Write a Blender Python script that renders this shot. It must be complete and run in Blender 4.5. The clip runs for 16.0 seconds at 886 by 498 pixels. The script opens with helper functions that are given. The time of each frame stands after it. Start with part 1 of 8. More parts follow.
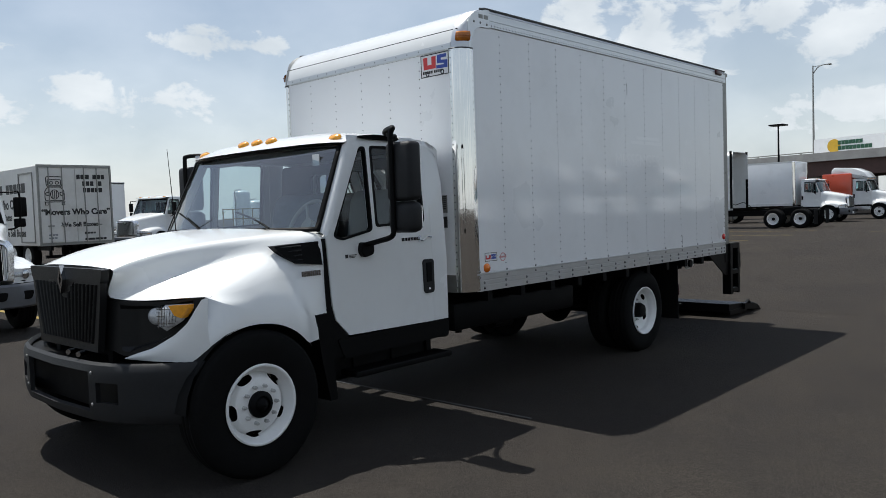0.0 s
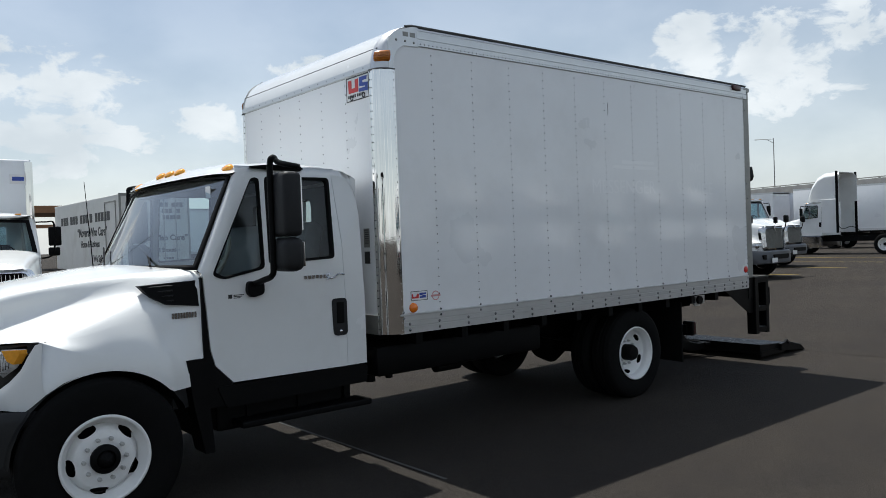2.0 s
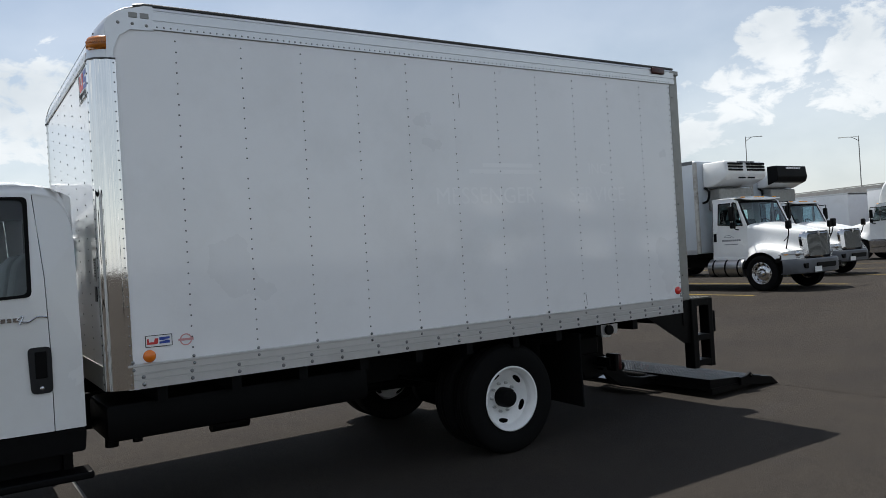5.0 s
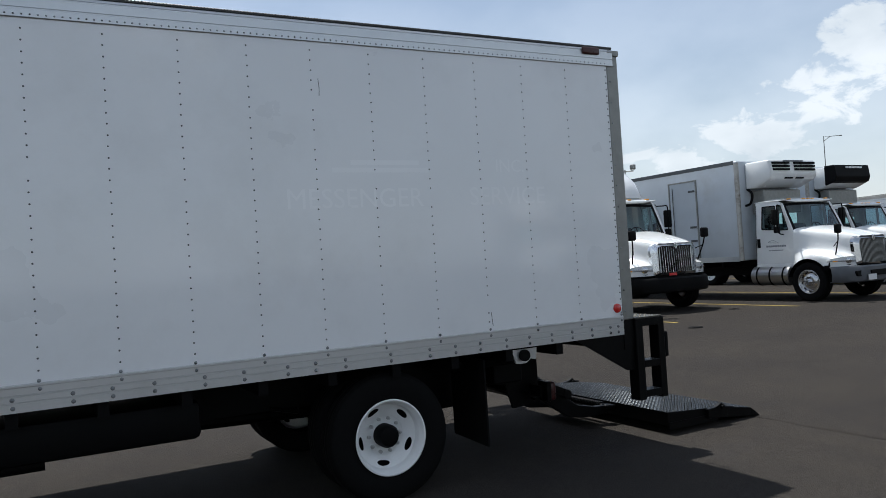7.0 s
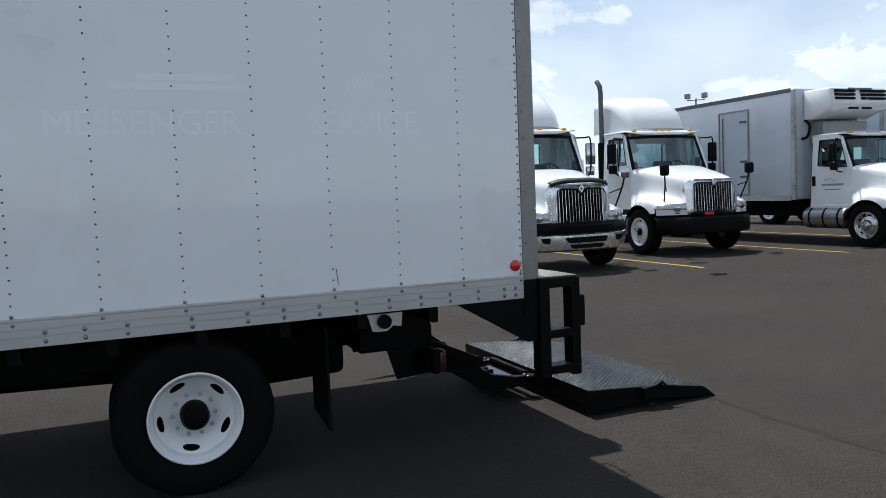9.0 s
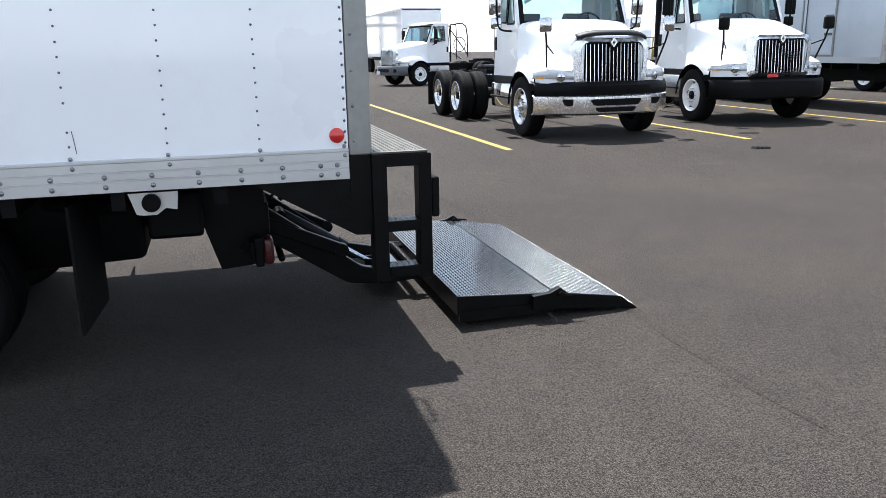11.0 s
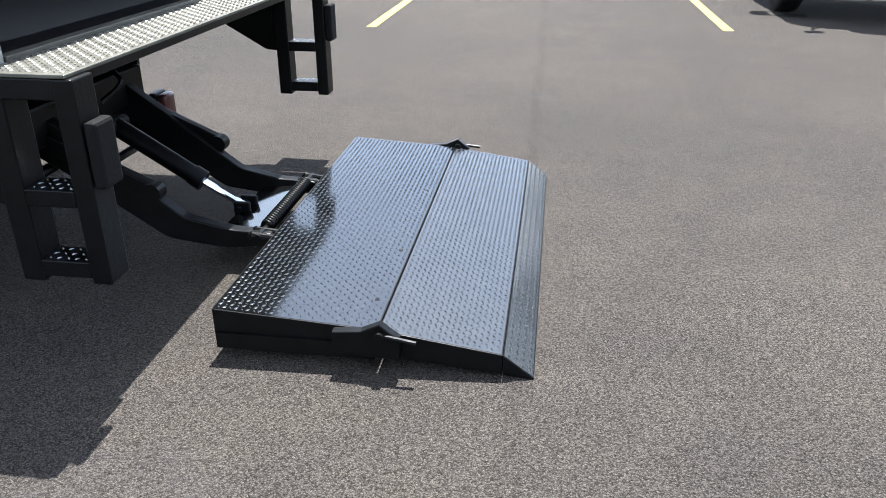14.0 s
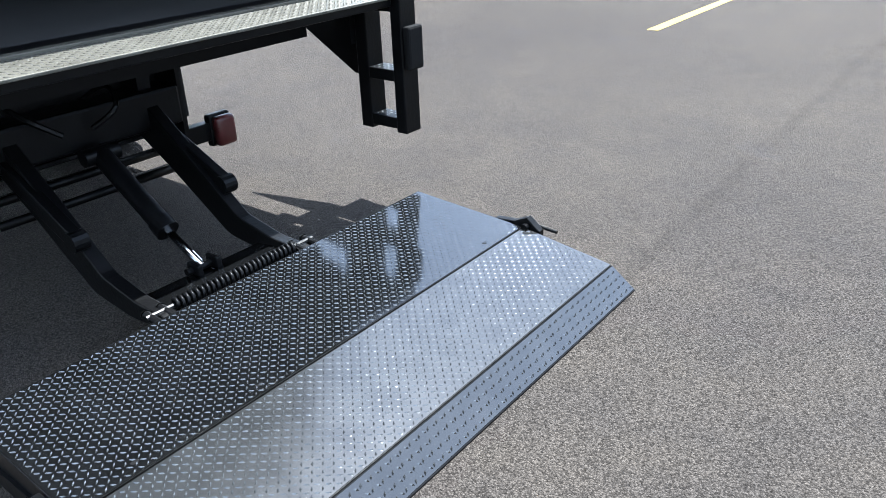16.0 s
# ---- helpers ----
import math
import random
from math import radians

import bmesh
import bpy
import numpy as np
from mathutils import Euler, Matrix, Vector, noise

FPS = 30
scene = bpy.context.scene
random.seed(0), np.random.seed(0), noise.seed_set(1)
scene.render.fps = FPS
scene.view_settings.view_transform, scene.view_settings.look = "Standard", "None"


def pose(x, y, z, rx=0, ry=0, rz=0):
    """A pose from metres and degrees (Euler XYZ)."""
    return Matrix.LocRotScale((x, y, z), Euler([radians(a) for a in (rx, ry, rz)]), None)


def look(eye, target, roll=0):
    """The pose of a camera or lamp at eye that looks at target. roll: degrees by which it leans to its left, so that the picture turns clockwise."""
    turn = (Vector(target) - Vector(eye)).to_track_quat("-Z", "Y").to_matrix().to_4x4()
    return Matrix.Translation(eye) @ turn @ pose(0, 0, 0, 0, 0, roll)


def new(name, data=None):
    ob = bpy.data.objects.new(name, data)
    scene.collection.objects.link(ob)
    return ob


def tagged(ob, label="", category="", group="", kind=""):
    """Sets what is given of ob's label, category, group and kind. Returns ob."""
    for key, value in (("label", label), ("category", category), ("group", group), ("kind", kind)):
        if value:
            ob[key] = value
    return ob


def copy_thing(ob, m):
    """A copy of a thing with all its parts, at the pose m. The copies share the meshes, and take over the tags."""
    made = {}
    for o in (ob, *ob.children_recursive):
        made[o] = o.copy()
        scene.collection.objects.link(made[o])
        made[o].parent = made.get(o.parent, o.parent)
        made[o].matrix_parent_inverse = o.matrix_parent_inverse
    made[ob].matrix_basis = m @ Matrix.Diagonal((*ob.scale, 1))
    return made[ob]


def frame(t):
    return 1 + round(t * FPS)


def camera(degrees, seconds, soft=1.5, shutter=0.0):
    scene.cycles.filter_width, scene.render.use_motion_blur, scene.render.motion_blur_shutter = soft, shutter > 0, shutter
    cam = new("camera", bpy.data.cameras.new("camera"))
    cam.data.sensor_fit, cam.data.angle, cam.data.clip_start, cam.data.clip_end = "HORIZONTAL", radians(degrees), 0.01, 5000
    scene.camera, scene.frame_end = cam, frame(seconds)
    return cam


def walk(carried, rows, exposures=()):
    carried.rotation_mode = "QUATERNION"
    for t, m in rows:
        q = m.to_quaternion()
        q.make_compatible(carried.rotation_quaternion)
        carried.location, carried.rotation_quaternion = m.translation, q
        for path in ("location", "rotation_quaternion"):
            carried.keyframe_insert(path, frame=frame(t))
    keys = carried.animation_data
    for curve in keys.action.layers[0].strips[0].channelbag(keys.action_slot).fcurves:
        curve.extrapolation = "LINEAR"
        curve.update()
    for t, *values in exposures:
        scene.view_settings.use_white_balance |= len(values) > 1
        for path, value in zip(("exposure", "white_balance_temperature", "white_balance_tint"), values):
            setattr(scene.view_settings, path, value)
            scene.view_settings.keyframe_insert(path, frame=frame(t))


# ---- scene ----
cam = camera(59.5, 16.0, soft=0.6)
PATH = [
    (0, (-0.799, 0.029, 1.585), (0.671, 1.381, 1.484), -2.0),
    (0.5, (-0.463, -0.065, 1.582), (0.971, 1.326, 1.4975), -2.0),
    (1, (-0.154, -0.248, 1.602), (1.228, 1.196, 1.535), -1.7),
    (1.5, (0.244, -0.422, 1.612), (1.56, 1.083, 1.564), -2.0),
    (2, (0.592, -0.543, 1.617), (1.863, 1.0, 1.586), -2.1),
    (2.5, (0.97, -0.656, 1.654), (2.197, 0.923, 1.627), -1.9),
    (3, (1.361, -0.769, 1.547), (2.547, 0.842, 1.569), -2.7),
    (3.5, (1.738, -0.781, 1.556), (2.91, 0.839, 1.582), -2.9),
    (4, (2.129, -0.782, 1.631), (3.288, 0.849, 1.635), -2.8),
    (6.5, (4.236, -0.706, 1.575), (5.234, 1.026, 1.61), -3.9),
    (7, (4.645, -0.702, 1.574), (5.598, 1.056, 1.608), -3.6),
    (7.5, (5.111, -0.628, 1.591), (6.011, 1.158, 1.614), -3.7),
    (8, (5.56, -0.491, 1.576), (6.42, 1.314, 1.565), -3.2),
    (8.5, (5.96, -0.45, 1.597), (6.779, 1.373, 1.523), -2.5),
    (9, (6.413, -0.307, 1.598), (7.184, 1.533, 1.456), -2.3),
    (9.5, (6.805, -0.175, 1.587), (7.548, 1.668, 1.363), -1.9),
    (10, (7.251, -0.079, 1.563), (7.944, 1.770, 1.241), -1.6),
    (12.5, (9.444, 1.117, 1.483), (9.614, 2.982, 0.782), -0.7),
    (13, (9.822, 1.399, 1.486), (9.851, 3.25, 0.731), -0.9),
    (13.5, (10.162, 1.698, 1.483), (10.053, 3.526, 0.681), -0.5),
    (14, (10.491, 2.002, 1.512), (10.234, 3.796, 0.666), -0.1),
    (14.5, (10.837, 2.357, 1.528), (10.379, 4.104, 0.668), -0.4),
    (15, (11.145, 2.764, 1.549), (10.477, 4.435, 0.676), -1.6),
    (15.5, (11.428, 3.22, 1.574), (10.529, 4.763, 0.672), -3.1),
    (16, (11.59, 3.682, 1.56), (10.465, 5.08, 0.677), -2.3),
]
walk(cam, [(t, look(eye, target, roll)) for t, eye, target, roll in PATH], exposures=[(0.0, 0.32, 6400, 8), (3.0, 0.42, 6450, 7), (4.0, 0.46, 6650, 9), (7.0, 0.42, 6250, 8), (8.0, 0.58, 6200, 8), (9.0, 0.64, 6150, 9), (10.2, 1.04, 6120, 10), (12.2, 2.54, 6450, 11), (14.0, 2.54, 6200, 9), (16.0, 2.72, 5850, 7)])

# ---- light ----
world = bpy.data.worlds.new("sky")
scene.world = world
world.use_nodes = True
wn, wl = world.node_tree.nodes, world.node_tree.links
wn.clear()


def wnode(kind, **vals):
    n = wn.new(kind)
    for k, v in vals.items():
        n.inputs[k].default_value = v
    return n


SUN_EL, SUN_AZ = radians(66.5), radians(0.0)
sky = wn.new("ShaderNodeTexSky")
sky.sky_type, sky.sun_disc = "NISHITA", False
sky.sun_elevation, sky.sun_rotation = SUN_EL, SUN_AZ
sky.air_density, sky.dust_density = 1.0, 1.0
tc = wn.new("ShaderNodeTexCoord")
sep = wn.new("ShaderNodeSeparateXYZ")
wl.new(tc.outputs["Generated"], sep.inputs[0])
stretch = wn.new("ShaderNodeMapping")
stretch.inputs["Scale"].default_value = (1.0, 1.0, 1.75)
stretch.inputs["Location"].default_value = (3.1, 0.4, 0.0)
wl.new(tc.outputs["Generated"], stretch.inputs["Vector"])
puff = wnode("ShaderNodeTexNoise", Scale=4.8, Detail=12.0, Roughness=0.58, Distortion=0.25)
wl.new(stretch.outputs[0], puff.inputs["Vector"])


def wmath(op, *terms):
    n = wn.new("ShaderNodeMath")
    n.operation = op
    for k, v in enumerate(terms):
        if isinstance(v, (int, float)):
            n.inputs[k].default_value = v
        else:
            wl.new(v, n.inputs[k])
    return n.outputs[0]


def wrange(value, f0, f1, t0, t1, smooth=False):
    n = wn.new("ShaderNodeMapRange")
    n.interpolation_type = "SMOOTHSTEP" if smooth else "LINEAR"
    n.inputs["From Min"].default_value, n.inputs["From Max"].default_value = f0, f1
    n.inputs["To Min"].default_value, n.inputs["To Max"].default_value = t0, t1
    wl.new(value, n.inputs["Value"])
    return n.outputs[0]


# scattered cloud over the southern half of the sky
south = wmath("MULTIPLY", wrange(puff.outputs["Fac"], 0.535, 0.60, 0.0, 1.0, True), wrange(sep.outputs["Y"], 0.25, -0.2, 0.0, 1.0))
# cumulus over the northern half: bearing, height, half width and half height in degrees
CLOUDS = ((59.7, 12.0, 3.4, 1.7), (67.4, 8.9, 2.8, 1.6), (72.0, 7.4, 3.2, 1.1), (75.2, 11.0, 4.6, 2.4), (83.0, 10.6, 5.5, 4.6), (89.0, 8.5, 6.0, 4.6), (77.0, 7.0, 5.0, 2.6), (31.6, 12.4, 3.2, 3.4), (27.0, 10.6, 5.0, 3.6), (20.5, 12.4, 6.0, 2.2), (15.5, 10.6, 5.0, 2.3), (14.5, 5.6, 6.0, 1.6), (34.8, 9.2, 3.2, 2.8), (39.0, 7.2, 5.0, 1.8), (45.0, 6.4, 4.0, 1.4), (55.5, 11.8, 2.6, 1.1), (61.8, 8.0, 4.0, 1.8), (96.0, 13.0, 7.0, 3.5), (112.0, 9.0, 8.0, 3.0))
near = None
for bearing, height, wide, high in CLOUDS:
    az_, el_ = radians(bearing), radians(height)
    n = wn.new("ShaderNodeMapping")
    n.vector_type = "TEXTURE"
    n.inputs["Location"].default_value = (math.cos(az_) * math.cos(el_), math.sin(az_) * math.cos(el_), math.sin(el_))
    n.inputs["Rotation"].default_value = (0, 0, az_)
    n.inputs["Scale"].default_value = (0.3, radians(wide), radians(high))
    wl.new(tc.outputs["Generated"], n.inputs["Vector"])
    ln = wn.new("ShaderNodeVectorMath")
    ln.operation = "LENGTH"
    wl.new(n.outputs[0], ln.inputs[0])
    near = ln.outputs["Value"] if near is None else wmath("MINIMUM", near, ln.outputs["Value"])
ragged = wnode("ShaderNodeTexNoise", Scale=17.0, Detail=9.0, Roughness=0.6, Distortion=0.3)
wl.new(stretch.outputs[0], ragged.inputs["Vector"])
body_of = wmath("SUBTRACT", wmath("MULTIPLY_ADD", ragged.outputs["Fac"], 3.4, -0.85), near)
north = wrange(body_of, -0.25, 0.45, 0.0, 0.92, True)
cover_out = wmath("MAXIMUM", south, north)
veil = wn.new("ShaderNodeMapRange")
veil.inputs["From Min"].default_value, veil.inputs["From Max"].default_value = -0.02, 0.34
veil.inputs["To Min"].default_value, veil.inputs["To Max"].default_value = 0.72, 0.24
wl.new(sep.outputs["Z"], veil.inputs["Value"])
mx = wn.new("ShaderNodeMath")
mx.operation = "MAXIMUM"
wl.new(cover_out, mx.inputs[0])
wl.new(veil.outputs[0], mx.inputs[1])
shade_noise = wnode("ShaderNodeTexNoise", Scale=6.0, Detail=5.0, Roughness=0.5)
wl.new(stretch.outputs[0], shade_noise.inputs["Vector"])
cloud_col = wn.new("ShaderNodeValToRGB")
cloud_col.color_ramp.elements[0].position, cloud_col.color_ramp.elements[1].position = 0.35, 0.62
cloud_col.color_ramp.elements[0].color = (6.6, 7.1, 7.6, 1)
cloud_col.color_ramp.elements[1].color = (8.9, 9.2, 9.5, 1)
wl.new(shade_noise.outputs["Fac"], cloud_col.inputs[0])
mixc = wn.new("ShaderNodeMixRGB")
wl.new(mx.outputs[0], mixc.inputs["Fac"])
wl.new(sky.outputs[0], mixc.inputs["Color1"])
wl.new(cloud_col.outputs[0], mixc.inputs["Color2"])
bg = wnode("ShaderNodeBackground", Strength=0.081)
wl.new(mixc.outputs[0], bg.inputs["Color"])
wout = wn.new("ShaderNodeOutputWorld")
wl.new(bg.outputs[0], wout.inputs["Surface"])

sun = new("sun", bpy.data.lights.new("sun", "SUN"))
sun.data.energy, sun.data.angle, sun.data.color = 4.1, radians(0.55), (1.0, 0.975, 0.93)
sun.matrix_world = look((-1, 40, 92), (-1, 40 - 1.38 * 10, 92 - 3.2 * 10))


# ---- materials ----
def mat(name, col, rough=0.5, metal=0.0, var=0.12, scale=6.0, bump=0.0, bscale=80.0, coat=0.0, spec=0.5, dirt=None, dirt_amt=0.0, dscale=1.5, rvar=0.08):
    m = bpy.data.materials.new(name)
    m.use_nodes = True
    n, l = m.node_tree.nodes, m.node_tree.links
    b = n["Principled BSDF"]
    b.inputs["Roughness"].default_value, b.inputs["Metallic"].default_value = rough, metal
    b.inputs["Coat Weight"].default_value, b.inputs["Coat Roughness"].default_value = coat, 0.06
    b.inputs["Specular IOR Level"].default_value = spec
    tcn = n.new("ShaderNodeTexCoord")
    nz = n.new("ShaderNodeTexNoise")
    nz.inputs["Scale"].default_value, nz.inputs["Detail"].default_value = scale, 8.0
    l.new(tcn.outputs["Object"], nz.inputs["Vector"])
    r = n.new("ShaderNodeValToRGB")
    r.color_ramp.elements[0].position, r.color_ramp.elements[1].position = 0.3, 0.7
    r.color_ramp.elements[0].color = tuple(c * (1 - var) for c in col) + (1,)
    r.color_ramp.elements[1].color = tuple(min(1, c * (1 + var)) for c in col) + (1,)
    l.new(nz.outputs["Fac"], r.inputs[0])
    out = r.outputs["Color"]
    if dirt:
        dn = n.new("ShaderNodeTexNoise")
        dn.inputs["Scale"].default_value, dn.inputs["Detail"].default_value, dn.inputs["Roughness"].default_value = dscale, 10.0, 0.65
        l.new(tcn.outputs["Object"], dn.inputs["Vector"])
        dr = n.new("ShaderNodeValToRGB")
        dr.color_ramp.elements[0].position, dr.color_ramp.elements[1].position = 0.5, 0.72
        dr.color_ramp.elements[1].color = (dirt_amt, dirt_amt, dirt_amt, 1)
        l.new(dn.outputs["Fac"], dr.inputs[0])
        mxn = n.new("ShaderNodeMixRGB")
        l.new(dr.outputs["Color"], mxn.inputs["Fac"])
        l.new(out, mxn.inputs["Color1"])
        mxn.inputs["Color2"].default_value = (*dirt, 1)
        out = mxn.outputs["Color"]
    l.new(out, b.inputs["Base Color"])
    rr = n.new("ShaderNodeMapRange")
    rr.inputs["To Min"].default_value, rr.inputs["To Max"].default_value = max(0.02, rough - rvar), min(1, rough + rvar)
    l.new(nz.outputs["Fac"], rr.inputs["Value"])
    l.new(rr.outputs[0], b.inputs["Roughness"])
    if bump:
        bn = n.new("ShaderNodeTexNoise")
        bn.inputs["Scale"].default_value, bn.inputs["Detail"].default_value = bscale, 6.0
        l.new(tcn.outputs["Object"], bn.inputs["Vector"])
        bp = n.new("ShaderNodeBump")
        bp.inputs["Strength"].default_value, bp.inputs["Distance"].default_value = bump, 0.01
        l.new(bn.outputs["Fac"], bp.inputs["Height"])
        l.new(bp.outputs[0], b.inputs["Normal"])
    return m


def asphalt_mat(name="asphalt", gain=1.0):
    m = bpy.data.materials.new(name)
    m.use_nodes = True
    n, l = m.node_tree.nodes, m.node_tree.links
    b = n["Principled BSDF"]
    tcn = n.new("ShaderNodeTexCoord")

    def nz(scale, detail=4.0, rough=0.5):
        q = n.new("ShaderNodeTexNoise")
        q.inputs["Scale"].default_value, q.inputs["Detail"].default_value, q.inputs["Roughness"].default_value = scale, detail, rough
        l.new(tcn.outputs["Object"], q.inputs["Vector"])
        return q

    def mixin(a, bcol, fac, mode="MULTIPLY"):
        q = n.new("ShaderNodeMixRGB")
        q.blend_type = mode
        if isinstance(fac, float):
            q.inputs["Fac"].default_value = fac
        else:
            l.new(fac, q.inputs["Fac"])
        l.new(a, q.inputs["Color1"])
        if isinstance(bcol, tuple):
            q.inputs["Color2"].default_value = bcol
        else:
            l.new(bcol, q.inputs["Color2"])
        return q.outputs["Color"]

    def rmp(src, p0, p1, c0, c1):
        q = n.new("ShaderNodeValToRGB")
        q.color_ramp.elements[0].position, q.color_ramp.elements[1].position = p0, p1
        q.color_ramp.elements[0].color, q.color_ramp.elements[1].color = (*c0, 1), (*c1, 1)
        l.new(src, q.inputs[0])
        return q.outputs["Color"]

    vo = n.new("ShaderNodeTexVoronoi")
    vo.inputs["Scale"].default_value = 190.0
    l.new(tcn.outputs["Object"], vo.inputs["Vector"])
    sepc = n.new("ShaderNodeSeparateColor")
    l.new(vo.outputs["Color"], sepc.inputs[0])
    stones = rmp(sepc.outputs[0], 0.05, 0.95, tuple(gain * q for q in ASPH_LO), tuple(gain * q for q in ASPH_HI))
    gaps = rmp(vo.outputs["Distance"], 0.0, 0.75, (1, 1, 1), (0.25, 0.25, 0.25))
    c = mixin(stones, gaps, 0.75)
    big = rmp(nz(0.35, 6.0, 0.6).outputs["Fac"], 0.32, 0.68, (0.84, 0.83, 0.84), (1.1, 1.07, 1.02))
    c = mixin(c, big, 1.0)
    mid = rmp(nz(3.0, 8.0, 0.6).outputs["Fac"], 0.3, 0.7, (0.9, 0.9, 0.92), (1.08, 1.06, 1.03))
    c = mixin(c, mid, 1.0)
    speck = rmp(nz(120.0, 3.0, 0.65).outputs["Fac"], 0.32, 0.68, (0.64, 0.64, 0.65), (1.36, 1.35, 1.33))
    c = mixin(c, speck, 1.0)
    stain = n.new("ShaderNodeMapRange")
    stain.inputs["From Min"].default_value, stain.inputs["From Max"].default_value = 0.62, 0.75
    stain.inputs["To Max"].default_value = 0.35
    l.new(nz(0.9, 6.0, 0.7).outputs["Fac"], stain.inputs["Value"])
    c = mixin(c, (0.045, 0.042, 0.045, 1), stain.outputs[0], "MIX")
    pits = rmp(nz(105.0, 2.0, 0.5).outputs["Fac"], 0.68, 0.76, (1, 1, 1), (0.42, 0.42, 0.43))
    c = mixin(c, pits, 1.0)
    flecks = rmp(nz(110.0, 2.0, 0.5).outputs["Fac"], 0.74, 0.77, (1, 1, 1), (2.0, 1.9, 1.8))
    c = mixin(c, flecks, 1.0)
    l.new(c, b.inputs["Base Color"])
    b.inputs["Roughness"].default_value = 0.86
    b.inputs["Specular IOR Level"].default_value = 0.06
    fine = nz(260.0, 3.0)
    add = n.new("ShaderNodeMath")
    add.operation = "SUBTRACT"
    l.new(fine.outputs["Fac"], add.inputs[0])
    l.new(vo.outputs["Distance"], add.inputs[1])
    bp = n.new("ShaderNodeBump")
    bp.inputs["Strength"].default_value, bp.inputs["Distance"].default_value = 0.8, 0.006
    l.new(add.outputs[0], bp.inputs["Height"])
    l.new(bp.outputs[0], b.inputs["Normal"])
    return m


def glass_mat(name, tint, alpha, rough=0.02):
    m = bpy.data.materials.new(name)
    m.use_nodes = True
    n, l = m.node_tree.nodes, m.node_tree.links
    n.clear()
    o = n.new("ShaderNodeOutputMaterial")
    tr = n.new("ShaderNodeBsdfTransparent")
    tr.inputs[0].default_value = (*tint, 1)
    gl = n.new("ShaderNodeBsdfGlossy")
    gl.inputs["Roughness"].default_value = rough
    fr = n.new("ShaderNodeFresnel")
    fr.inputs["IOR"].default_value = 1.5
    ml = n.new("ShaderNodeMath")
    ml.operation = "MULTIPLY_ADD"
    ml.inputs[1].default_value, ml.inputs[2].default_value = 1.0, alpha
    l.new(fr.outputs[0], ml.inputs[0])
    mxs = n.new("ShaderNodeMixShader")
    l.new(ml.outputs[0], mxs.inputs[0])
    l.new(tr.outputs[0], mxs.inputs[1])
    l.new(gl.outputs[0], mxs.inputs[2])
    l.new(mxs.outputs[0], o.inputs["Surface"])
    return m


ASPH_LO, ASPH_HI = (0.0310, 0.0281, 0.0255), (0.1040, 0.0947, 0.0861)
ASPHALT = asphalt_mat()
SEAM = asphalt_mat("asphalt_seam", 0.88)
OILY = asphalt_mat("oil_stained_asphalt", 0.32)
PAINT = mat("white_paint", (0.76, 0.77, 0.765), 0.25, var=0.02, scale=2.0, coat=0.6, dirt=(0.55, 0.53, 0.49), dirt_amt=0.18, dscale=2.2)
PANEL = mat("white_panel", (0.84, 0.85, 0.86), 0.30, var=0.025, scale=1.2, coat=1.0, dirt=(0.62, 0.62, 0.61), dirt_amt=0.30, dscale=1.1, bump=0.03, bscale=3.0)
OLDWHITE = mat("aged_white_panel", (0.68, 0.67, 0.64), 0.4, var=0.05, scale=2.0, dirt=(0.42, 0.39, 0.34), dirt_amt=0.5, dscale=0.9)
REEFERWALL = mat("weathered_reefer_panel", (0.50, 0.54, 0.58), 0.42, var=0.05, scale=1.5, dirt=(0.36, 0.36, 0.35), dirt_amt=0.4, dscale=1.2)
# lighter than the panel: the sheen of the old lettering as colour
GHOST = mat("ghost_sheen_paint", (0.885, 0.893, 0.902), 0.30, var=0.02, scale=3.0, coat=1.0)
PLASTIC = mat("dark_grey_plastic", (0.0125, 0.0130, 0.0142), 0.55, spec=0.28, var=0.15, scale=30, bump=0.15, bscale=400)
GRILLEBLACK = mat("black_grille_plastic", (0.0065, 0.0067, 0.0072), 0.42, spec=0.25, var=0.15, scale=30, bump=0.1, bscale=400)
BLACK = mat("black_paint", (0.0024, 0.0024, 0.0027), 0.55, var=0.2, scale=8, spec=0.10, dirt=(0.004, 0.0038, 0.0035), dirt_amt=0.3, dscale=4)
GLOSSBLACK = mat("gloss_black_steel", (0.0022, 0.0023, 0.0026), 0.38, spec=0.12, var=0.25, scale=14, dirt=(0.004, 0.004, 0.0038), dirt_amt=0.3, dscale=6, bump=0.1, bscale=60)
PLATE = mat("black_tread_plate", (0.0030, 0.0032, 0.0035), 0.10, spec=1.0, var=0.25, scale=9, rvar=0.04, dirt=(0.006, 0.006, 0.006), dirt_amt=0.2, dscale=5)
WORNPLATE = mat("worn_black_tread_plate", (0.009, 0.0098, 0.0105), 0.20, spec=1.0, var=0.2, scale=9, rvar=0.04, dirt=(0.02, 0.02, 0.02), dirt_amt=0.3, dscale=5)
STREAKED = mat("rust_streaked_corner", (0.40, 0.39, 0.37), 0.4, metal=0.4, var=0.15, scale=3, dirt=(0.10, 0.075, 0.05), dirt_amt=0.9, dscale=3.5)
WORN = mat("worn_tread_edges", (0.30, 0.32, 0.33), 0.32, metal=0.8, var=0.2, scale=20)
RUBBER = mat("tyre_rubber", (0.0045, 0.0045, 0.0045), 0.8, spec=0.10, var=0.2, scale=20, bump=0.2, bscale=120)
RIM = mat("white_wheel_paint", (0.80, 0.80, 0.79), 0.32, var=0.03, scale=9, dirt=(0.42, 0.39, 0.35), dirt_amt=0.25, dscale=9)
NUT = mat("pale_wheel_nut", (0.50, 0.50, 0.49), 0.35, metal=0.4, var=0.1)
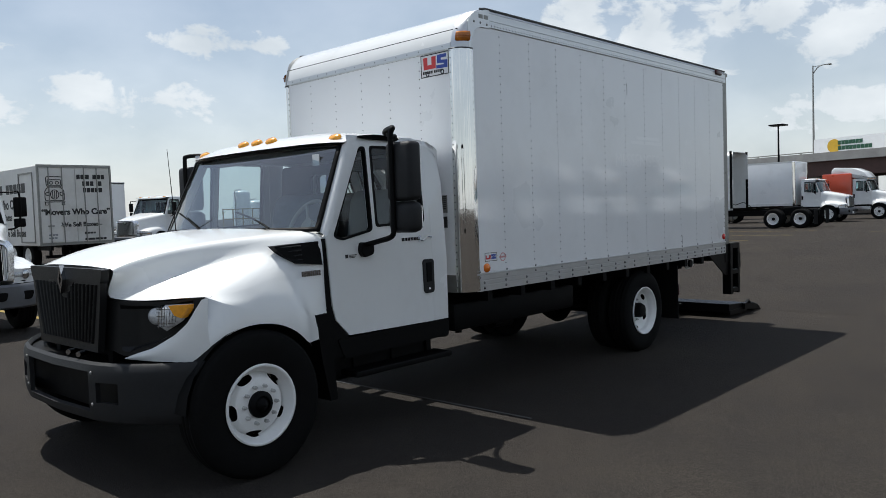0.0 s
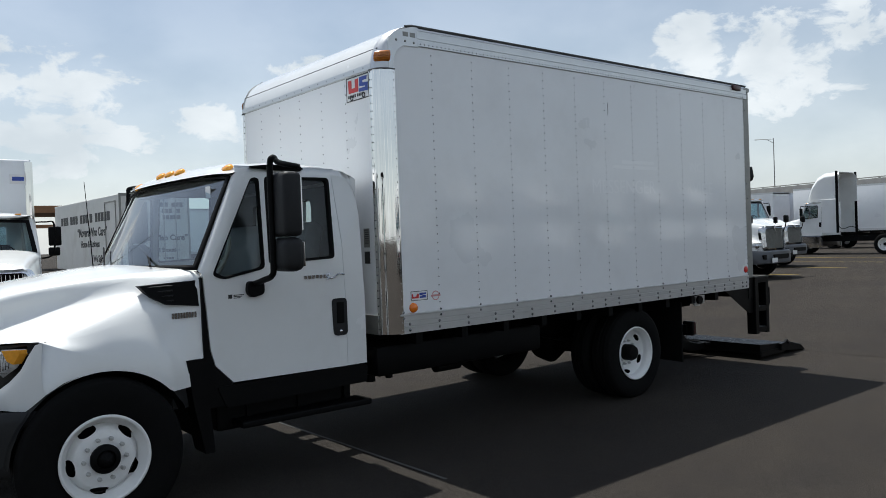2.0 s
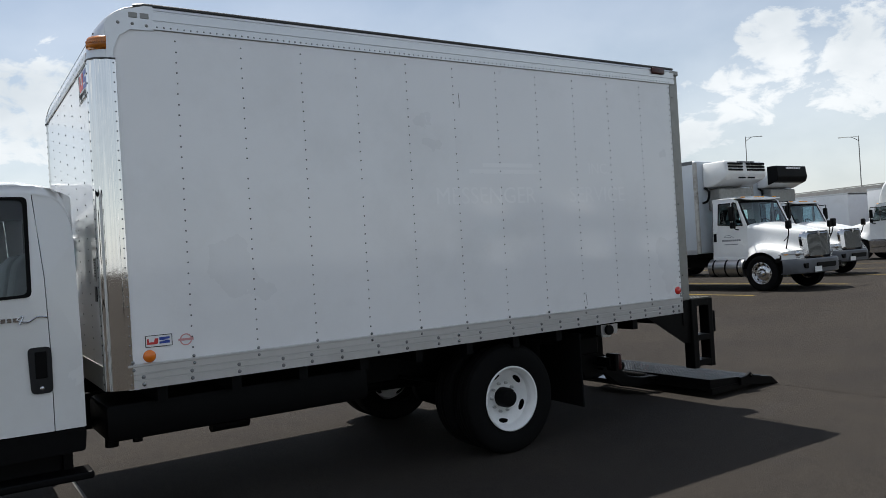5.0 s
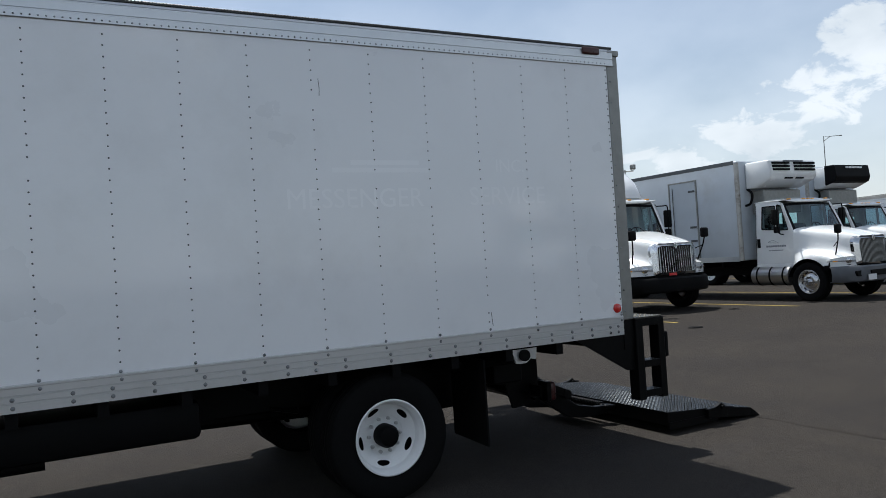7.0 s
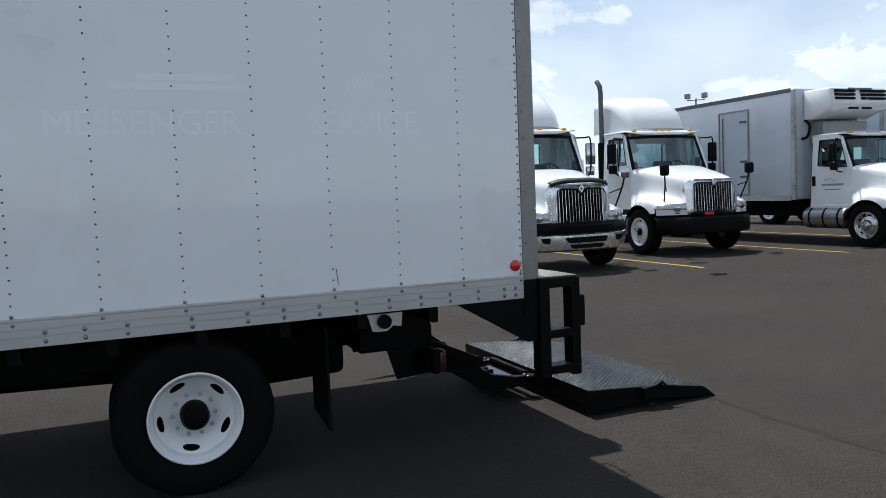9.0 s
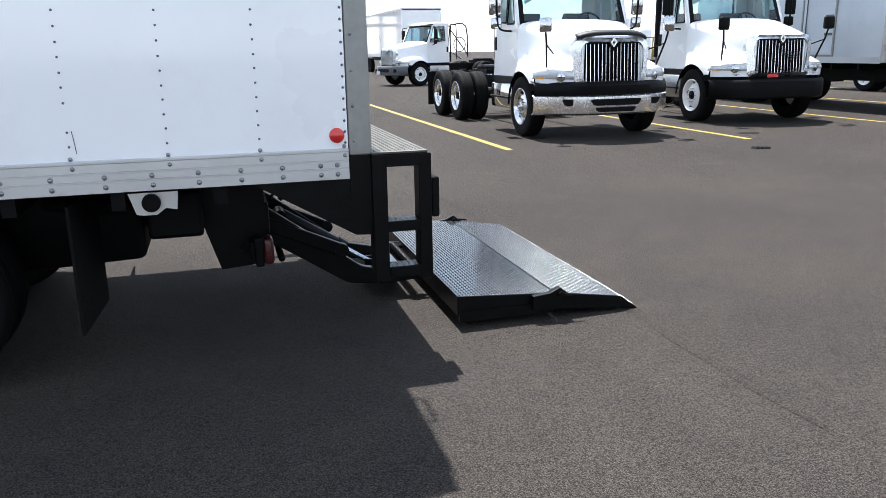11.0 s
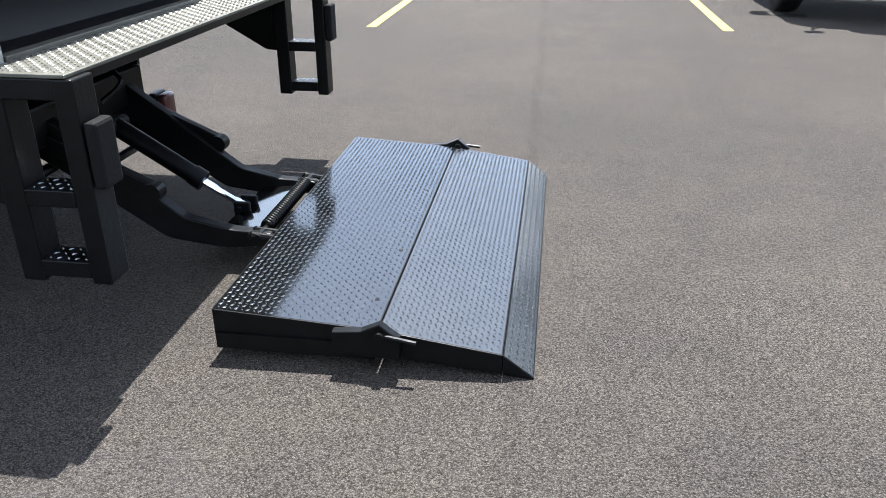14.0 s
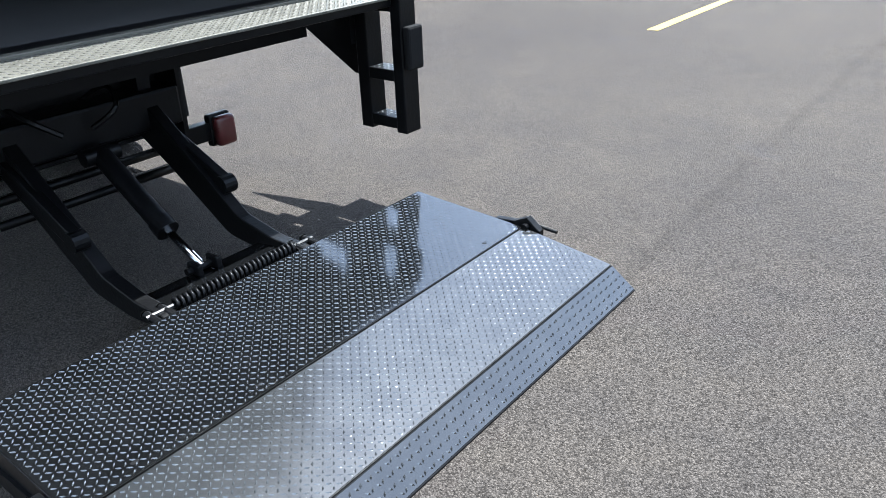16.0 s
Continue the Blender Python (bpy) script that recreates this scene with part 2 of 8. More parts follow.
BRIGHTCHROME = mat("bright_chrome", (0.86, 0.87, 0.89), 0.27, metal=1.0, var=0.03, scale=5, rvar=0.03)
CHROME = mat("chrome", (0.50, 0.51, 0.53), 0.07, metal=1.0, var=0.03, scale=5, rvar=0.03)
ALU = mat("aluminium_rail", (0.62, 0.63, 0.64), 0.34, metal=0.85, var=0.06, scale=3.0, dirt=(0.4, 0.4, 0.4), dirt_amt=0.3, dscale=3)
POLISHED = mat("polished_aluminium", (0.80, 0.79, 0.77), 0.035, metal=1.0, var=0.05, scale=2.0, bump=0.10, bscale=2.0, rvar=0.03)
GALV = mat("galvanised_steel", (0.27, 0.27, 0.255), 0.45, metal=0.6, var=0.12, scale=12, dirt=(0.3, 0.28, 0.25), dirt_amt=0.4, dscale=4)
LUG = mat("worn_tread_lugs", (0.150, 0.157, 0.162), 0.22, metal=0.9, var=0.3, scale=30)
LEDGE = mat("dull_ledge_steel", (0.072, 0.069, 0.056), 0.5, metal=0.35, var=0.25, scale=9, dirt=(0.05, 0.045, 0.035), dirt_amt=0.6, dscale=3)
LEDGELUG = mat("worn_ledge_lugs", (0.075, 0.072, 0.060), 0.4, metal=0.4, var=0.25, scale=30)
STEEL = mat("steel_rivet", (0.24, 0.25, 0.26), 0.28, metal=0.9, var=0.1)
DARKSTEEL = mat("dark_rivet", (0.10, 0.104, 0.108), 0.4, metal=0.6, var=0.1)
GLASS = glass_mat("clear_glass", (0.80, 0.94, 0.96), 0.20)
SIDEGLASS = glass_mat("cab_side_glass", (0.72, 0.80, 0.82), 0.01)
LENS = mat("amber_lens", (0.85, 0.36, 0.03), 0.2, var=0.08, scale=40, coat=0.5)
ORANGELENS = mat("orange_lens", (0.80, 0.19, 0.012), 0.2, var=0.08, scale=40, coat=0.5)
CORNERLENS = mat("brown_amber_lens", (0.42, 0.13, 0.012), 0.25, var=0.2, scale=30, coat=0.4)
REDLENS = mat("red_lens", (0.55, 0.02, 0.015), 0.2, var=0.08, scale=40, coat=0.5)
DARKRED = mat("dull_red_lens", (0.05, 0.008, 0.008), 0.3, var=0.1, scale=40)
CLEARLENS = mat("lamp_lens", (0.50, 0.51, 0.52), 0.12, metal=0.15, var=0.25, scale=60, coat=0.6)
SEAT = mat("grey_seat_vinyl", (0.19, 0.19, 0.19), 0.6, var=0.1, scale=20, bump=0.1)
PARKGLASS = glass_mat("parked_cab_glass", (0.62, 0.82, 0.85), 0.02)
BEIGE = mat("beige_wheel_rim", (0.42, 0.40, 0.34), 0.5, var=0.06, scale=12)
TRIM = mat("grey_cab_trim", (0.04, 0.042, 0.045), 0.6, var=0.1, scale=10)
YELLOW = mat("yellow_line_paint", (0.27, 0.185, 0.012), 0.75, var=0.15, scale=6, dirt=(0.09, 0.085, 0.08), dirt_amt=0.6, dscale=14)
PALELINE = mat("faded_white_line", (0.085, 0.084, 0.08), 0.8, var=0.2, scale=8, dirt=(0.06, 0.056, 0.054), dirt_amt=0.9, dscale=9)
REDPAINT = mat("orange_red_paint", (0.55, 0.07, 0.025), 0.3, var=0.05, scale=3, coat=0.5)
CONCRETE = mat("concrete", (0.36, 0.35, 0.33), 0.85, var=0.12, scale=1.0, dirt=(0.2, 0.19, 0.18), dirt_amt=0.5, dscale=0.6)
BROWN = mat("rusty_brown_beam", (0.26, 0.13, 0.06), 0.7, var=0.15, scale=2)
DARKBROWN = mat("dark_brown_girder", (0.10, 0.055, 0.045), 0.7, var=0.15, scale=2)
INK = mat("black_lettering", (0.015, 0.015, 0.016), 0.5, var=0.1)
BLUEINK = mat("blue_decal", (0.03, 0.07, 0.36), 0.4, var=0.08)
REDINK = mat("red_decal", (0.60, 0.04, 0.04), 0.4, var=0.08)
PINKINK = mat("faded_red_decal", (0.60, 0.30, 0.30), 0.5, var=0.1)
WHITEINK = mat("white_decal", (0.78, 0.78, 0.78), 0.35, var=0.03)
GREYINK = mat("grey_label", (0.22, 0.23, 0.25), 0.5, var=0.2, scale=60)
GREENINK = mat("dark_green_lettering", (0.02, 0.09, 0.05), 0.5, var=0.1)
GOLDINK = mat("gold_decal", (0.62, 0.38, 0.03), 0.5, var=0.08)
# near-black: the shade inside the box is put into this colour
INSIDE = mat("shaded_box_interior", (0.013, 0.0125, 0.012), 0.8, var=0.2, scale=2)
EARTH = mat("far_ground", (0.13, 0.125, 0.11), 0.9, var=0.2, scale=0.05)


# ---- mesh helpers ----
def part(name, bm, material, parent=None, label="", smooth=False, auto=None):
    me = bpy.data.meshes.new(name)
    bm.normal_update()
    if smooth:
        for f in bm.faces:
            f.smooth = True
    if auto is not None:
        for f in bm.faces:
            f.smooth = True
        lim = radians(auto)
        for e in bm.edges:
            if len(e.link_faces) == 2 and e.calc_face_angle(0) > lim:
                e.smooth = False
    bm.to_mesh(me)
    bm.free()
    me.materials.append(material)
    ob = new(name, me)
    if parent is not None:
        ob.parent = parent
        if parent.parent is None:
            ob.matrix_parent_inverse = parent.matrix_basis.inverted()
    if label:
        ob["label"] = label
    return ob


def thing(name, loc, label, category, group="", kind=""):
    e = new(name)
    e.empty_display_size = 0.2
    e.matrix_basis = Matrix.Translation(loc)
    return tagged(e, label, category, group, kind)


def B():
    return bmesh.new()


def box(bm, x0, x1, y0, y1, z0, z1, bev=0.0, seg=2):
    vs = [bm.verts.new(p) for p in ((x0, y0, z0), (x1, y0, z0), (x1, y1, z0), (x0, y1, z0), (x0, y0, z1), (x1, y0, z1), (x1, y1, z1), (x0, y1, z1))]
    fs = [bm.faces.new([vs[i] for i in q]) for q in ((3, 2, 1, 0), (4, 5, 6, 7), (0, 1, 5, 4), (1, 2, 6, 5), (2, 3, 7, 6), (3, 0, 4, 7))]
    if bev:
        es = list({e for f in fs for e in f.edges})
        bmesh.ops.bevel(bm, geom=es, offset=bev, segments=seg, profile=0.5, affect="EDGES")
    return bm


def prism(bm, pts, axis, a, b, bev=0.0):
    """Extrude a closed outline between a and b. axis x: pts are (y, z); y: (x, z); z: (x, y)."""
    def at(p, t):
        return {"x": (t, p[0], p[1]), "y": (p[0], t, p[1]), "z": (p[0], p[1], t)}[axis]
    lo, hi = [bm.verts.new(at(p, a)) for p in pts], [bm.verts.new(at(p, b)) for p in pts]
    n = len(pts)
    fs = [bm.faces.new(lo), bm.faces.new(hi[::-1])]
    for i in range(n):
        fs.append(bm.faces.new((lo[i], hi[i], hi[(i + 1) % n], lo[(i + 1) % n])))
    bmesh.ops.recalc_face_normals(bm, faces=fs)
    if bev:
        es = list({e for f in fs[:2] for e in f.edges})
        bmesh.ops.bevel(bm, geom=es, offset=bev, segments=2, profile=0.5, affect="EDGES")
    return bm


def ring(outer, inner, bm, axis, a, b):
    """A flat frame between two outlines with the same number of points, with thickness."""
    def at(p, t):
        return {"x": (t, p[0], p[1]), "y": (p[0], t, p[1]), "z": (p[0], p[1], t)}[axis]
    n = len(outer)
    o1, i1 = [bm.verts.new(at(p, a)) for p in outer], [bm.verts.new(at(p, a)) for p in inner]
    o2, i2 = [bm.verts.new(at(p, b)) for p in outer], [bm.verts.new(at(p, b)) for p in inner]
    fs = []
    for i in range(n):
        j = (i + 1) % n
        fs += [bm.faces.new(q) for q in ((o1[i], o1[j], i1[j], i1[i]), (o2[j], o2[i], i2[i], i2[j]), (o1[j], o1[i], o2[i], o2[j]), (i1[i], i1[j], i2[j], i2[i]))]
    bmesh.ops.recalc_face_normals(bm, faces=fs)
    return bm


def basis(d):
    d = Vector(d).normalized()
    u = d.orthogonal().normalized()
    return u, d.cross(u), d


def cyl(bm, p0, p1, r, n=16, r2=None, caps=True):
    p0, p1 = Vector(p0), Vector(p1)
    u, v, d = basis(p1 - p0)
    r2 = r if r2 is None else r2
    rings = []
    for p, q in ((p0, r), (p1, r2)):
        rings.append([bm.verts.new(p + q * (math.cos(2 * math.pi * i / n) * u + math.sin(2 * math.pi * i / n) * v)) for i in range(n)])
    for i in range(n):
        j = (i + 1) % n
        bm.faces.new((rings[0][i], rings[0][j], rings[1][j], rings[1][i]))
    if caps:
        bm.faces.new(rings[0][::-1])
        bm.faces.new(rings[1])
    return bm


def tube(bm, pts, r, n=10, closed=False):
    pts = [Vector(p) for p in pts]
    rings, m = [], len(pts)
    ref = None
    for k, p in enumerate(pts):
        a = pts[max(k - 1, 0)] if not closed else pts[(k - 1) % m]
        b = pts[min(k + 1, m - 1)] if not closed else pts[(k + 1) % m]
        d = (b - a).normalized()
        if ref is None:
            ref = d.orthogonal().normalized()
        u = (ref - d * ref.dot(d)).normalized()
        ref = u
        v = d.cross(u)
        rings.append([bm.verts.new(p + r * (math.cos(2 * math.pi * i / n) * u + math.sin(2 * math.pi * i / n) * v)) for i in range(n)])
    for k in range(m if closed else m - 1):
        for i in range(n):
            j = (i + 1) % n
            bm.faces.new((rings[k][i], rings[k][j], rings[(k + 1) % m][j], rings[(k + 1) % m][i]))
    if not closed:
        bm.faces.new(rings[0][::-1])
        bm.faces.new(rings[-1])
    return bm


def curve_pts(pts, per=6):
    """Smooth line through the points."""
    pts = [Vector(p) for p in pts]
    out = []
    for i in range(len(pts) - 1):
        p0, p1, p2, p3 = pts[max(i - 1, 0)], pts[i], pts[i + 1], pts[min(i + 2, len(pts) - 1)]
        for s in range(per):
            t = s / per
            out.append(0.5 * ((2 * p1) + (p2 - p0) * t + (2 * p0 - 5 * p1 + 4 * p2 - p3) * t * t + (3 * p1 - p0 - 3 * p2 + p3) * t ** 3))
    return out + [pts[-1]]


def lathe(bm, prof, c, axis=(0, -1, 0), n=40, closed=False):
    """prof: (radius, height along the axis)."""
    u, v, d = basis(axis)
    c = Vector(c)
    rings = []
    for r, h in prof:
        rings.append([bm.verts.new(c + d * h + r * (math.cos(2 * math.pi * i / n) * u + math.sin(2 * math.pi * i / n) * v)) for i in range(n)])
    m = len(prof)
    for k in range(m if closed else m - 1):
        for i in range(n):
            j = (i + 1) % n
            bm.faces.new((rings[k][i], rings[k][j], rings[(k + 1) % m][j], rings[(k + 1) % m][i]))
    return bm


def grid(bm, rows):
    """A sheet through rows of points."""
    vs = [[bm.verts.new(p) for p in row] for row in rows]
    for a, b in zip(vs, vs[1:]):
        for i in range(len(a) - 1):
            bm.faces.new((a[i], a[i + 1], b[i + 1], b[i]))
    return bm


def solid(bm, t):
    """Give a sheet thickness t along its normals."""
    bm.normal_update()
    bmesh.ops.solidify(bm, geom=bm.faces[:], thickness=t)
    return bm


def orient(bm, d):
    """Turn a sheet so that its faces look along d."""
    bm.normal_update()
    flip = [f for f in bm.faces if f.normal.dot(Vector(d)) < 0]
    bmesh.ops.reverse_faces(bm, faces=flip)
    return bm


def dome(bm, p, axis, r, h, n=8):
    u, v, d = basis(axis)
    p = Vector(p)
    base = [bm.verts.new(p + r * (math.cos(2 * math.pi * i / n) * u + math.sin(2 * math.pi * i / n) * v)) for i in range(n)]
    mid = [bm.verts.new(p + d * h * 0.75 + 0.65 * r * (math.cos(2 * math.pi * i / n) * u + math.sin(2 * math.pi * i / n) * v)) for i in range(n)]
    top = bm.verts.new(p + d * h)
    for i in range(n):
        j = (i + 1) % n
        bm.faces.new((base[i], base[j], mid[j], mid[i]))
        bm.faces.new((mid[i], mid[j], top))
    return bm


def letters(name, text, m, size, material, parent, label="", depth=0.002, shear=0.0, space=1.0, bold=0.0):
    """Flat lettering in the built-in font, as a mesh."""
    cu = bpy.data.curves.new(name, "FONT")
    cu.body, cu.size, cu.extrude, cu.shear, cu.space_character, cu.offset = text, size, depth, shear, space, bold
    cu.resolution_u = 3
    tmp = bpy.data.objects.new(name, cu)
    scene.collection.objects.link(tmp)
    me = bpy.data.meshes.new_from_object(tmp.evaluated_get(bpy.context.evaluated_depsgraph_get()))
    bpy.data.objects.remove(tmp)
    me.transform(m)
    me.materials.clear()
    me.materials.append(material)
    ob = new(name, me)
    ob.parent = parent
    ob.matrix_parent_inverse = parent.matrix_basis.inverted()
    if label:
        ob["label"] = label
    return ob


# lettering on a wall that faces -y, read from -y
def face_minus_y(x, y, z):
    return pose(x, y, z, 90, 0, 0)


# lettering on a wall that faces -x
def face_minus_x(x, y, z):
    return pose(x, y, z, 90, 0, -90)


# ---- ground ----
bm = B()
grid(bm, [[(x, y, 0) for x in (-400, -60, 0, 20, 60, 120, 500)] for y in (-400, -60, 0, 20, 60, 120, 500)])
ground = tagged(part("ground", bm, ASPHALT), "dark brown-grey asphalt of the truck lot", "ground", kind="structure")


def stripe(x0, x1, y0, y1, material, label, z=0.004):
    q = B()
    n = max(2, int(abs(y1 - y0) / 0.25))
    rows = []
    for k in range(n + 1):
        y = y0 + (y1 - y0) * k / n
        w = 0.006 * noise.noise(Vector((x0 * 3, y * 2.3, 1)))
        rows.append([(x0 + w, y, z), (x1 + w * 0.7, y, z)])
    grid(q, rows)
    return tagged(part("road_marking", q, material), label, "road marking", "stall lines", "structure")


for k in range(-2, 8):
    x = 8.3 + 4.16 * k
    stripe(x - 0.06, x + 0.06, 11.3 + 0.25 * (k % 2), 30.0, YELLOW, "yellow painted stall line on the asphalt")
for x in (36.0, 38.2, 40.4):
    stripe(x - 0.06, x + 0.06, -6, 9.0, YELLOW, "yellow painted stall line on the asphalt")
stripe(3.825, 3.85, 3.45, 9.5, PALELINE, "faded pale painted line on the asphalt")

# ---- box truck: shared numbers ----
YN, YF = 4.0, 6.54          # sides of the body
YC = 5.27                   # middle line
XF, XR = 3.80, 8.757         # front wall and rear edge of the side
ZB, ZT = 0.92, 3.185         # underside of the side rail, top edge
HUB_F, HUB_R, HUB_Z = 1.853, 6.744, 0.44


def rounded(pts, r, n=5):
    """Round the corners of an outline."""
    out, m = [], len(pts)
    for i in range(m):
        p, a, b = Vector(pts[i]), Vector(pts[i - 1]), Vector(pts[(i + 1) % m])
        u, v = (a - p), (b - p)
        q = min(r, u.length * 0.45, v.length * 0.45)
        s, e = p + u.normalized() * q, p + v.normalized() * q
        for k in range(n + 1):
            t = k / n
            out.append(tuple((1 - t) ** 2 * s + 2 * t * (1 - t) * p + t * t * e))
    return out


# ---- wheels ----
def tyre_mesh(r, w, c, rim_r):
    """c: the middle of the tyre; the axis is y."""
    bm = B()
    h = w / 2
    prof = [(rim_r - 0.01, -h * 0.80), (rim_r + 0.02, -h * 0.92), (rim_r + (r - rim_r) * 0.5, -h * 1.0), (r - 0.035, -h * 0.93), (r - 0.008, -h * 0.80)]
    for k, z in enumerate((-0.62, -0.5, -0.2, -0.08, 0.08, 0.2, 0.5, 0.62)):
        prof.append((r - (0.012 if k in (0, 7) else 0), h * z)) if k in (0, 7) else None
        if k in (1, 3, 5):
            prof += [(r, h * (z - 0.06)), (r, h * z + h * 0.1), (r - 0.012, h * z + h * 0.12), (r - 0.012, h * z + h * 0.18)]
    prof += [(r - 0.008, h * 0.80), (r - 0.035, h * 0.93), (rim_r + (r - rim_r) * 0.5, h * 1.0), (rim_r + 0.02, h * 0.92), (rim_r - 0.01, h * 0.80)]
    lathe(bm, prof, c, (0, 1, 0), 48)
    return bm


def slotted_disc(bm, c, prof, slots, slot_r, slot_w, slot_h, side, n=80):
    """A turned wheel disc with oval holes. prof: (radius, height)."""
    lathe(bm, prof, c, (0, side, 0), n)
    u, v, d = basis((0, side, 0))
    kill = []
    cc = Vector(c)
    for f in bm.faces:
        p = f.calc_center_median() - cc
        a, rr = math.atan2(p.dot(v), p.dot(u)), math.hypot(p.dot(u), p.dot(v))
        for k in range(slots):
            da = (a - 2 * math.pi * (k + 0.5) / slots + math.pi) % (2 * math.pi) - math.pi
            if (da * slot_r / slot_w) ** 2 + ((rr - slot_r) / slot_h) ** 2 < 1 and abs(rr - slot_r) < slot_h:
                kill.append(f)
                break
    bmesh.ops.delete(bm, geom=kill, context="FACES")
    # true the rim of each hole to the oval
    for w in bm.verts:
        if not w.is_boundary:
            continue
        p = w.co - cc
        a, rr = math.atan2(p.dot(v), p.dot(u)), math.hypot(p.dot(u), p.dot(v))
        for k in range(slots):
            mid = 2 * math.pi * (k + 0.5) / slots
            da = (a - mid + math.pi) % (2 * math.pi) - math.pi
            q = math.sqrt((da * slot_r / slot_w) ** 2 + ((rr - slot_r) / slot_h) ** 2)
            if 0.5 < q < 1.6:
                a2, r2 = mid + da / q, slot_r + (rr - slot_r) / q
                w.co = cc + u * (r2 * math.cos(a2)) + v * (r2 * math.sin(a2)) + d * p.dot(d)
    return bm


def wheel(parent, c, side, r=0.44, w=0.235, rim_r=0.275, convex=True, rim_mat=None, slots=5, lugs=10, detail=True, hub=None):
    """c: hub at the outer plane of the rim; side: -1 when the outer face looks to -y."""
    rim_mat = rim_mat or RIM
    x, y, z = c
    wh = part("wheel", tyre_mesh(r, w, (x, y - side * (w / 2 - 0.005), z), rim_r), RUBBER, parent, "black tyre", smooth=True)
    bm = B()
    rr = rim_r
    rimp = [(rr + 0.004, -0.004), (rr + 0.004, 0.006), (rr - 0.008, 0.008), (rr - 0.016, 0.0), (rr - 0.022, -0.03), (rr - 0.045, -0.05), (rr - 0.05, -0.075)]
    if not convex:
        rimp = [(rr + 0.004, -0.004), (rr + 0.004, 0.006), (rr - 0.006, 0.008), (rr - 0.012, 0.0), (rr - 0.016, -0.022), (rr - 0.026, -0.030), (rr - 0.030, -0.045), (rr - 0.034, -0.07)]
    k = 44 if detail else 10
    if convex:
        disc = [(rr - 0.05 - (rr - 0.05 - 0.155) * i / k, -0.085 + 0.055 * math.sin(math.pi / 2 * i / k) ** 1.2) for i in range(k + 1)]
        disc += [(0.15, -0.026), (0.112, -0.024), (0.060, -0.026)]
        fz = -0.024
    else:
        fr = 0.138 if rr < 0.26 else 0.158
        disc = [(rr - 0.036 - (rr - 0.036 - fr) * i / k, -0.082 - 0.045 * (i / k)) for i in range(k + 1)]
        disc += [(fr - 0.003, -0.133), (0.098, -0.134), (0.075, -0.134)]
        fz = -0.134
    slotted_disc(bm, (x, y, z), rimp + disc, slots, rr - (0.064 if convex else 0.066), (0.05 if convex else 0.046) if rr < 0.3 else 0.034, 0.0215 if convex else 0.0175, side, 192 if detail else 80)
    part("rim", bm, rim_mat, wh, smooth=True)
    for i in range(lugs):
        a = 2 * math.pi * i / lugs
        lr = 0.114 if rr < 0.26 else 0.128
        p = (x + lr * math.cos(a), y + side * fz, z + lr * math.sin(a))
        bm = B() if detail or i == 0 else bm
        cyl(bm, p, (p[0], p[1] + side * 0.022, p[2]), 0.0125, 6)
        cyl(bm, (p[0], p[1] + side * 0.02, p[2]), (p[0], p[1] + side * 0.034, p[2]), 0.007, 6)
        if detail:
            part("lug_nut", bm, NUT if rim_mat is RIM else CHROME, wh)
    if not detail:
        tagged(part("lug_nuts", bm, NUT if rim_mat is RIM else CHROME, wh), kind="stuff")
    bm = B()
    hp = [(0.081, fz - 0.01), (0.081, fz + 0.02), (0.072, fz + 0.03), (0.052, fz + 0.034), (0.05, fz + 0.02), (0.0, fz + 0.07)] if convex else [(0.078, fz - 0.01), (0.078, fz + 0.08), (0.064, fz + 0.11), (0.03, fz + 0.115), (0.0, fz + 0.115)]
    lathe(bm, hp, (x, y, z), (0, side, 0), 28)
    part("hub", bm, hub or BLACK, wh, "black hub cap", auto=40)
    if detail:
        part("brake_drum", cyl(B(), (x, y - side * 0.15, z), (x, y - side * 0.20, z), rr - 0.035, 32), BLACK, wh)
    return wh


# ---- the white box truck ----
truck = thing("box_truck", (YC, YC, 0), "white medium-duty box truck with black grille, bumper and polished body corners", "truck")


def front_x(d):
    """Plan line of the nose: how far back it is at the distance d from the middle line."""
    pts = ((0, 1.245), (0.40, 1.255), (0.55, 1.275), (0.72, 1.31), (0.90, 1.36), (1.05, 1.425), (1.16, 1.50), (1.23, 1.60), (1.27, 1.75), (1.30, 2.2))
    for (a, xa), (b, xb) in zip(pts, pts[1:]):
        if d <= b:
            t = (d - a) / (b - a)
            return xa + (xb - xa) * t
    return pts[-1][1]


def arch_z(x, r=0.493):
    q = r * r - (x - HUB_F - 0.015) ** 2
    return HUB_Z + math.sqrt(q) if q > 0 else 0.0


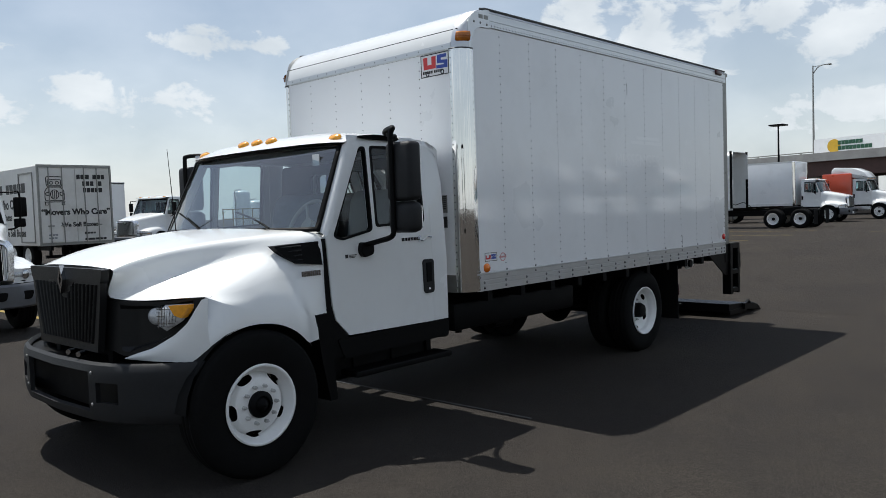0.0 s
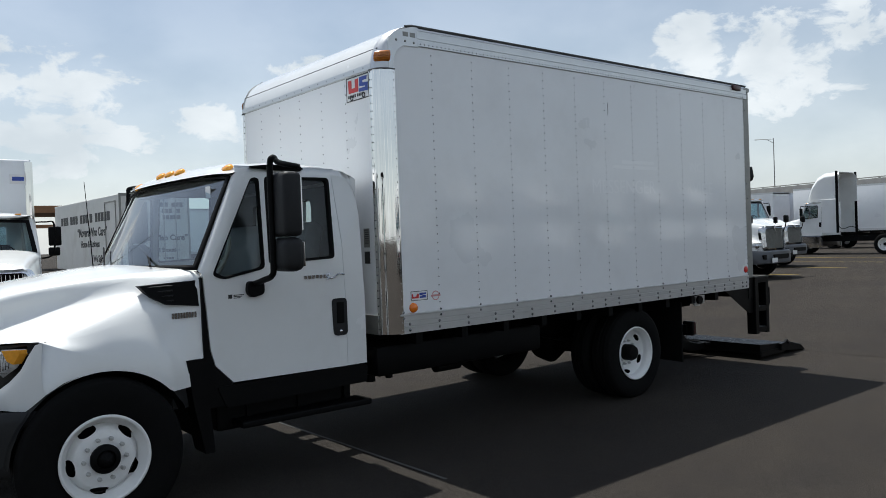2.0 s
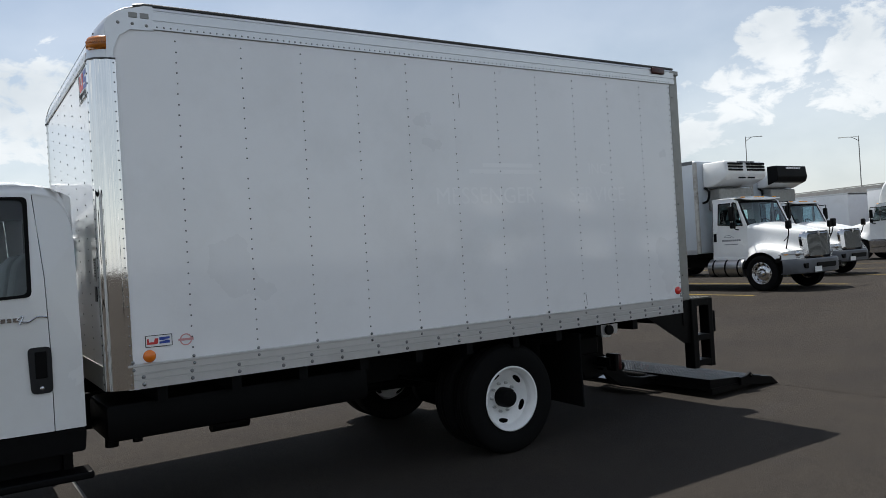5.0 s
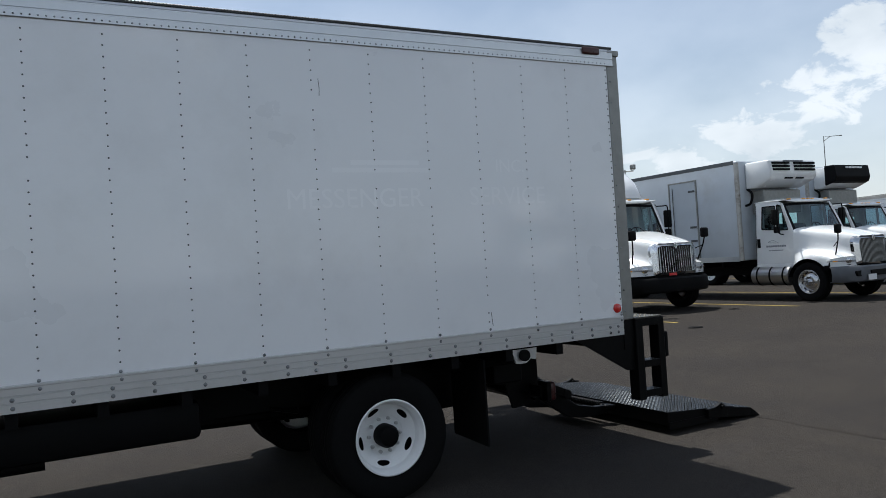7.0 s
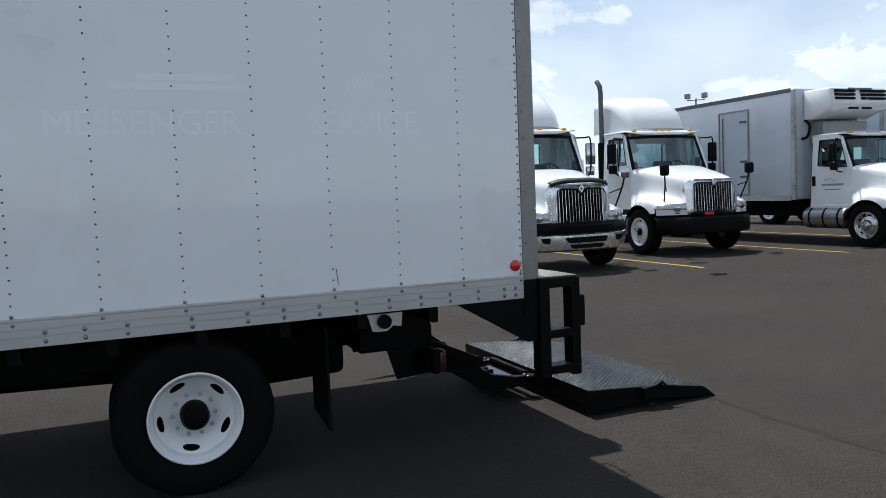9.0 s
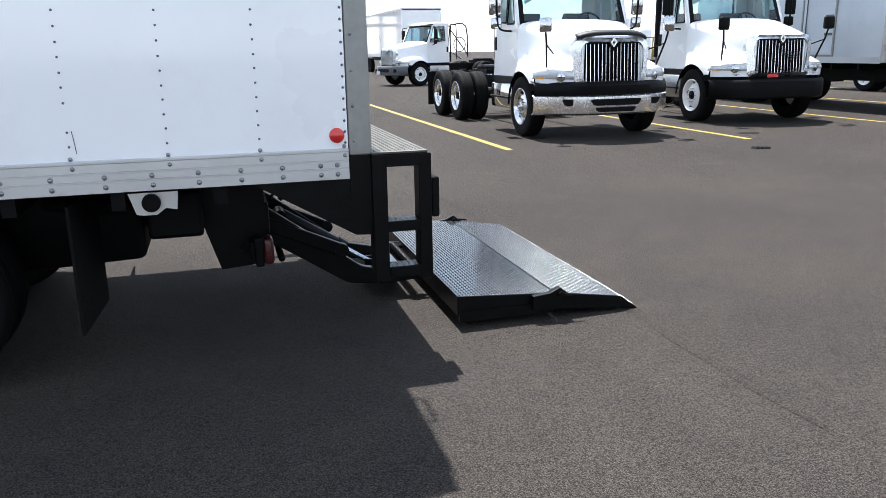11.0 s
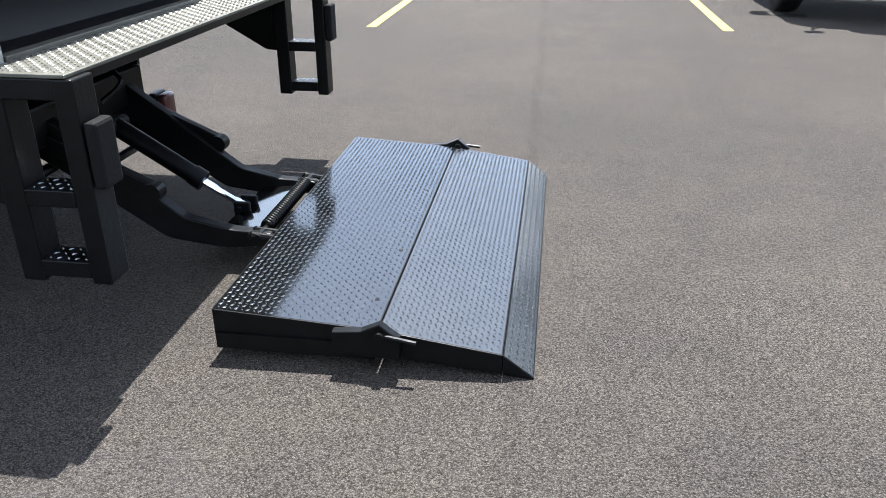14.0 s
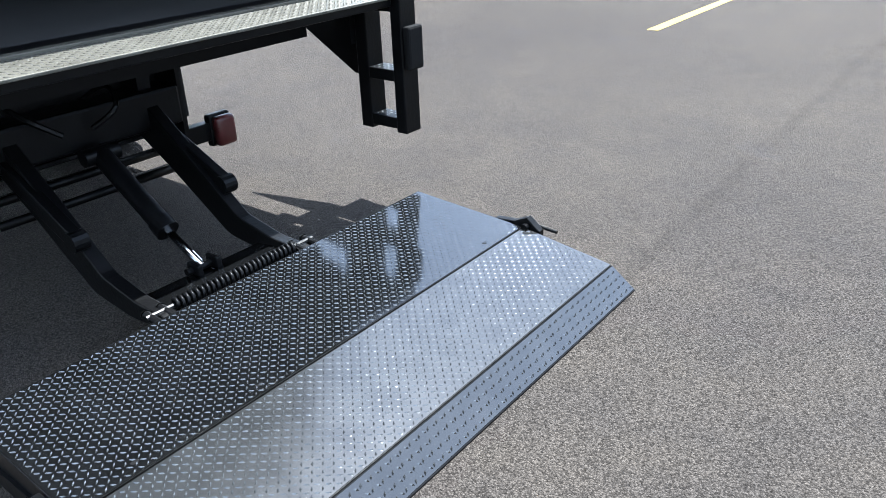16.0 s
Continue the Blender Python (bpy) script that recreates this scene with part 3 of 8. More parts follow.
# sections of the bonnet from nose to cowl: (d, z) of eight lines
SECT = (
    (0.00, ((0, 1.315), (0.34, 1.312), (0.60, 1.295), (0.49, 1.125), (0.68, 1.112), (0.92, 1.115), (1.12, 1.13), (1.20, 1.13))),
    (0.10, ((0, 1.355), (0.34, 1.352), (0.60, 1.335), (0.60, 1.160), (0.86, 1.138), (1.02, 1.137), (1.18, 1.11), (1.225, 1.07))),
    (0.28, ((0, 1.405), (0.36, 1.402), (0.665, 1.388), (0.69, 1.225), (0.95, 1.205), (1.13, 1.180), (1.225, 1.085), (1.255, 0.99))),
    (0.50, ((0, 1.445), (0.38, 1.442), (0.755, 1.425), (0.80, 1.300), (0.98, 1.285), (1.125, 1.250), (1.225, 1.10), (1.265, 0.97))),
    (0.70, ((0, 1.475), (0.42, 1.472), (0.875, 1.452), (0.955, 1.385), (1.02, 1.335), (1.105, 1.260), (1.195, 1.07), (1.245, 0.94))),
    (0.86, ((0, 1.495), (0.45, 1.49), (0.955, 1.468), (1.05, 1.42), (1.082, 1.32), (1.105, 1.20), (1.15, 1.0), (1.18, 0.82))),
    (1.00, ((0, 1.505), (0.45, 1.50), (1.00, 1.478), (1.105, 1.445), (1.12, 1.29), (1.12, 1.12), (1.125, 0.97), (1.13, 0.90))),
)


def creased(pts, radii, n=4):
    """A line through pts whose corners are rounded by the radii; the number of points is always the same."""
    pts = [Vector(p) for p in pts]
    corners = []
    for k in range(1, len(pts) - 1):
        p, back, on = pts[k], pts[k - 1] - pts[k], pts[k + 1] - pts[k]
        corners.append((p + back * min(0.45, radii[k] / max(1e-4, back.length)), p, p + on * min(0.45, radii[k] / max(1e-4, on.length))))
    out = [pts[0]]
    for k, (a, p, b) in enumerate(corners):
        for i in range(n + 1):
            t = i / n
            out.append(a * (1 - t) ** 2 + p * (2 * t * (1 - t)) + b * t ** 2)
        c = corners[k + 1][0] if k + 1 < len(corners) else pts[-1]
        out += [b + (c - b) * 0.15, b + (c - b) * 0.85]
    return out + [pts[-1]]


def section(u):
    """The bonnet's section at a share of its length, gliding through those above."""
    k = max(i for i in range(len(SECT) - 1) if SECT[i][0] <= u)
    (a, pa), (b, pb) = SECT[k], SECT[k + 1]
    a0, p0 = SECT[max(k - 1, 0)]
    b1, p1 = SECT[min(k + 2, len(SECT) - 1)]
    t = (u - a) / (b - a)
    h = (2 * t ** 3 - 3 * t ** 2 + 1, t ** 3 - 2 * t ** 2 + t, 3 * t ** 2 - 2 * t ** 3, t ** 3 - t ** 2)

    def glide(q0, qa, qb, q1):
        ma, mb = (qb - q0) / (b - a0) * (b - a), (q1 - qa) / (b1 - a) * (b - a)
        return h[0] * qa + h[1] * ma + h[2] * qb + h[3] * mb
    return [tuple(glide(*q) for q in zip(*four)) for four in zip(p0, pa, pb, p1)]


def bonnet_rows(n=26):
    rows = []
    for i in range(n + 1):
        u = i / n
        s = section(u)
        fine = creased([(d, z, 0) for d, z in s], (0, 0.1, 0.05, 0.08, 0.12, 0.09, 0.5, 0))
        row = []
        for p in fine:
            d, z = p.x, p.y
            x0 = front_x(min(d, 1.24))
            x1 = 2.491 - 0.211 * (1 - min(d / 1.0, 1) ** 2)
            x = x0 + u * (x1 - x0)
            row.append((d, x, z))
        # the lower edge follows the wheel arch
        d, x, z = row[-1]
        az = arch_z(x)
        if 1.30 < x < 2.38:
            row[-1] = (d, x, max(az, 0.76))
        rows.append(row)
    return rows


rows = bonnet_rows()
bm = B()
grid(bm, [[(x, YC + d, z) for d, x, z in reversed(r)] + [(x, YC - d, z) for d, x, z in r[1:]] for r in rows])
bmesh.ops.recalc_face_normals(bm, faces=bm.faces[:])
part("bonnet", bm, PAINT, truck, "white sloping bonnet with flared wings", smooth=True)


def bezel_lo(d):
    pts = ((0.0, 0.80), (0.52, 0.80), (0.66, 0.765), (0.74, 0.79), (0.90, 0.835), (1.05, 0.915), (1.12, 0.985), (1.165, 1.065), (1.185, 1.122), (1.215, 1.127))
    for (a, za), (b, zb) in zip(pts, pts[1:]):
        if d <= b:
            return za + (zb - za) * (d - a) / (b - a)
    return 1.125


def bezel_hi(d):
    pts = ((0.0, 1.31), (0.30, 1.308), (0.47, 1.30), (0.49, 1.17), (0.50, 1.115), (0.72, 1.105), (0.92, 1.105), (1.12, 1.12), (1.20, 1.125), (1.215, 1.13))
    for (a, za), (b, zb) in zip(pts, pts[1:]):
        if d <= b:
            return za + (zb - za) * (d - a) / (b - a)
    return 1.13


DS = [0.0, 0.1, 0.2, 0.3, 0.4, 0.46, 0.48, 0.49, 0.50, 0.54, 0.58, 0.62, 0.68, 0.74, 0.82, 0.9, 0.98, 1.05, 1.1, 1.15, 1.18, 1.2, 1.215]
# lower white apron, from the bezel down to the bumper and round to the wheel arch
for sgn in (-1, 1):
    bm = B()
    rr = []
    for d in [0.66 + 0.545 * i / 24 for i in range(25)]:
        x = front_x(d)
        lo = max(0.755, arch_z(x) if x > 1.36 else 0)
        hi = max(bezel_lo(d), lo + 0.002) if d < 1.215 else max(lo + 0.002, 1.13 - (d - 1.215) * 2.5)
        bulge = 0.012
        rr.append([(x - bulge * math.sin(math.pi * t), YC + sgn * d, lo + (hi - lo) * t) for t in (0, 0.2, 0.4, 0.6, 0.8, 1)])
    grid(bm, rr)
    bmesh.ops.recalc_face_normals(bm, faces=bm.faces[:])
    part("front_apron", bm, PAINT, truck, "white lower wing skin under the headlights", smooth=True)

# black surround of grille and headlights, set back a little
bm = B()
full = [-d for d in reversed(DS[1:])] + DS
rr = []
for d in full:
    a = abs(d)
    x = front_x(a) + 0.006
    lo, hi = bezel_lo(a), bezel_hi(a)
    sink = 0.05 if 0.62 < a < 1.12 else 0.0
    row = []
    for t in (0, 0.08, 0.16, 0.3, 0.5, 0.7, 0.84, 0.92, 1):
        s = sink if 0.1 < t < 0.9 else 0.0
        row.append((x + s, YC + d, lo + (hi - lo) * t))
    rr.append(row)
grid(bm, rr)
bmesh.ops.recalc_face_normals(bm, faces=bm.faces[:])
part("front_fascia", bm, GRILLEBLACK, truck, "dark grey plastic grille and headlight surround", auto=35)

# grille: upright fluted bars in two panels, under a V-shaped header
bm = prism(B(), [(YC - 0.43, 0.825), (YC + 0.43, 0.825), (YC + 0.53, 1.215), (YC - 0.53, 1.215)], "x", 1.222, 1.24)
grille = part("grille", bm, GRILLEBLACK, truck, "black grille with upright bars")
for i in range(17):
    k = -1 + 2 * i / 16
    top = 1.205 - 0.10 * max(0, 1 - abs(k) / 0.3)
    bm = B()
    prism(bm, [(1.228, YC - 0.020), (1.200, YC - 0.011), (1.196, YC), (1.200, YC + 0.011), (1.228, YC + 0.020)], "z", 0.845, top)
    for v in bm.verts:
        v.co.y += k * (0.395 + 0.10 * (v.co.z - 0.845) / 0.36)
    part("grille_bar", bm, GRILLEBLACK, grille)
bm = B()
ring([(YC - 0.47, 0.79), (YC + 0.47, 0.79), (YC + 0.565, 1.215), (YC - 0.565, 1.215)], [(YC - 0.42, 0.84), (YC + 0.42, 0.84), (YC + 0.52, 1.205), (YC - 0.52, 1.205)], bm, "x", 1.208, 1.25)
part("grille_frame", bm, GRILLEBLACK, grille, "dark grey grille frame")
bm = B()
prism(bm, rounded([(YC - 0.60, 1.30), (YC - 0.565, 1.212), (YC - 0.16, 1.217), (YC - 0.04, 1.11), (YC + 0.04, 1.11), (YC + 0.16, 1.217), (YC + 0.565, 1.212), (YC + 0.60, 1.30)], 0.02, 2), "x", 1.205, 1.255)
part("grille_header", bm, GRILLEBLACK, truck)
# front badge: an upright diamond
bm = B()
ring([(YC, 1.315), (YC + 0.042, 1.225), (YC, 1.135), (YC - 0.042, 1.225)], [(YC, 1.27), (YC + 0.018, 1.228), (YC, 1.18), (YC - 0.018, 1.228)], bm, "x", 1.18, 1.208)
part("badge", bm, CHROME, truck, "chrome diamond-shaped badge")

# headlights
for sgn, nm in ((-1, "n"), (1, "f")):
    def hp(d, z, o=0.0):
        return (front_x(d) + 0.006 - o, YC + sgn * d, z)
    out = [(0.93, 0.97), (0.99, 0.935), (1.09, 0.995), (1.15, 1.075), (1.145, 1.095), (0.99, 1.09), (0.955, 1.06)]
    bm = B()
    c = bm.verts.new(hp(1.05, 1.02, 0.03))
    vs = [bm.verts.new(hp(d, z, 0.0)) for d, z in out]
    mid = [bm.verts.new(hp(1.05 + (d - 1.05) * 0.75, 1.02 + (z - 1.02) * 0.75, 0.024)) for d, z in out]
    for i in range(len(out)):
        j = (i + 1) % len(out)
        bm.faces.new((vs[i], vs[j], mid[j], mid[i]))
        bm.faces.new((mid[i], mid[j], c))
    bmesh.ops.recalc_face_normals(bm, faces=bm.faces[:])
    hl = part("headlight", bm, CLEARLENS, truck, "clear ribbed headlight with an amber corner", smooth=True)
    bm = B()
    tri = [(1.045, 1.088), (1.150, 1.093), (1.148, 1.072), (1.11, 1.015), (1.075, 1.03)]
    vs = [bm.verts.new(hp(d, z, 0.036)) for d, z in tri]
    v2 = [bm.verts.new(hp(d, z, -0.005)) for d, z in tri]
    bm.faces.new(vs)
    for i in range(5):
        bm.faces.new((vs[i], vs[(i + 1) % 5], v2[(i + 1) % 5], v2[i]))
    bmesh.ops.recalc_face_normals(bm, faces=bm.faces[:])
    part("turn_signal", bm, LENS, hl, "amber turn signal lens")
    bm = B()
    for k in range(7):
        d = 0.965 + k * 0.018
        a, b_ = hp(d, 0.955 + k * 0.006, 0.028), hp(d + 0.012, 1.082, 0.028)
        tube(bm, [a, b_], 0.0022, 5)
    for k in range(6):
        z = 0.965 + k * 0.02
        tube(bm, [hp(0.955, z, 0.026), hp(1.07, z, 0.029)], 0.0018, 5)
    part("lens_ribs", bm, CHROME, hl)
    bm = B()
    lathe(bm, [(0.052, 0.0), (0.05, 0.02), (0.03, 0.032), (0, 0.035)], hp(0.90, 1.02, -0.03), (-0.8, sgn * 0.6, 0), 20)
    part("low_beam", bm, CLEARLENS, hl, "round low-beam lamp", smooth=True)

# bumper
bm = B()


def bump_x(d):
    pts = ((0, 1.11), (0.55, 1.13), (0.80, 1.19), (1.0, 1.29), (1.12, 1.385), (1.20, 1.47), (1.225, 1.54))
    for (a, xa), (b, xb) in zip(pts, pts[1:]):
        if d <= b:
            return xa + (xb - xa) * (d - a) / (b - a)
    return 1.5


bd = [0, 0.12, 0.24, 0.36, 0.42, 0.50, 0.58, 0.68, 0.78, 0.88, 0.98, 1.06, 1.12, 1.17, 1.20, 1.215, 1.225]
zs = (0.385, 0.40, 0.45, 0.51, 0.63, 0.69, 0.73, 0.745)
rr = []
for d in [-q for q in reversed(bd[1:])] + bd:
    a = abs(d)
    lift = 0.02 * (a / 1.225) ** 2
    rr.append([(bump_x(a) + (0.035 if z in (0.385, 0.745) else 0.012 if z in (0.40, 0.73) else 0), YC + d, z + lift) for z in zs])
grid(bm, rr)
# openings: the wide centre intake and two side pockets
kill = []
for f in bm.faces:
    c = f.calc_center_median()
    a = abs(c.y - YC)
    if (a < 0.50 and 0.45 < c.z < 0.67) or (0.58 < a < 0.78 and 0.51 < c.z < 0.65):
        kill.append(f)
bmesh.ops.delete(bm, geom=kill, context="FACES")
bmesh.ops.recalc_face_normals(bm, faces=bm.faces[:])
bmesh.ops.solidify(bm, geom=bm.faces[:], thickness=0.03)
bumper = part("front_bumper", bm, PLASTIC, truck, "dark grey plastic front bumper", auto=40)
bm = box(B(), 1.24, 1.27, YC - 0.74, YC + 0.74, 0.43, 0.71)
part("bumper_back", bm, BLACK, bumper)
bm = B()
for d in (-0.54, 0.54):
    for z in (0.50, 0.69):
        dome(bm, (bump_x(0.56) - 0.002, YC + d, z), (-1, 0, 0), 0.012, 0.008)
part("bumper_bolts", bm, GALV, bumper, "steel bumper bolts")
for d in (-0.26, -0.10):
    bm = cyl(B(), (1.22, YC + d, 0.775), (1.15, YC + d - 0.05, 0.775), 0.017, 10)
    part("tow_pin", bm, CHROME, bumper, "bright tow pin")
# added plate: stops sun falling through the gap, so the ground shadow stays whole
bm = prism(B(), [(bump_x(abs(d)) + 0.035, YC + d) for d in (-1.18, -1.0, -0.8, -0.55, 0, 0.55, 0.8, 1.0, 1.18)] + [(1.50, YC + 1.18), (1.50, YC - 1.18)], "z", 0.700, 0.715)
part("bumper_shelf", bm, BLACK, bumper, "added black plate that stops sun through the bumper gap")
part("nose_filler", box(B(), 1.40, 1.55, YC - 0.92, YC + 0.92, 0.45, 0.80), BLACK, truck)

# black side vents in the bonnet with a badge below
for sgn in (-1, 1):
    bm = B()
    y = YC + sgn * 1.075
    pts = [(2.13, 1.387), (2.468, 1.405), (2.468, 1.245), (2.27, 1.268), (2.19, 1.315)]
    off = [1.035, 1.085, 1.115, 1.105, 1.07]
    a = [bm.verts.new((x, YC + sgn * (o + 0.012), z)) for (x, z), o in zip(pts, off)]
    b2 = [bm.verts.new((x, YC + sgn * (o - 0.05), z)) for (x, z), o in zip(pts, off)]
    bm.faces.new(a)
    for i in range(5):
        bm.faces.new((a[i], a[(i + 1) % 5], b2[(i + 1) % 5], b2[i]))
    bmesh.ops.recalc_face_normals(bm, faces=bm.faces[:])
    vent = part("bonnet_vent", bm, BLACK, truck, "black louvred bonnet side vent")
    bm = B()
    for k in range(4):
        z = 1.375 - k * 0.03
        tube(bm, [(2.17 + k * 0.025, YC + sgn * (1.052 + k * 0.012), z), (2.32, YC + sgn * (1.092 + k * 0.004), z + 0.006)], 0.005, 6)
    part("louvre", bm, PLASTIC, vent)
    bm = B()
    for k in range(9):
        x = 2.30 + k * 0.0175
        box(bm, x, x + 0.013, YC + sgn * 1.116 - 0.004, YC + sgn * 1.116 + 0.004, 1.178, 1.212)
    part("engine_badge", bm, CHROME, truck, "chrome engine badge bars")

# ---- cab ----
# side panels with window openings
def cab_y(z):
    """Half width of the cab at a height."""
    return 1.14 - 0.005 * max(0, (1.45 - z)) if z < 1.45 else 1.14 - 0.075 * ((z - 1.45) / 0.7) ** 1.3


def on_side(pts, sgn, out=0.0):
    return [(x, YC + sgn * (cab_y(z) + out), z) for x, z in pts]


def side_sheet(bm, outer, inner_list, sgn, t=0.05, out=0.0):
    """A side panel with openings, filled, solid and following the cab's lean."""
    loops = []
    for pts in [outer] + inner_list:
        vs = [bm.verts.new((x, 0, z)) for x, z in pts]
        es = [bm.edges.new((vs[i], vs[(i + 1) % len(vs)])) for i in range(len(vs))]
        loops += es
    r = bmesh.ops.triangle_fill(bm, use_beauty=True, edges=loops)
    fs = bm.faces[:]
    for v in bm.verts:
        v.co.y = YC + sgn * (cab_y(v.co.z) + out)
    ex = bmesh.ops.extrude_face_region(bm, geom=fs)
    for g in ex["geom"]:
        if isinstance(g, bmesh.types.BMVert):
            g.co.y -= sgn * t
    bmesh.ops.recalc_face_normals(bm, faces=bm.faces[:])
    return bm


DOOR = [(2.495, 1.43), (2.513, 1.18), (2.527, 0.965), (2.555, 0.86), (2.67, 0.742), (3.525, 0.735), (3.525, 1.20), (3.515, 1.60), (3.475, 2.12), (3.40, 2.135), (2.84, 2.125), (2.79, 2.09), (2.56, 1.52)]
VENTWIN = rounded([(2.865, 2.05), (2.92, 2.05), (2.912, 1.455), (2.63, 1.40), (2.555, 1.43)], 0.03, 3)
SIDEWIN = rounded([(2.965, 2.06), (3.452, 2.06), (3.445, 1.50), (2.95, 1.48)], 0.03, 3)
REARPOST = [(3.53, 0.735), (3.69, 0.735), (3.69, 1.2), (3.682, 1.80), (3.668, 1.95), (3.64, 2.04), (3.59, 2.095), (3.48, 2.118), (3.52, 1.60), (3.53, 1.20)]
for sgn in (-1, 1):
    bm = B()
    side_sheet(bm, DOOR, [VENTWIN, SIDEWIN], sgn, 0.05, 0.004)
    door = part("cab_door", bm, PAINT, truck, "white cab door, shut")
    bm = B()
    side_sheet(bm, REARPOST, [], sgn, 0.05, 0.0)
    part("cab_rear_corner", bm, PAINT, truck)
    for w in (VENTWIN, SIDEWIN):
        cx, cz = sum(p[0] for p in w) / len(w), sum(p[1] for p in w) / len(w)
        inner = [(cx + (x - cx) * 0.93, cz + (z - cz) * 0.95) for x, z in w]
        outer = [(cx + (x - cx) * 1.015, cz + (z - cz) * 1.01) for x, z in w]
        bm = B()
        o = [bm.verts.new(p) for p in on_side(outer, sgn, 0.009)]
        i_ = [bm.verts.new(p) for p in on_side(inner, sgn, 0.007)]
        o2 = [bm.verts.new(p) for p in on_side(outer, sgn, -0.03)]
        i2 = [bm.verts.new(p) for p in on_side(inner, sgn, -0.03)]
        for k in range(len(w)):
            j = (k + 1) % len(w)
            bm.faces.new((o[k], o[j], i_[j], i_[k]))
            bm.faces.new((i_[k], i_[j], i2[j], i2[k]))
            bm.faces.new((o2[k], o2[j], o[j], o[k]))
        bmesh.ops.recalc_face_normals(bm, faces=bm.faces[:])
        wf = part("window_seal", bm, BLACK, door, "black rubber window seal")
        bm = B()
        bm.faces.new([bm.verts.new(p) for p in on_side(inner, sgn, -0.012)])
        gl = part("pane", orient(bm, (0, sgn, 0)), SIDEGLASS, wf, "clear side glass")
        gl.visible_shadow = False
    # door pull
    bm = B()
    prism(bm, rounded([(3.41, 1.215), (3.53, 1.215), (3.53, 0.955), (3.42, 0.955)], 0.03, 4), "y", YC + sgn * 1.10, YC + sgn * 1.152)
    hd = part("door_handle", bm, PLASTIC, door, "black door pull")
    bm = B()
    box(bm, 3.445, 3.505, YC + sgn * 1.15 - 0.008, YC + sgn * 1.15 + 0.012, 1.04, 1.19, 0.006)
    part("pull_grip", bm, BLACK, hd)
    bm = B()
    dome(bm, (3.475, YC + sgn * 1.153, 0.985), (0, sgn, 0), 0.012, 0.006, 10)
    part("lock", bm, CHROME, hd, "chrome lock")
    # model badge as plain chrome strokes
    bm = B()
    for k in range(6):
        x = 3.20 + k * 0.03
        box(bm, x, x + 0.022, YC + sgn * 1.146 - 0.005, YC + sgn * 1.146 + 0.005, 1.365, 1.388)
    tube(bm, curve_pts([(3.38, YC + sgn * 1.148, 1.35), (3.40, YC + sgn * 1.148, 1.395), (3.37, YC + sgn * 1.148, 1.375), (3.42, YC + sgn * 1.148, 1.36), (3.47, YC + sgn * 1.148, 1.385), (3.52, YC + sgn * 1.148, 1.38)], 5), 0.005, 6)
    part("model_badge", bm, CHROME, door, "chrome model badge strokes")
    bm = B()
    box(bm, 2.655, 2.68, YC + sgn * 1.143 - 0.003, YC + sgn * 1.143 + 0.003, 1.275, 1.30, 0)
    for k in range(3):
        box(bm, 2.69, 2.76 - 0.012 * k, YC + sgn * 1.143 - 0.003, YC + sgn * 1.143 + 0.003, 1.292 - k * 0.009, 1.297 - k * 0.009)
    part("door_sticker", bm, INK, door, "small black door lettering bars")
    # dark strip between bonnet and door, and corner filler
    bm = B()
    prism(bm, [(2.482, 1.42), (2.49, 1.42), (2.508, 1.18), (2.522, 0.965), (2.55, 0.86), (2.665, 0.738), (2.665, 0.60), (2.415, 0.60), (2.415, 0.905), (2.482, 0.92)], "y", YC + sgn * 1.09, YC + sgn * 1.135)
    part("cowl_trim", bm, BLACK, truck, "black cowl trim ahead of the door")
    # sill
    bm = B()
    prism(bm, rounded([(2.56, 0.728), (3.69, 0.728), (3.68, 0.60), (2.62, 0.585)], 0.02, 2), "y", YC + sgn * 1.02, YC + sgn * 1.145)
    part("sill", bm, BLACK, truck, "black plastic cab sill")
    # mud guard behind the front wheel
    bm = B()
    prism(bm, [(2.36, 0.92), (2.46, 0.92), (2.50, 0.60), (2.52, 0.33), (2.46, 0.33), (2.40, 0.62)], "y", YC + sgn * 0.98, YC + sgn * 1.17)
    part("mud_guard", bm, BLACK, truck, "black splash guard behind the wheel")
    # step
    bm = B()
    box(bm, 2.72, 3.72, YC + sgn * 1.04 - 0.10, YC + sgn * 1.04 + 0.10, 0.43, 0.475, 0.012)
    st = part("cab_step", bm, BLACK, truck, "black cab step")
    part("battery_box", box(B(), 2.62, 3.58, YC + sgn * 0.72 - 0.24, YC + sgn * 0.72 + 0.24, 0.40, 0.72, 0.02), BLACK, truck, "black battery box behind the cab step")
    for x in (2.82, 3.20, 3.58):
        part("step_bracket", box(B(), x, x + 0.05, YC + sgn * 0.95 - 0.03, YC + sgn * 0.95 + 0.03, 0.45, 0.62), BLACK, st)
    # inner wheel arch
    bm = B()
    rowsa = []
    for i in range(15):
        a = math.pi * (0.02 + 0.96 * i / 14)
        rowsa.append([(HUB_F + 0.015 + 0.50 * math.cos(a), YC + sgn * q, HUB_Z + 0.50 * math.sin(a)) for q in (0.62, 0.95, 1.235)])
    grid(bm, rowsa)
    part("wheel_arch_liner", bm, BLACK, truck, smooth=True)

# windscreen and frame: curved sheet between base and head
def ws_point(s, t, out=0.0):
    """s: -1..1 across, t: 0..1 from base to head."""
    d = s * (1.10 - 0.06 * t)
    x = (2.28 + 0.20 * abs(s) ** 2.2) + t * (0.43 - 0.16 * abs(s) ** 2.2)
    z = 1.465 + t * 0.625 - 0.03 * abs(s) ** 2 * t
    return (x - out, YC + d, z + out * 0.6)


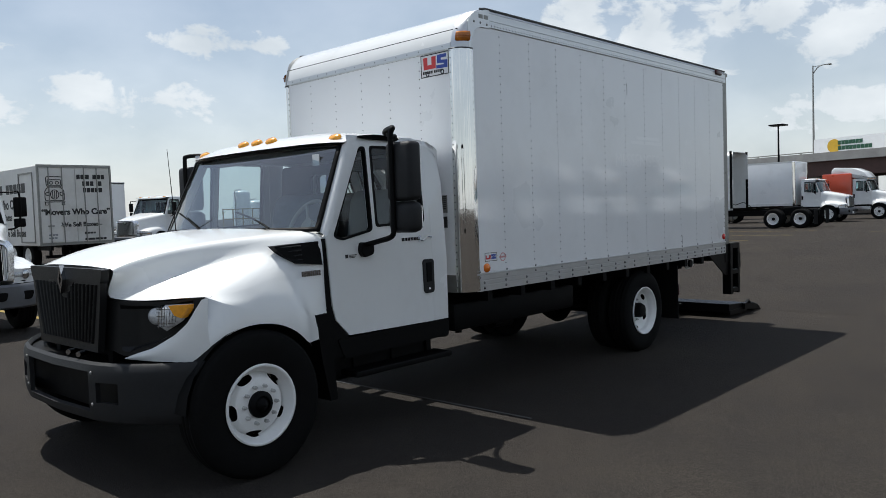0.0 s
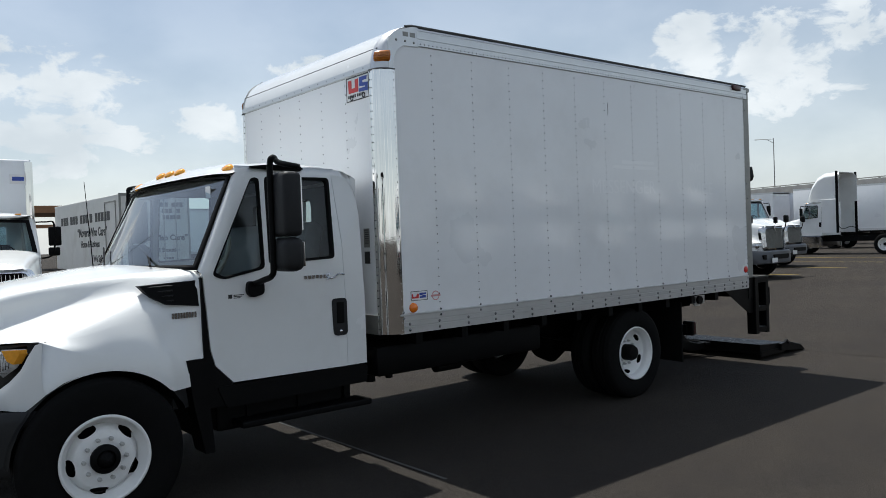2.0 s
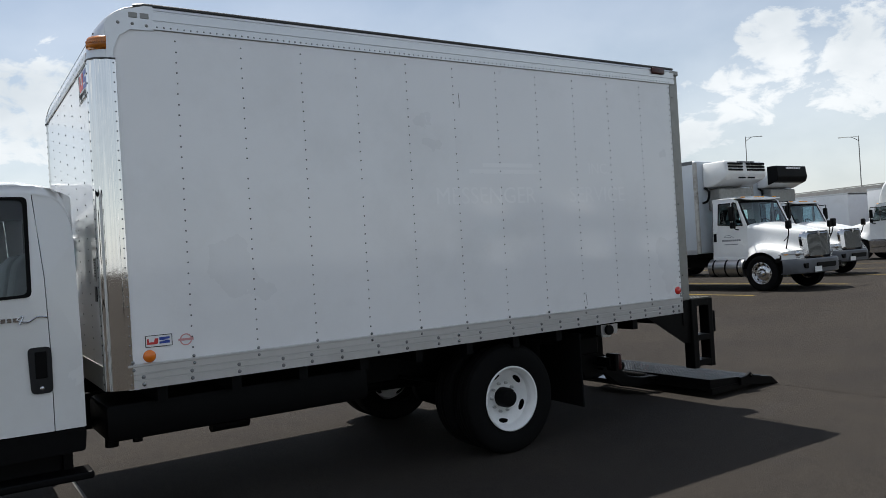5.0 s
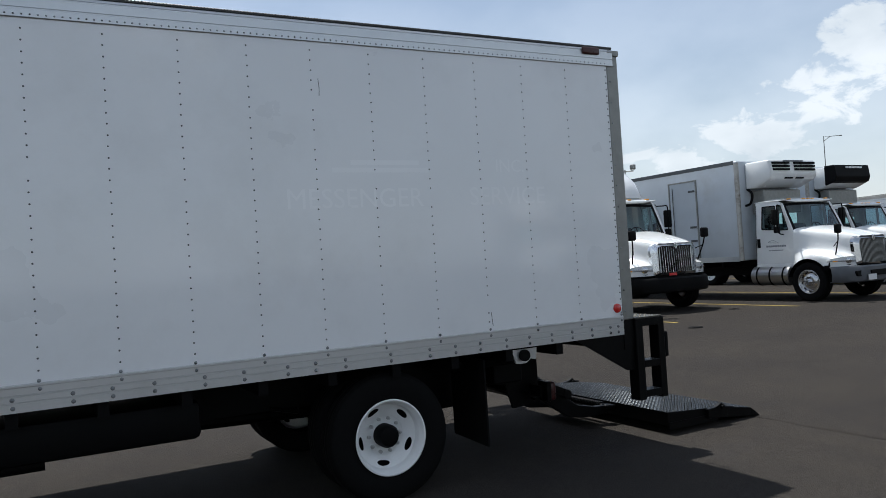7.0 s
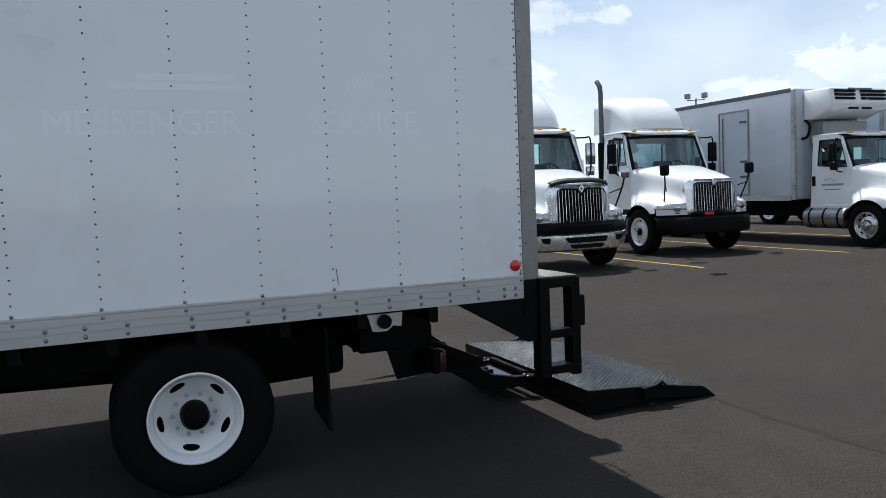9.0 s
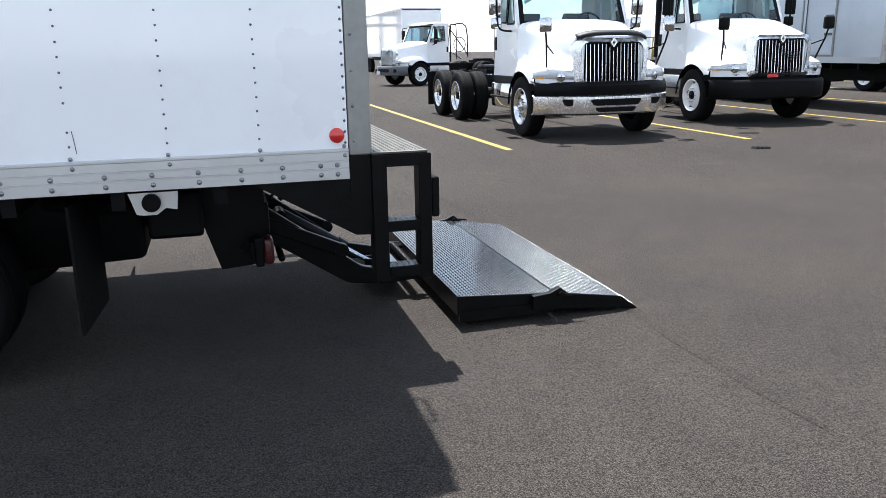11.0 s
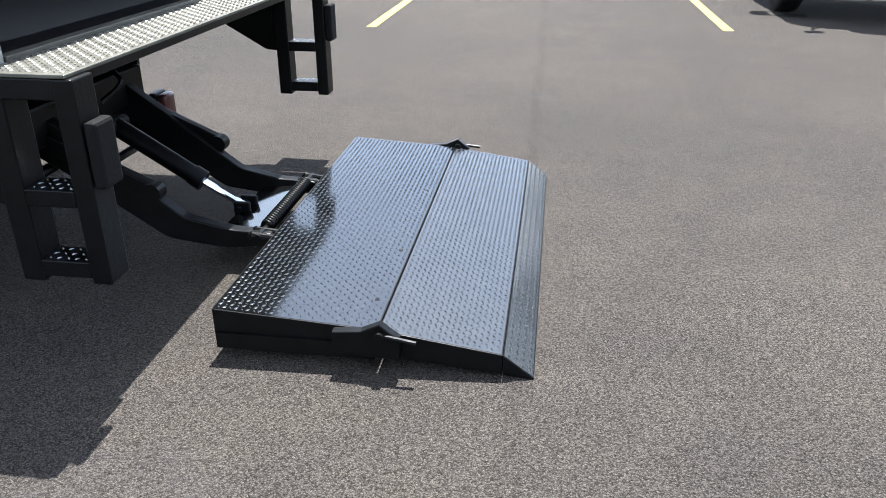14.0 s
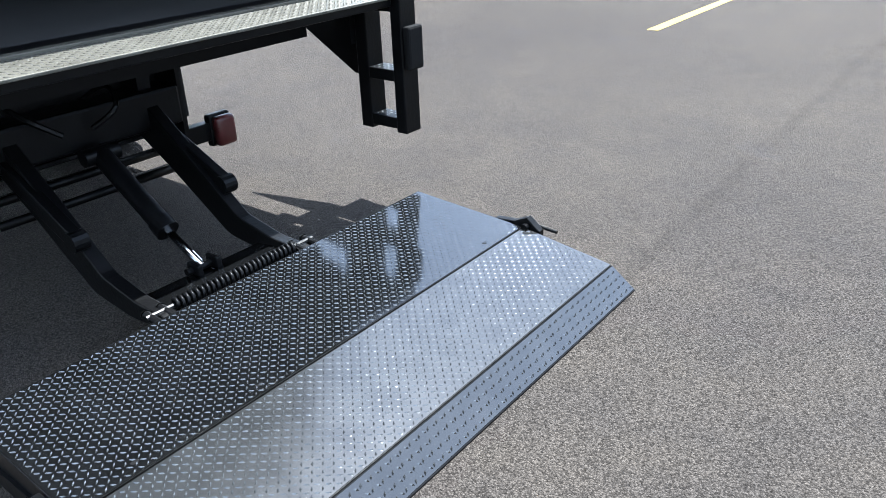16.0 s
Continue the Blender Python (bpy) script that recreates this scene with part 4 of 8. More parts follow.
bm = B()
grid(bm, [[ws_point(s / 10 * 0.97, 0.035 + 0.945 * t / 6) for s in range(-10, 11)] for t in range(7)])
ws = part("windscreen", orient(bm, (-1, 0, 0.5)), GLASS, truck, "curved laminated windscreen", smooth=True)
ws.visible_shadow = False
bm = B()
n = 20
outer = [ws_point(-1 + 2 * i / n, 0.0, 0.004) for i in range(n + 1)] + [ws_point(1, i / 8, 0.004) for i in range(1, 8)] + [ws_point(1 - 2 * i / n, 1.0, 0.004) for i in range(n + 1)] + [ws_point(-1, 1 - i / 8, 0.004) for i in range(1, 8)]
inner = [ws_point(0.965 * (-1 + 2 * i / n), 0.045, 0.006) for i in range(n + 1)] + [ws_point(0.965, 0.045 + 0.925 * i / 8, 0.006) for i in range(1, 8)] + [ws_point(0.965 * (1 - 2 * i / n), 0.97, 0.006) for i in range(n + 1)] + [ws_point(-0.965, 0.045 + 0.925 * (1 - i / 8), 0.006) for i in range(1, 8)]
o, i_ = [bm.verts.new(p) for p in outer], [bm.verts.new(p) for p in inner]
for k in range(len(o)):
    j = (k + 1) % len(o)
    bm.faces.new((o[k], o[j], i_[j], i_[k]))
bmesh.ops.recalc_face_normals(bm, faces=bm.faces[:])
bmesh.ops.solidify(bm, geom=bm.faces[:], thickness=0.008)
part("windscreen_surround", bm, BLACK, truck, "black windscreen surround", smooth=True)
# A-pillars join screen and doors
for sgn in (-1, 1):
    bm = B()
    rr = []
    for t in [i / 6 for i in range(7)]:
        p = ws_point(sgn * 0.995, t)
        z = p[2]
        q = (2.50 + (2.80 - 2.50) * t, YC + sgn * (cab_y(z) + 0.003), 1.43 + t * 0.68)
        m = ((p[0] + q[0]) / 2 - 0.006, (p[1] + q[1]) / 2 + sgn * 0.018, (p[2] + q[2]) / 2)
        e = (q[0] + 0.05, q[1] - sgn * 0.001, q[2] + 0.01)
        rr.append([p, m, q, e])
    grid(bm, rr)
    bmesh.ops.recalc_face_normals(bm, faces=bm.faces[:])
    part("windscreen_pillar", bm, PAINT, truck, smooth=True)

# roof
bm = B()
rr = []
prof = [(2.64, -0.012), (2.68, 0.03), (2.74, 0.06), (2.90, 0.092), (3.2, 0.11), (3.45, 0.10), (3.56, 0.075), (3.63, 0.03), (3.665, -0.04), (3.68, -0.10)]
for x, h in prof:
    row = []
    for s in [i / 12 for i in range(-12, 13)]:
        a = abs(s)
        d = s * 1.075
        fx = 0.085 * a ** 2.2 * max(0.0, min(1.0, (3.0 - x) / 0.3))
        z = 2.10 + h * (1 - a ** 4 * 0.75) - 0.02 * a ** 6
        row.append((x + fx, YC + d, z))
    rr.append(row)
grid(bm, rr)
bmesh.ops.recalc_face_normals(bm, faces=bm.faces[:])
part("cab_roof", bm, PAINT, truck, "white rounded cab roof", smooth=True)
for sgn in (-1, 1):
    bm = B()
    grid(bm, [[(x, YC + sgn * 1.075, 2.10 + h * 0.25 - 0.02), (x, YC + sgn * (cab_y(2.12) + 0.004), min(2.115 + min(h, 0.02), zb + 0.05)), (x, YC + sgn * (cab_y(zb) + 0.004), zb)] for x, h, zb in [(2.76, 0.045, 2.08), (2.95, 0.095, 2.08), (3.2, 0.11, 2.08), (3.5, 0.09, 2.075), (3.58, 0.065, 2.06), (3.62, 0.035, 2.03), (3.65, -0.01, 1.98), (3.672, -0.06, 1.90), (3.682, -0.10, 1.80)]])
    bmesh.ops.recalc_face_normals(bm, faces=bm.faces[:])
    part("drip_rail", bm, PAINT, truck, smooth=True)
# roof marker lamps
for d in (-0.93, -0.20, 0.0, 0.20, 0.93):
    x = 2.72 + 0.085 * (abs(d) / 1.075) ** 2.2
    z = 2.10 + 0.055 * (1 - (abs(d) / 1.075) ** 4 * 0.75) - 0.02 * (abs(d) / 1.075) ** 6
    bm = B()
    lathe(bm, [(0.062, -0.01), (0.06, 0.006), (0.045, 0.016), (0.0, 0.02)], (0, 0, 0), (0, 0, 1), 16)
    bmesh.ops.scale(bm, vec=(0.62, 1.05, 1), verts=bm.verts[:])
    bmesh.ops.transform(bm, matrix=pose(x - 0.01, YC + d, z, 0, -35, 0), verts=bm.verts[:])
    part("marker_lamp", bm, LENS, truck, "amber roof marker lamp", smooth=True)
# cab back wall with rear window
bm = B()
ring(rounded([(YC - 1.08, 0.74), (YC + 1.08, 0.74), (YC + 1.08, 1.45), (YC + 1.0, 2.03), (YC - 1.0, 2.03), (YC - 1.08, 1.45)], 0.06, 3), rounded([(YC - 0.55, 1.50), (YC + 0.55, 1.50), (YC + 0.55, 1.70), (YC + 0.55, 1.96), (YC - 0.55, 1.96), (YC - 0.55, 1.70)], 0.06, 3), bm, "x", 3.64, 3.685)
part("cab_back", bm, PAINT, truck, "white cab back wall with a window")
bm = B()
bm.faces.new([bm.verts.new((3.66, y, z)) for y, z in rounded([(YC - 0.55, 1.50), (YC + 0.55, 1.50), (YC + 0.55, 1.98), (YC - 0.55, 1.98)], 0.06, 3)])
part("rear_window", orient(bm, (1, 0, 0)), GLASS, truck, "cab rear window").visible_shadow = False
bm = box(B(), 2.3, 3.64, YC - 1.07, YC + 1.07, 0.62, 0.76)
part("cab_floor", bm, TRIM, truck)
bm = B()
prism(bm, rounded([(2.50, 0.80), (2.50, 1.40), (2.57, 1.44), (2.66, 1.44), (2.70, 1.25), (2.60, 1.1), (2.55, 0.80)], 0.05, 3), "y", YC - 1.03, YC + 1.03)
part("dashboard", bm, TRIM, truck, "grey dashboard", auto=40)
part("cowl_panel", grid(B(), [[ws_point(s / 8, 0.0, -0.01) for s in range(-8, 9)], [(2.50 - 0.22 * (1 - abs(s / 8) ** 2) - 0.0, YC + s / 8 * 1.05, 1.445) for s in range(-8, 9)]]), BLACK, truck, "black cowl panel")
bm = B()
ring(rounded([(YC - 1.05, 0.76), (YC + 1.05, 0.76), (YC + 1.04, 1.45), (YC + 0.98, 2.03), (YC - 0.98, 2.03), (YC - 1.04, 1.45)], 0.05, 3), rounded([(YC - 0.53, 1.52), (YC + 0.53, 1.52), (YC + 0.53, 1.70), (YC + 0.53, 1.94), (YC - 0.53, 1.94), (YC - 0.53, 1.70)], 0.05, 3), bm, "x", 3.605, 3.632)
part("back_lining", bm, TRIM, truck, "dark grey lining of the cab back")
part("roof_lining", box(B(), 2.90, 3.60, YC - 0.99, YC + 0.99, 2.052, 2.062), TRIM, truck, "dark grey headlining")
# steering wheel
bm = B()
cpt = Vector((2.83, YC - 0.46, 1.50))
st_m = Matrix.Translation(cpt) @ pose(0, 0, 0, 0, -62 + 90 - 90, 0)
tube(bm, [st_m @ Vector((0.21 * math.cos(2 * math.pi * i / 28), 0.21 * math.sin(2 * math.pi * i / 28), 0)) for i in range(28)], 0.016, 8, True)
for a in (30, 150, 270):
    tube(bm, [st_m @ Vector((0, 0, -0.02)), st_m @ Vector((0.2 * math.cos(radians(a)), 0.2 * math.sin(radians(a)), 0))], 0.014, 6)
cyl(bm, st_m @ Vector((0, 0, 0.01)), st_m @ Vector((0, 0, -0.05)), 0.06, 14)
tube(bm, [st_m @ Vector((0, 0, -0.04)), (2.62, YC - 0.52, 1.22)], 0.025, 8)
part("steering_wheel", bm, BEIGE, truck, "pale beige steering wheel")
# seats
for d, wd in ((-0.52, 0.25), (0.45, 0.42)):
    bm = B()
    box(bm, 2.92, 3.42, YC + d - wd, YC + d + wd, 0.98, 1.14, 0.04, 3)
    bb = B()
    seat = part("seat_cushion", bm, SEAT, truck, "grey vinyl seat cushion", smooth=True)
    prism(bb, rounded([(3.32, 1.12), (3.46, 1.12), (3.58, 1.72), (3.50, 1.78), (3.42, 1.70)], 0.04, 3), "y", YC + d - wd, YC + d + wd, 0.02)
    part("seat_back", bb, SEAT, truck, "grey vinyl seat back", auto=50)
part("seat_base", box(B(), 2.98, 3.4, YC - 0.8, YC + 0.85, 0.76, 0.98), TRIM, truck)
# sun visor, header and small papers behind the screen
part("header_trim", box(B(), 2.78, 2.95, YC - 1.0, YC + 1.0, 2.02, 2.07, 0.01), TRIM, truck)
bm = B()
box(bm, 2.675, 2.679, YC - 0.86, YC - 0.78, 1.93, 2.01)
part("screen_sticker", bm, WHITEINK, truck, "small white sticker inside the windscreen")
bm = B()
prism(bm, [(2.47, YC - 0.25), (2.60, YC - 0.30), (2.62, YC - 0.12), (2.49, YC - 0.08)], "z", 1.478, 1.48)
part("dash_paper", bm, BLUEINK, truck, "blue and white leaflet on the dashboard")
bm = B()
tube(bm, curve_pts([(2.30, YC - 0.75, 1.50), (2.38, YC - 0.45, 1.56), (2.44, YC - 0.1, 1.62)], 5), 0.007, 6)
tube(bm, curve_pts([(2.26, YC + 0.15, 1.50), (2.34, YC + 0.45, 1.57), (2.42, YC + 0.75, 1.63)], 5), 0.007, 6)
part("wiper", bm, BLACK, truck, "black wiper arm and blade")

# mirrors on tubular arms
for sgn in (-1, 1):
    y0 = YC + sgn * 1.14
    y1 = YC + sgn * (1.48 if sgn < 0 else 1.36)
    bm = B()
    tube(bm, curve_pts([(3.22, YC + sgn * 1.09, 2.135), (3.02, YC + sgn * 1.20, 2.145), (2.84, y1 - sgn * 0.01, 2.145), (2.81, y1, 2.08), (2.81, y1, 1.75), (2.81, y1, 1.50), (2.81, y1 - sgn * 0.02, 1.42), (2.815, y1 - sgn * 0.16, 1.385), (2.83, y0, 1.355)], 5), 0.019, 10)
    mi = part("mirror_arm", bm, BLACK, truck, "black tubular mirror arm", smooth=True)
    bm = B()
    prism(bm, rounded([(2.86, 2.128), (3.00, 2.142), (3.22, 2.138), (3.255, 2.118), (3.22, 2.10), (2.98, 2.108), (2.86, 2.118)], 0.008, 3), "y", YC + sgn * 1.06, YC + sgn * 1.10, 0.004)
    part("upper_mount", bm, BLACK, mi)
    bm = B()
    prism(bm, rounded([(2.78, 1.38), (2.89, 1.37), (2.89, 1.29), (2.80, 1.27), (2.77, 1.31)], 0.025, 3), "y", YC + sgn * 1.13, YC + sgn * 1.19, 0.008)
    part("lower_mount", bm, BLACK, mi)
    bm = B()
    ym = YC + sgn * (1.52 if sgn < 0 else 1.40)
    box(bm, 2.82, 2.945, ym - 0.12, ym + 0.12, 1.655, 2.05, 0.035, 3)
    mh = part("mirror_head", bm, PLASTIC, mi, "tall black mirror housing", smooth=True)
    part("mirror_glass", box(B(), 2.943, 2.951, ym - 0.095, ym + 0.095, 1.69, 2.02), CHROME, mh, "mirror glass")
    bm = B()
    box(bm, 2.82, 2.955, ym - 0.12, ym + 0.12, 1.44, 1.65, 0.05, 3)
    ch = part("convex_mirror", bm, PLASTIC, mi, "black convex mirror housing", smooth=True)
    part("mirror_glass", box(B(), 2.952, 2.960, ym - 0.09, ym + 0.09, 1.47, 1.62), CHROME, ch, "mirror glass")

# ---- chassis ----
for sgn in (-1, 1):
    bm = box(B(), 1.3, 8.34, YC + sgn * 0.43 - 0.035, YC + sgn * 0.43 + 0.035, 0.60, 0.83)
    part("frame_rail", bm, BLACK, truck, "black chassis rail")
for x in (4.1, 4.55, 5.0, 5.45, 5.9, 6.35, 6.8, 7.25, 7.7, 8.15, 8.6):
    part("cross_sill", box(B(), x - 0.03, x + 0.03, YN + 0.03, YF - 0.03, 0.83, ZB + 0.03), BLACK, truck)
bm = B()
cyl(bm, (HUB_R, YC - 1.0, HUB_Z), (HUB_R, YC + 1.0, HUB_Z), 0.07, 14)
lathe(bm, [(0.0, -0.2), (0.14, -0.16), (0.21, 0), (0.14, 0.16), (0.0, 0.2)], (HUB_R, YC, HUB_Z), (1, 0, 0), 18)
part("rear_axle", bm, BLACK, truck, "black rear axle", smooth=True)
bm = cyl(B(), (HUB_F, YC - 0.95, HUB_Z - 0.05), (HUB_F, YC + 0.95, HUB_Z - 0.05), 0.05, 12)
part("front_axle", bm, BLACK, truck)
bm = B()
tube(bm, [(2.2, YC + 0.1, 0.62), (3.0, YC + 0.1, 0.58), (6.6, YC, 0.48)], 0.05, 10)
part("drive_shaft", bm, BLACK, truck)
part("gearbox", box(B(), 1.5, 2.9, YC - 0.3, YC + 0.3, 0.45, 1.0, 0.05), BLACK, truck)
bm = B()
box(bm, 3.80, 5.55, YC - 1.10, YC - 0.50, 0.60, 0.83, 0.04)
part("side_tank", bm, BLACK, truck, "black tank and tool box between the wheels", auto=40)
bm = B()
box(bm, 4.2, 5.4, YC + 0.5, YC + 1.0, 0.45, 0.80, 0.05)
part("battery_box", bm, BLACK, truck)
bm = B()
cyl(bm, (4.45, YC - 0.95, 0.585), (4.70, YC - 0.95, 0.585), 0.05, 14)
part("air_canister", bm, BLACK, truck)
part("drain_plug", cyl(B(), (4.0, YC - 0.95, 0.60), (4.0, YC - 0.95, 0.56), 0.03, 8), BLACK, truck)
part("drain_plug", cyl(B(), (3.86, YC - 0.9, 0.60), (3.86, YC - 0.9, 0.545), 0.04, 8), BLACK, truck)
for sgn in (-1, 1):
    bm = B()
    for k in range(5):
        q = 0.62 - 0.1 * k
        pts = [(HUB_R - q, YC + sgn * 0.5, 0.62 - 0.016 * k), (HUB_R, YC + sgn * 0.5, 0.50 - 0.014 * k), (HUB_R + q, YC + sgn * 0.5, 0.62 - 0.016 * k)]
        tube(bm, curve_pts(pts, 5), 0.016, 6)
    part("leaf_spring", bm, BLACK, truck, "black rear leaf spring")
# mud flaps and wheel hood shadow boards
for sgn in (-1, 1):
    y = YC + sgn * 0.94
    xa, xb = (7.475, 7.515) if sgn < 0 else (7.515, 7.475)
    bm = prism(B(), [(xa, y - 0.30), (xa + 0.014, y - 0.30), (xb + 0.014, y + 0.30), (xb, y + 0.30)], "z", 0.25, 0.86)
    part("mud_flap", bm, RUBBER, truck, "black rubber mud flap")
bm = prism(B(), rounded([(6.95, 0.86), (7.74, 0.86), (7.74, 0.45), (6.95, 0.42)], 0.05, 4), "y", YC - 0.60, YC + 0.55, 0.02)
part("under_tank", bm, BLACK, truck, "black tank ahead of the rear crossmember", auto=40)
part("rear_crossmember", box(B(), 7.78, 8.05, YC - 0.85, YC + 0.6, 0.60, 0.84, 0.02), BLACK, truck)
bm = B()
prism(bm, [(7.74, 0.90), (7.96, 0.90), (7.95, 0.815), (7.90, 0.825), (7.86, 0.795), (7.80, 0.795), (7.77, 0.80)], "y", YN + 0.06, YN + 0.075)
fn = part("filler_plate", bm, ALU, truck, "bright folded filler plate under the body")
bm = cyl(B(), (7.84, YN + 0.075, 0.855), (7.84, YN + 0.03, 0.855), 0.042, 18)
part("filler_cap", bm, BLACK, fn, "black filler cap")
bm = B()
tube(bm, [(7.3, YN + 0.55, 0.8), (7.55, YN + 0.4, 0.78), (7.8, YN + 0.15, 0.83)], 0.035, 10)
part("filler_hose", bm, RUBBER, truck)

wheel(truck, (HUB_F - 0.01, 3.985, 0.45), -1, r=0.45, rim_r=0.243, convex=True)
wheel(truck, (HUB_F - 0.02, 2 * YC - 3.985, 0.45), 1, r=0.45, rim_r=0.243, convex=True)
wheel(truck, (HUB_R, 4.058, 0.430), -1, r=0.432, rim_r=0.25, convex=False)
wheel(truck, (HUB_R, 4.058 + 0.27, HUB_Z), -1, convex=False, detail=False)
wheel(truck, (HUB_R, 2 * YC - 4.058, HUB_Z), 1, convex=False)
wheel(truck, (HUB_R, 2 * YC - 4.328, HUB_Z), 1, convex=False, detail=False)

# ---- box body ----
ZS = 1.055                  # seam between panel and lower rail
ZR = 3.035                  # seam between panel and top rail
RF = 0.105                   # corner radius
ZPT = 2.84                  # top of the polished corner posts
body = thing("truck_body", (6.3, YC, 0), "white riveted van body with polished front corners, open at the rear", "truck body")
for sgn, y in ((-1, YN), (1, YF)):
    inn = y - sgn * 0.03
    bm = B()
    box(bm, XF + RF, XR, min(y, inn), max(y, inn), ZS, ZR)
    sp = part("side_panel", bm, PANEL, body, "white riveted side panel")
    # lower rail with grooves
    bm = B()
    o = [(y, ZB), (y + sgn * 0.008, ZB), (y + sgn * 0.008, 0.965), (y + sgn * 0.004, 0.968), (y + sgn * 0.004, 0.973), (y + sgn * 0.008, 0.976), (y + sgn * 0.008, 1.003), (y + sgn * 0.004, 1.006), (y + sgn * 0.004, 1.011), (y + sgn * 0.008, 1.014), (y + sgn * 0.008, 1.05), (y + sgn * 0.011, 1.053), (y + sgn * 0.011, 1.063), (y, 1.068), (y - sgn * 0.03, 1.05), (y - sgn * 0.03, ZB)]
    prism(bm, o, "x", XF + RF + 0.002, XR)
    rail = part("lower_rail", bm, ALU, body, "grooved aluminium bottom rail")
    bm = B()
    o = [(y - sgn * 0.03, ZR), (y + sgn * 0.006, ZR), (y + sgn * 0.010, ZR + 0.004), (y + sgn * 0.010, ZR + 0.045), (y + sgn * 0.005, ZR + 0.048), (y + sgn * 0.005, ZR + 0.055), (y + sgn * 0.010, ZR + 0.058), (y + sgn * 0.010, ZR + 0.105), (y + sgn * 0.005, ZR + 0.108), (y + sgn * 0.005, ZR + 0.115), (y + sgn * 0.009, ZR + 0.118), (y + sgn * 0.004, ZR + 0.132), (y - sgn * 0.012, ZR + 0.145), (y - sgn * 0.03, ZR + 0.147)]
    prism(bm, o, "x", XF + 0.35, XR + 0.06)
    part("top_rail", bm, ALU, body, "grooved aluminium top rail")
    bm = B()
    tube(bm, [(XF + 0.25, y - sgn * 0.006, ZT - 0.014), (XF + 0.31, y - sgn * 0.001, ZT - 0.004), (XR + 0.06, y - sgn * 0.001, ZT - 0.004)], 0.010, 6)
    for k in range(236):
        x = XF + 0.34 + k * (XR - XF - 0.32) / 236
        dome(bm, (x, y + sgn * 0.006, ZT - 0.001), (0, sgn, 0.6), 0.006, 0.006, 5)
    part("roof_edge", bm, DARKSTEEL, body, "dark roof edge with close-set rivets")
    # rivets
    bm = B()
    cols = [8.75 - 0.406 * k for k in range(1, 12)]
    for x in cols:
        nr = 30
        for k in range(nr):
            z = ZS + 0.075 + (ZR - ZS - 0.13) * k / (nr - 1)
            if random.random() > 0.02:
                dome(bm, (x + random.uniform(-0.0015, 0.0015), y, z + random.uniform(-0.002, 0.002)), (0, sgn, 0), 0.0060, 0.0040, 6)
    for x in (XR - 0.012, XF + RF + 0.018):
        for k in range(38):
            dome(bm, (x, y, ZS + 0.04 + (ZR - ZS - (0.07 if x > 5 else 0.30)) * k / 37), (0, sgn, 0), 0.0070, 0.0045, 6)
    part("panel_rivets", bm, DARKSTEEL, sp, "rows of rivets")
    bm = B()
    for x in cols + [XF + RF + 0.03, XR - 0.02]:
        dome(bm, (x, y + sgn * 0.010, 1.078), (0, sgn, 0), 0.0105, 0.007, 8)
        dome(bm, (x + 0.003, y + sgn * 0.008, 1.034), (0, sgn, 0), 0.0105, 0.007, 8)
    xs = [3.99, 4.27, 4.56, 4.85, 5.05, 5.27, 5.55, 5.78, 6.05, 6.23, 6.43, 6.75, 7.04, 7.24, 7.44, 7.66, 7.86, 8.06, 8.25, 8.44, 8.62, 8.70]
    for x in xs:
        dome(bm, (x, y + sgn * 0.008, 0.989), (0, sgn, 0), 0.0125, 0.009, 8)
        dome(bm, (x + 0.001, y + sgn * 0.008, 0.945), (0, sgn, 0), 0.0125, 0.009, 8)
    for k in range(115):
        x = XF + 0.38 + k * (XR - XF - 0.36) / 115
        dome(bm, (x, y + sgn * 0.010, ZR + 0.018), (0, sgn, 0), 0.0062, 0.004, 6)
    part("rail_rivets", bm, STEEL, rail, "steel rail rivets")
    # polished quarter-round corner post with vertical flutes
    bm = B()
    rr = []
    cx, cy = XF + RF, y - sgn * RF
    for i in range(49):
        a = math.pi / 2 * i / 48
        rad = RF + 0.004 + 0.0036 * math.sin(a * 11)
        rr.append([(cx - rad * math.sin(a), cy + sgn * rad * math.cos(a), z) for z in (ZB + 0.005, 1.3, 1.7, 2.1, 2.5, ZPT)])
    rr = [[(cx + 0.03, y + sgn * 0.0045, q[2]) for q in rr[0]]] + rr + [[(XF - 0.0045, cy - sgn * 0.022, q[2]) for q in rr[-1]]]
    grid(bm, rr)
    bmesh.ops.recalc_face_normals(bm, faces=bm.faces[:])
    solid(bm, 0.004)
    post = part("corner_post", bm, POLISHED, body, "polished aluminium corner post", auto=60)
    bm = B()
    for k in range(34):
        z = ZB + 0.03 + (ZPT - ZB - 0.05) * k / 33
        dome(bm, (cx + 0.018, y + sgn * 0.005, z), (0, sgn, 0), 0.0075, 0.005, 6)
        dome(bm, (XF - 0.005, cy - sgn * 0.012, z + 0.01), (-1, 0, 0), 0.0075, 0.005, 6)
    part("post_rivets", bm, STEEL, post)
    bm = tube(B(), [(cx + 0.03, y + sgn * 0.008, ZPT + 0.004)] + [(cx - (RF + 0.009) * math.sin(math.pi / 2 * q / 8), cy + sgn * (RF + 0.009) * math.cos(math.pi / 2 * q / 8), ZPT + 0.004) for q in range(9)] + [(XF - 0.008, cy - sgn * 0.02, ZPT + 0.004)], 0.006, 6)
    part("post_band", bm, DARKSTEEL, post, "dark joint between post and cap", smooth=True)
    # cast corner cap with the amber lamp
    bm = B()
    rr = []
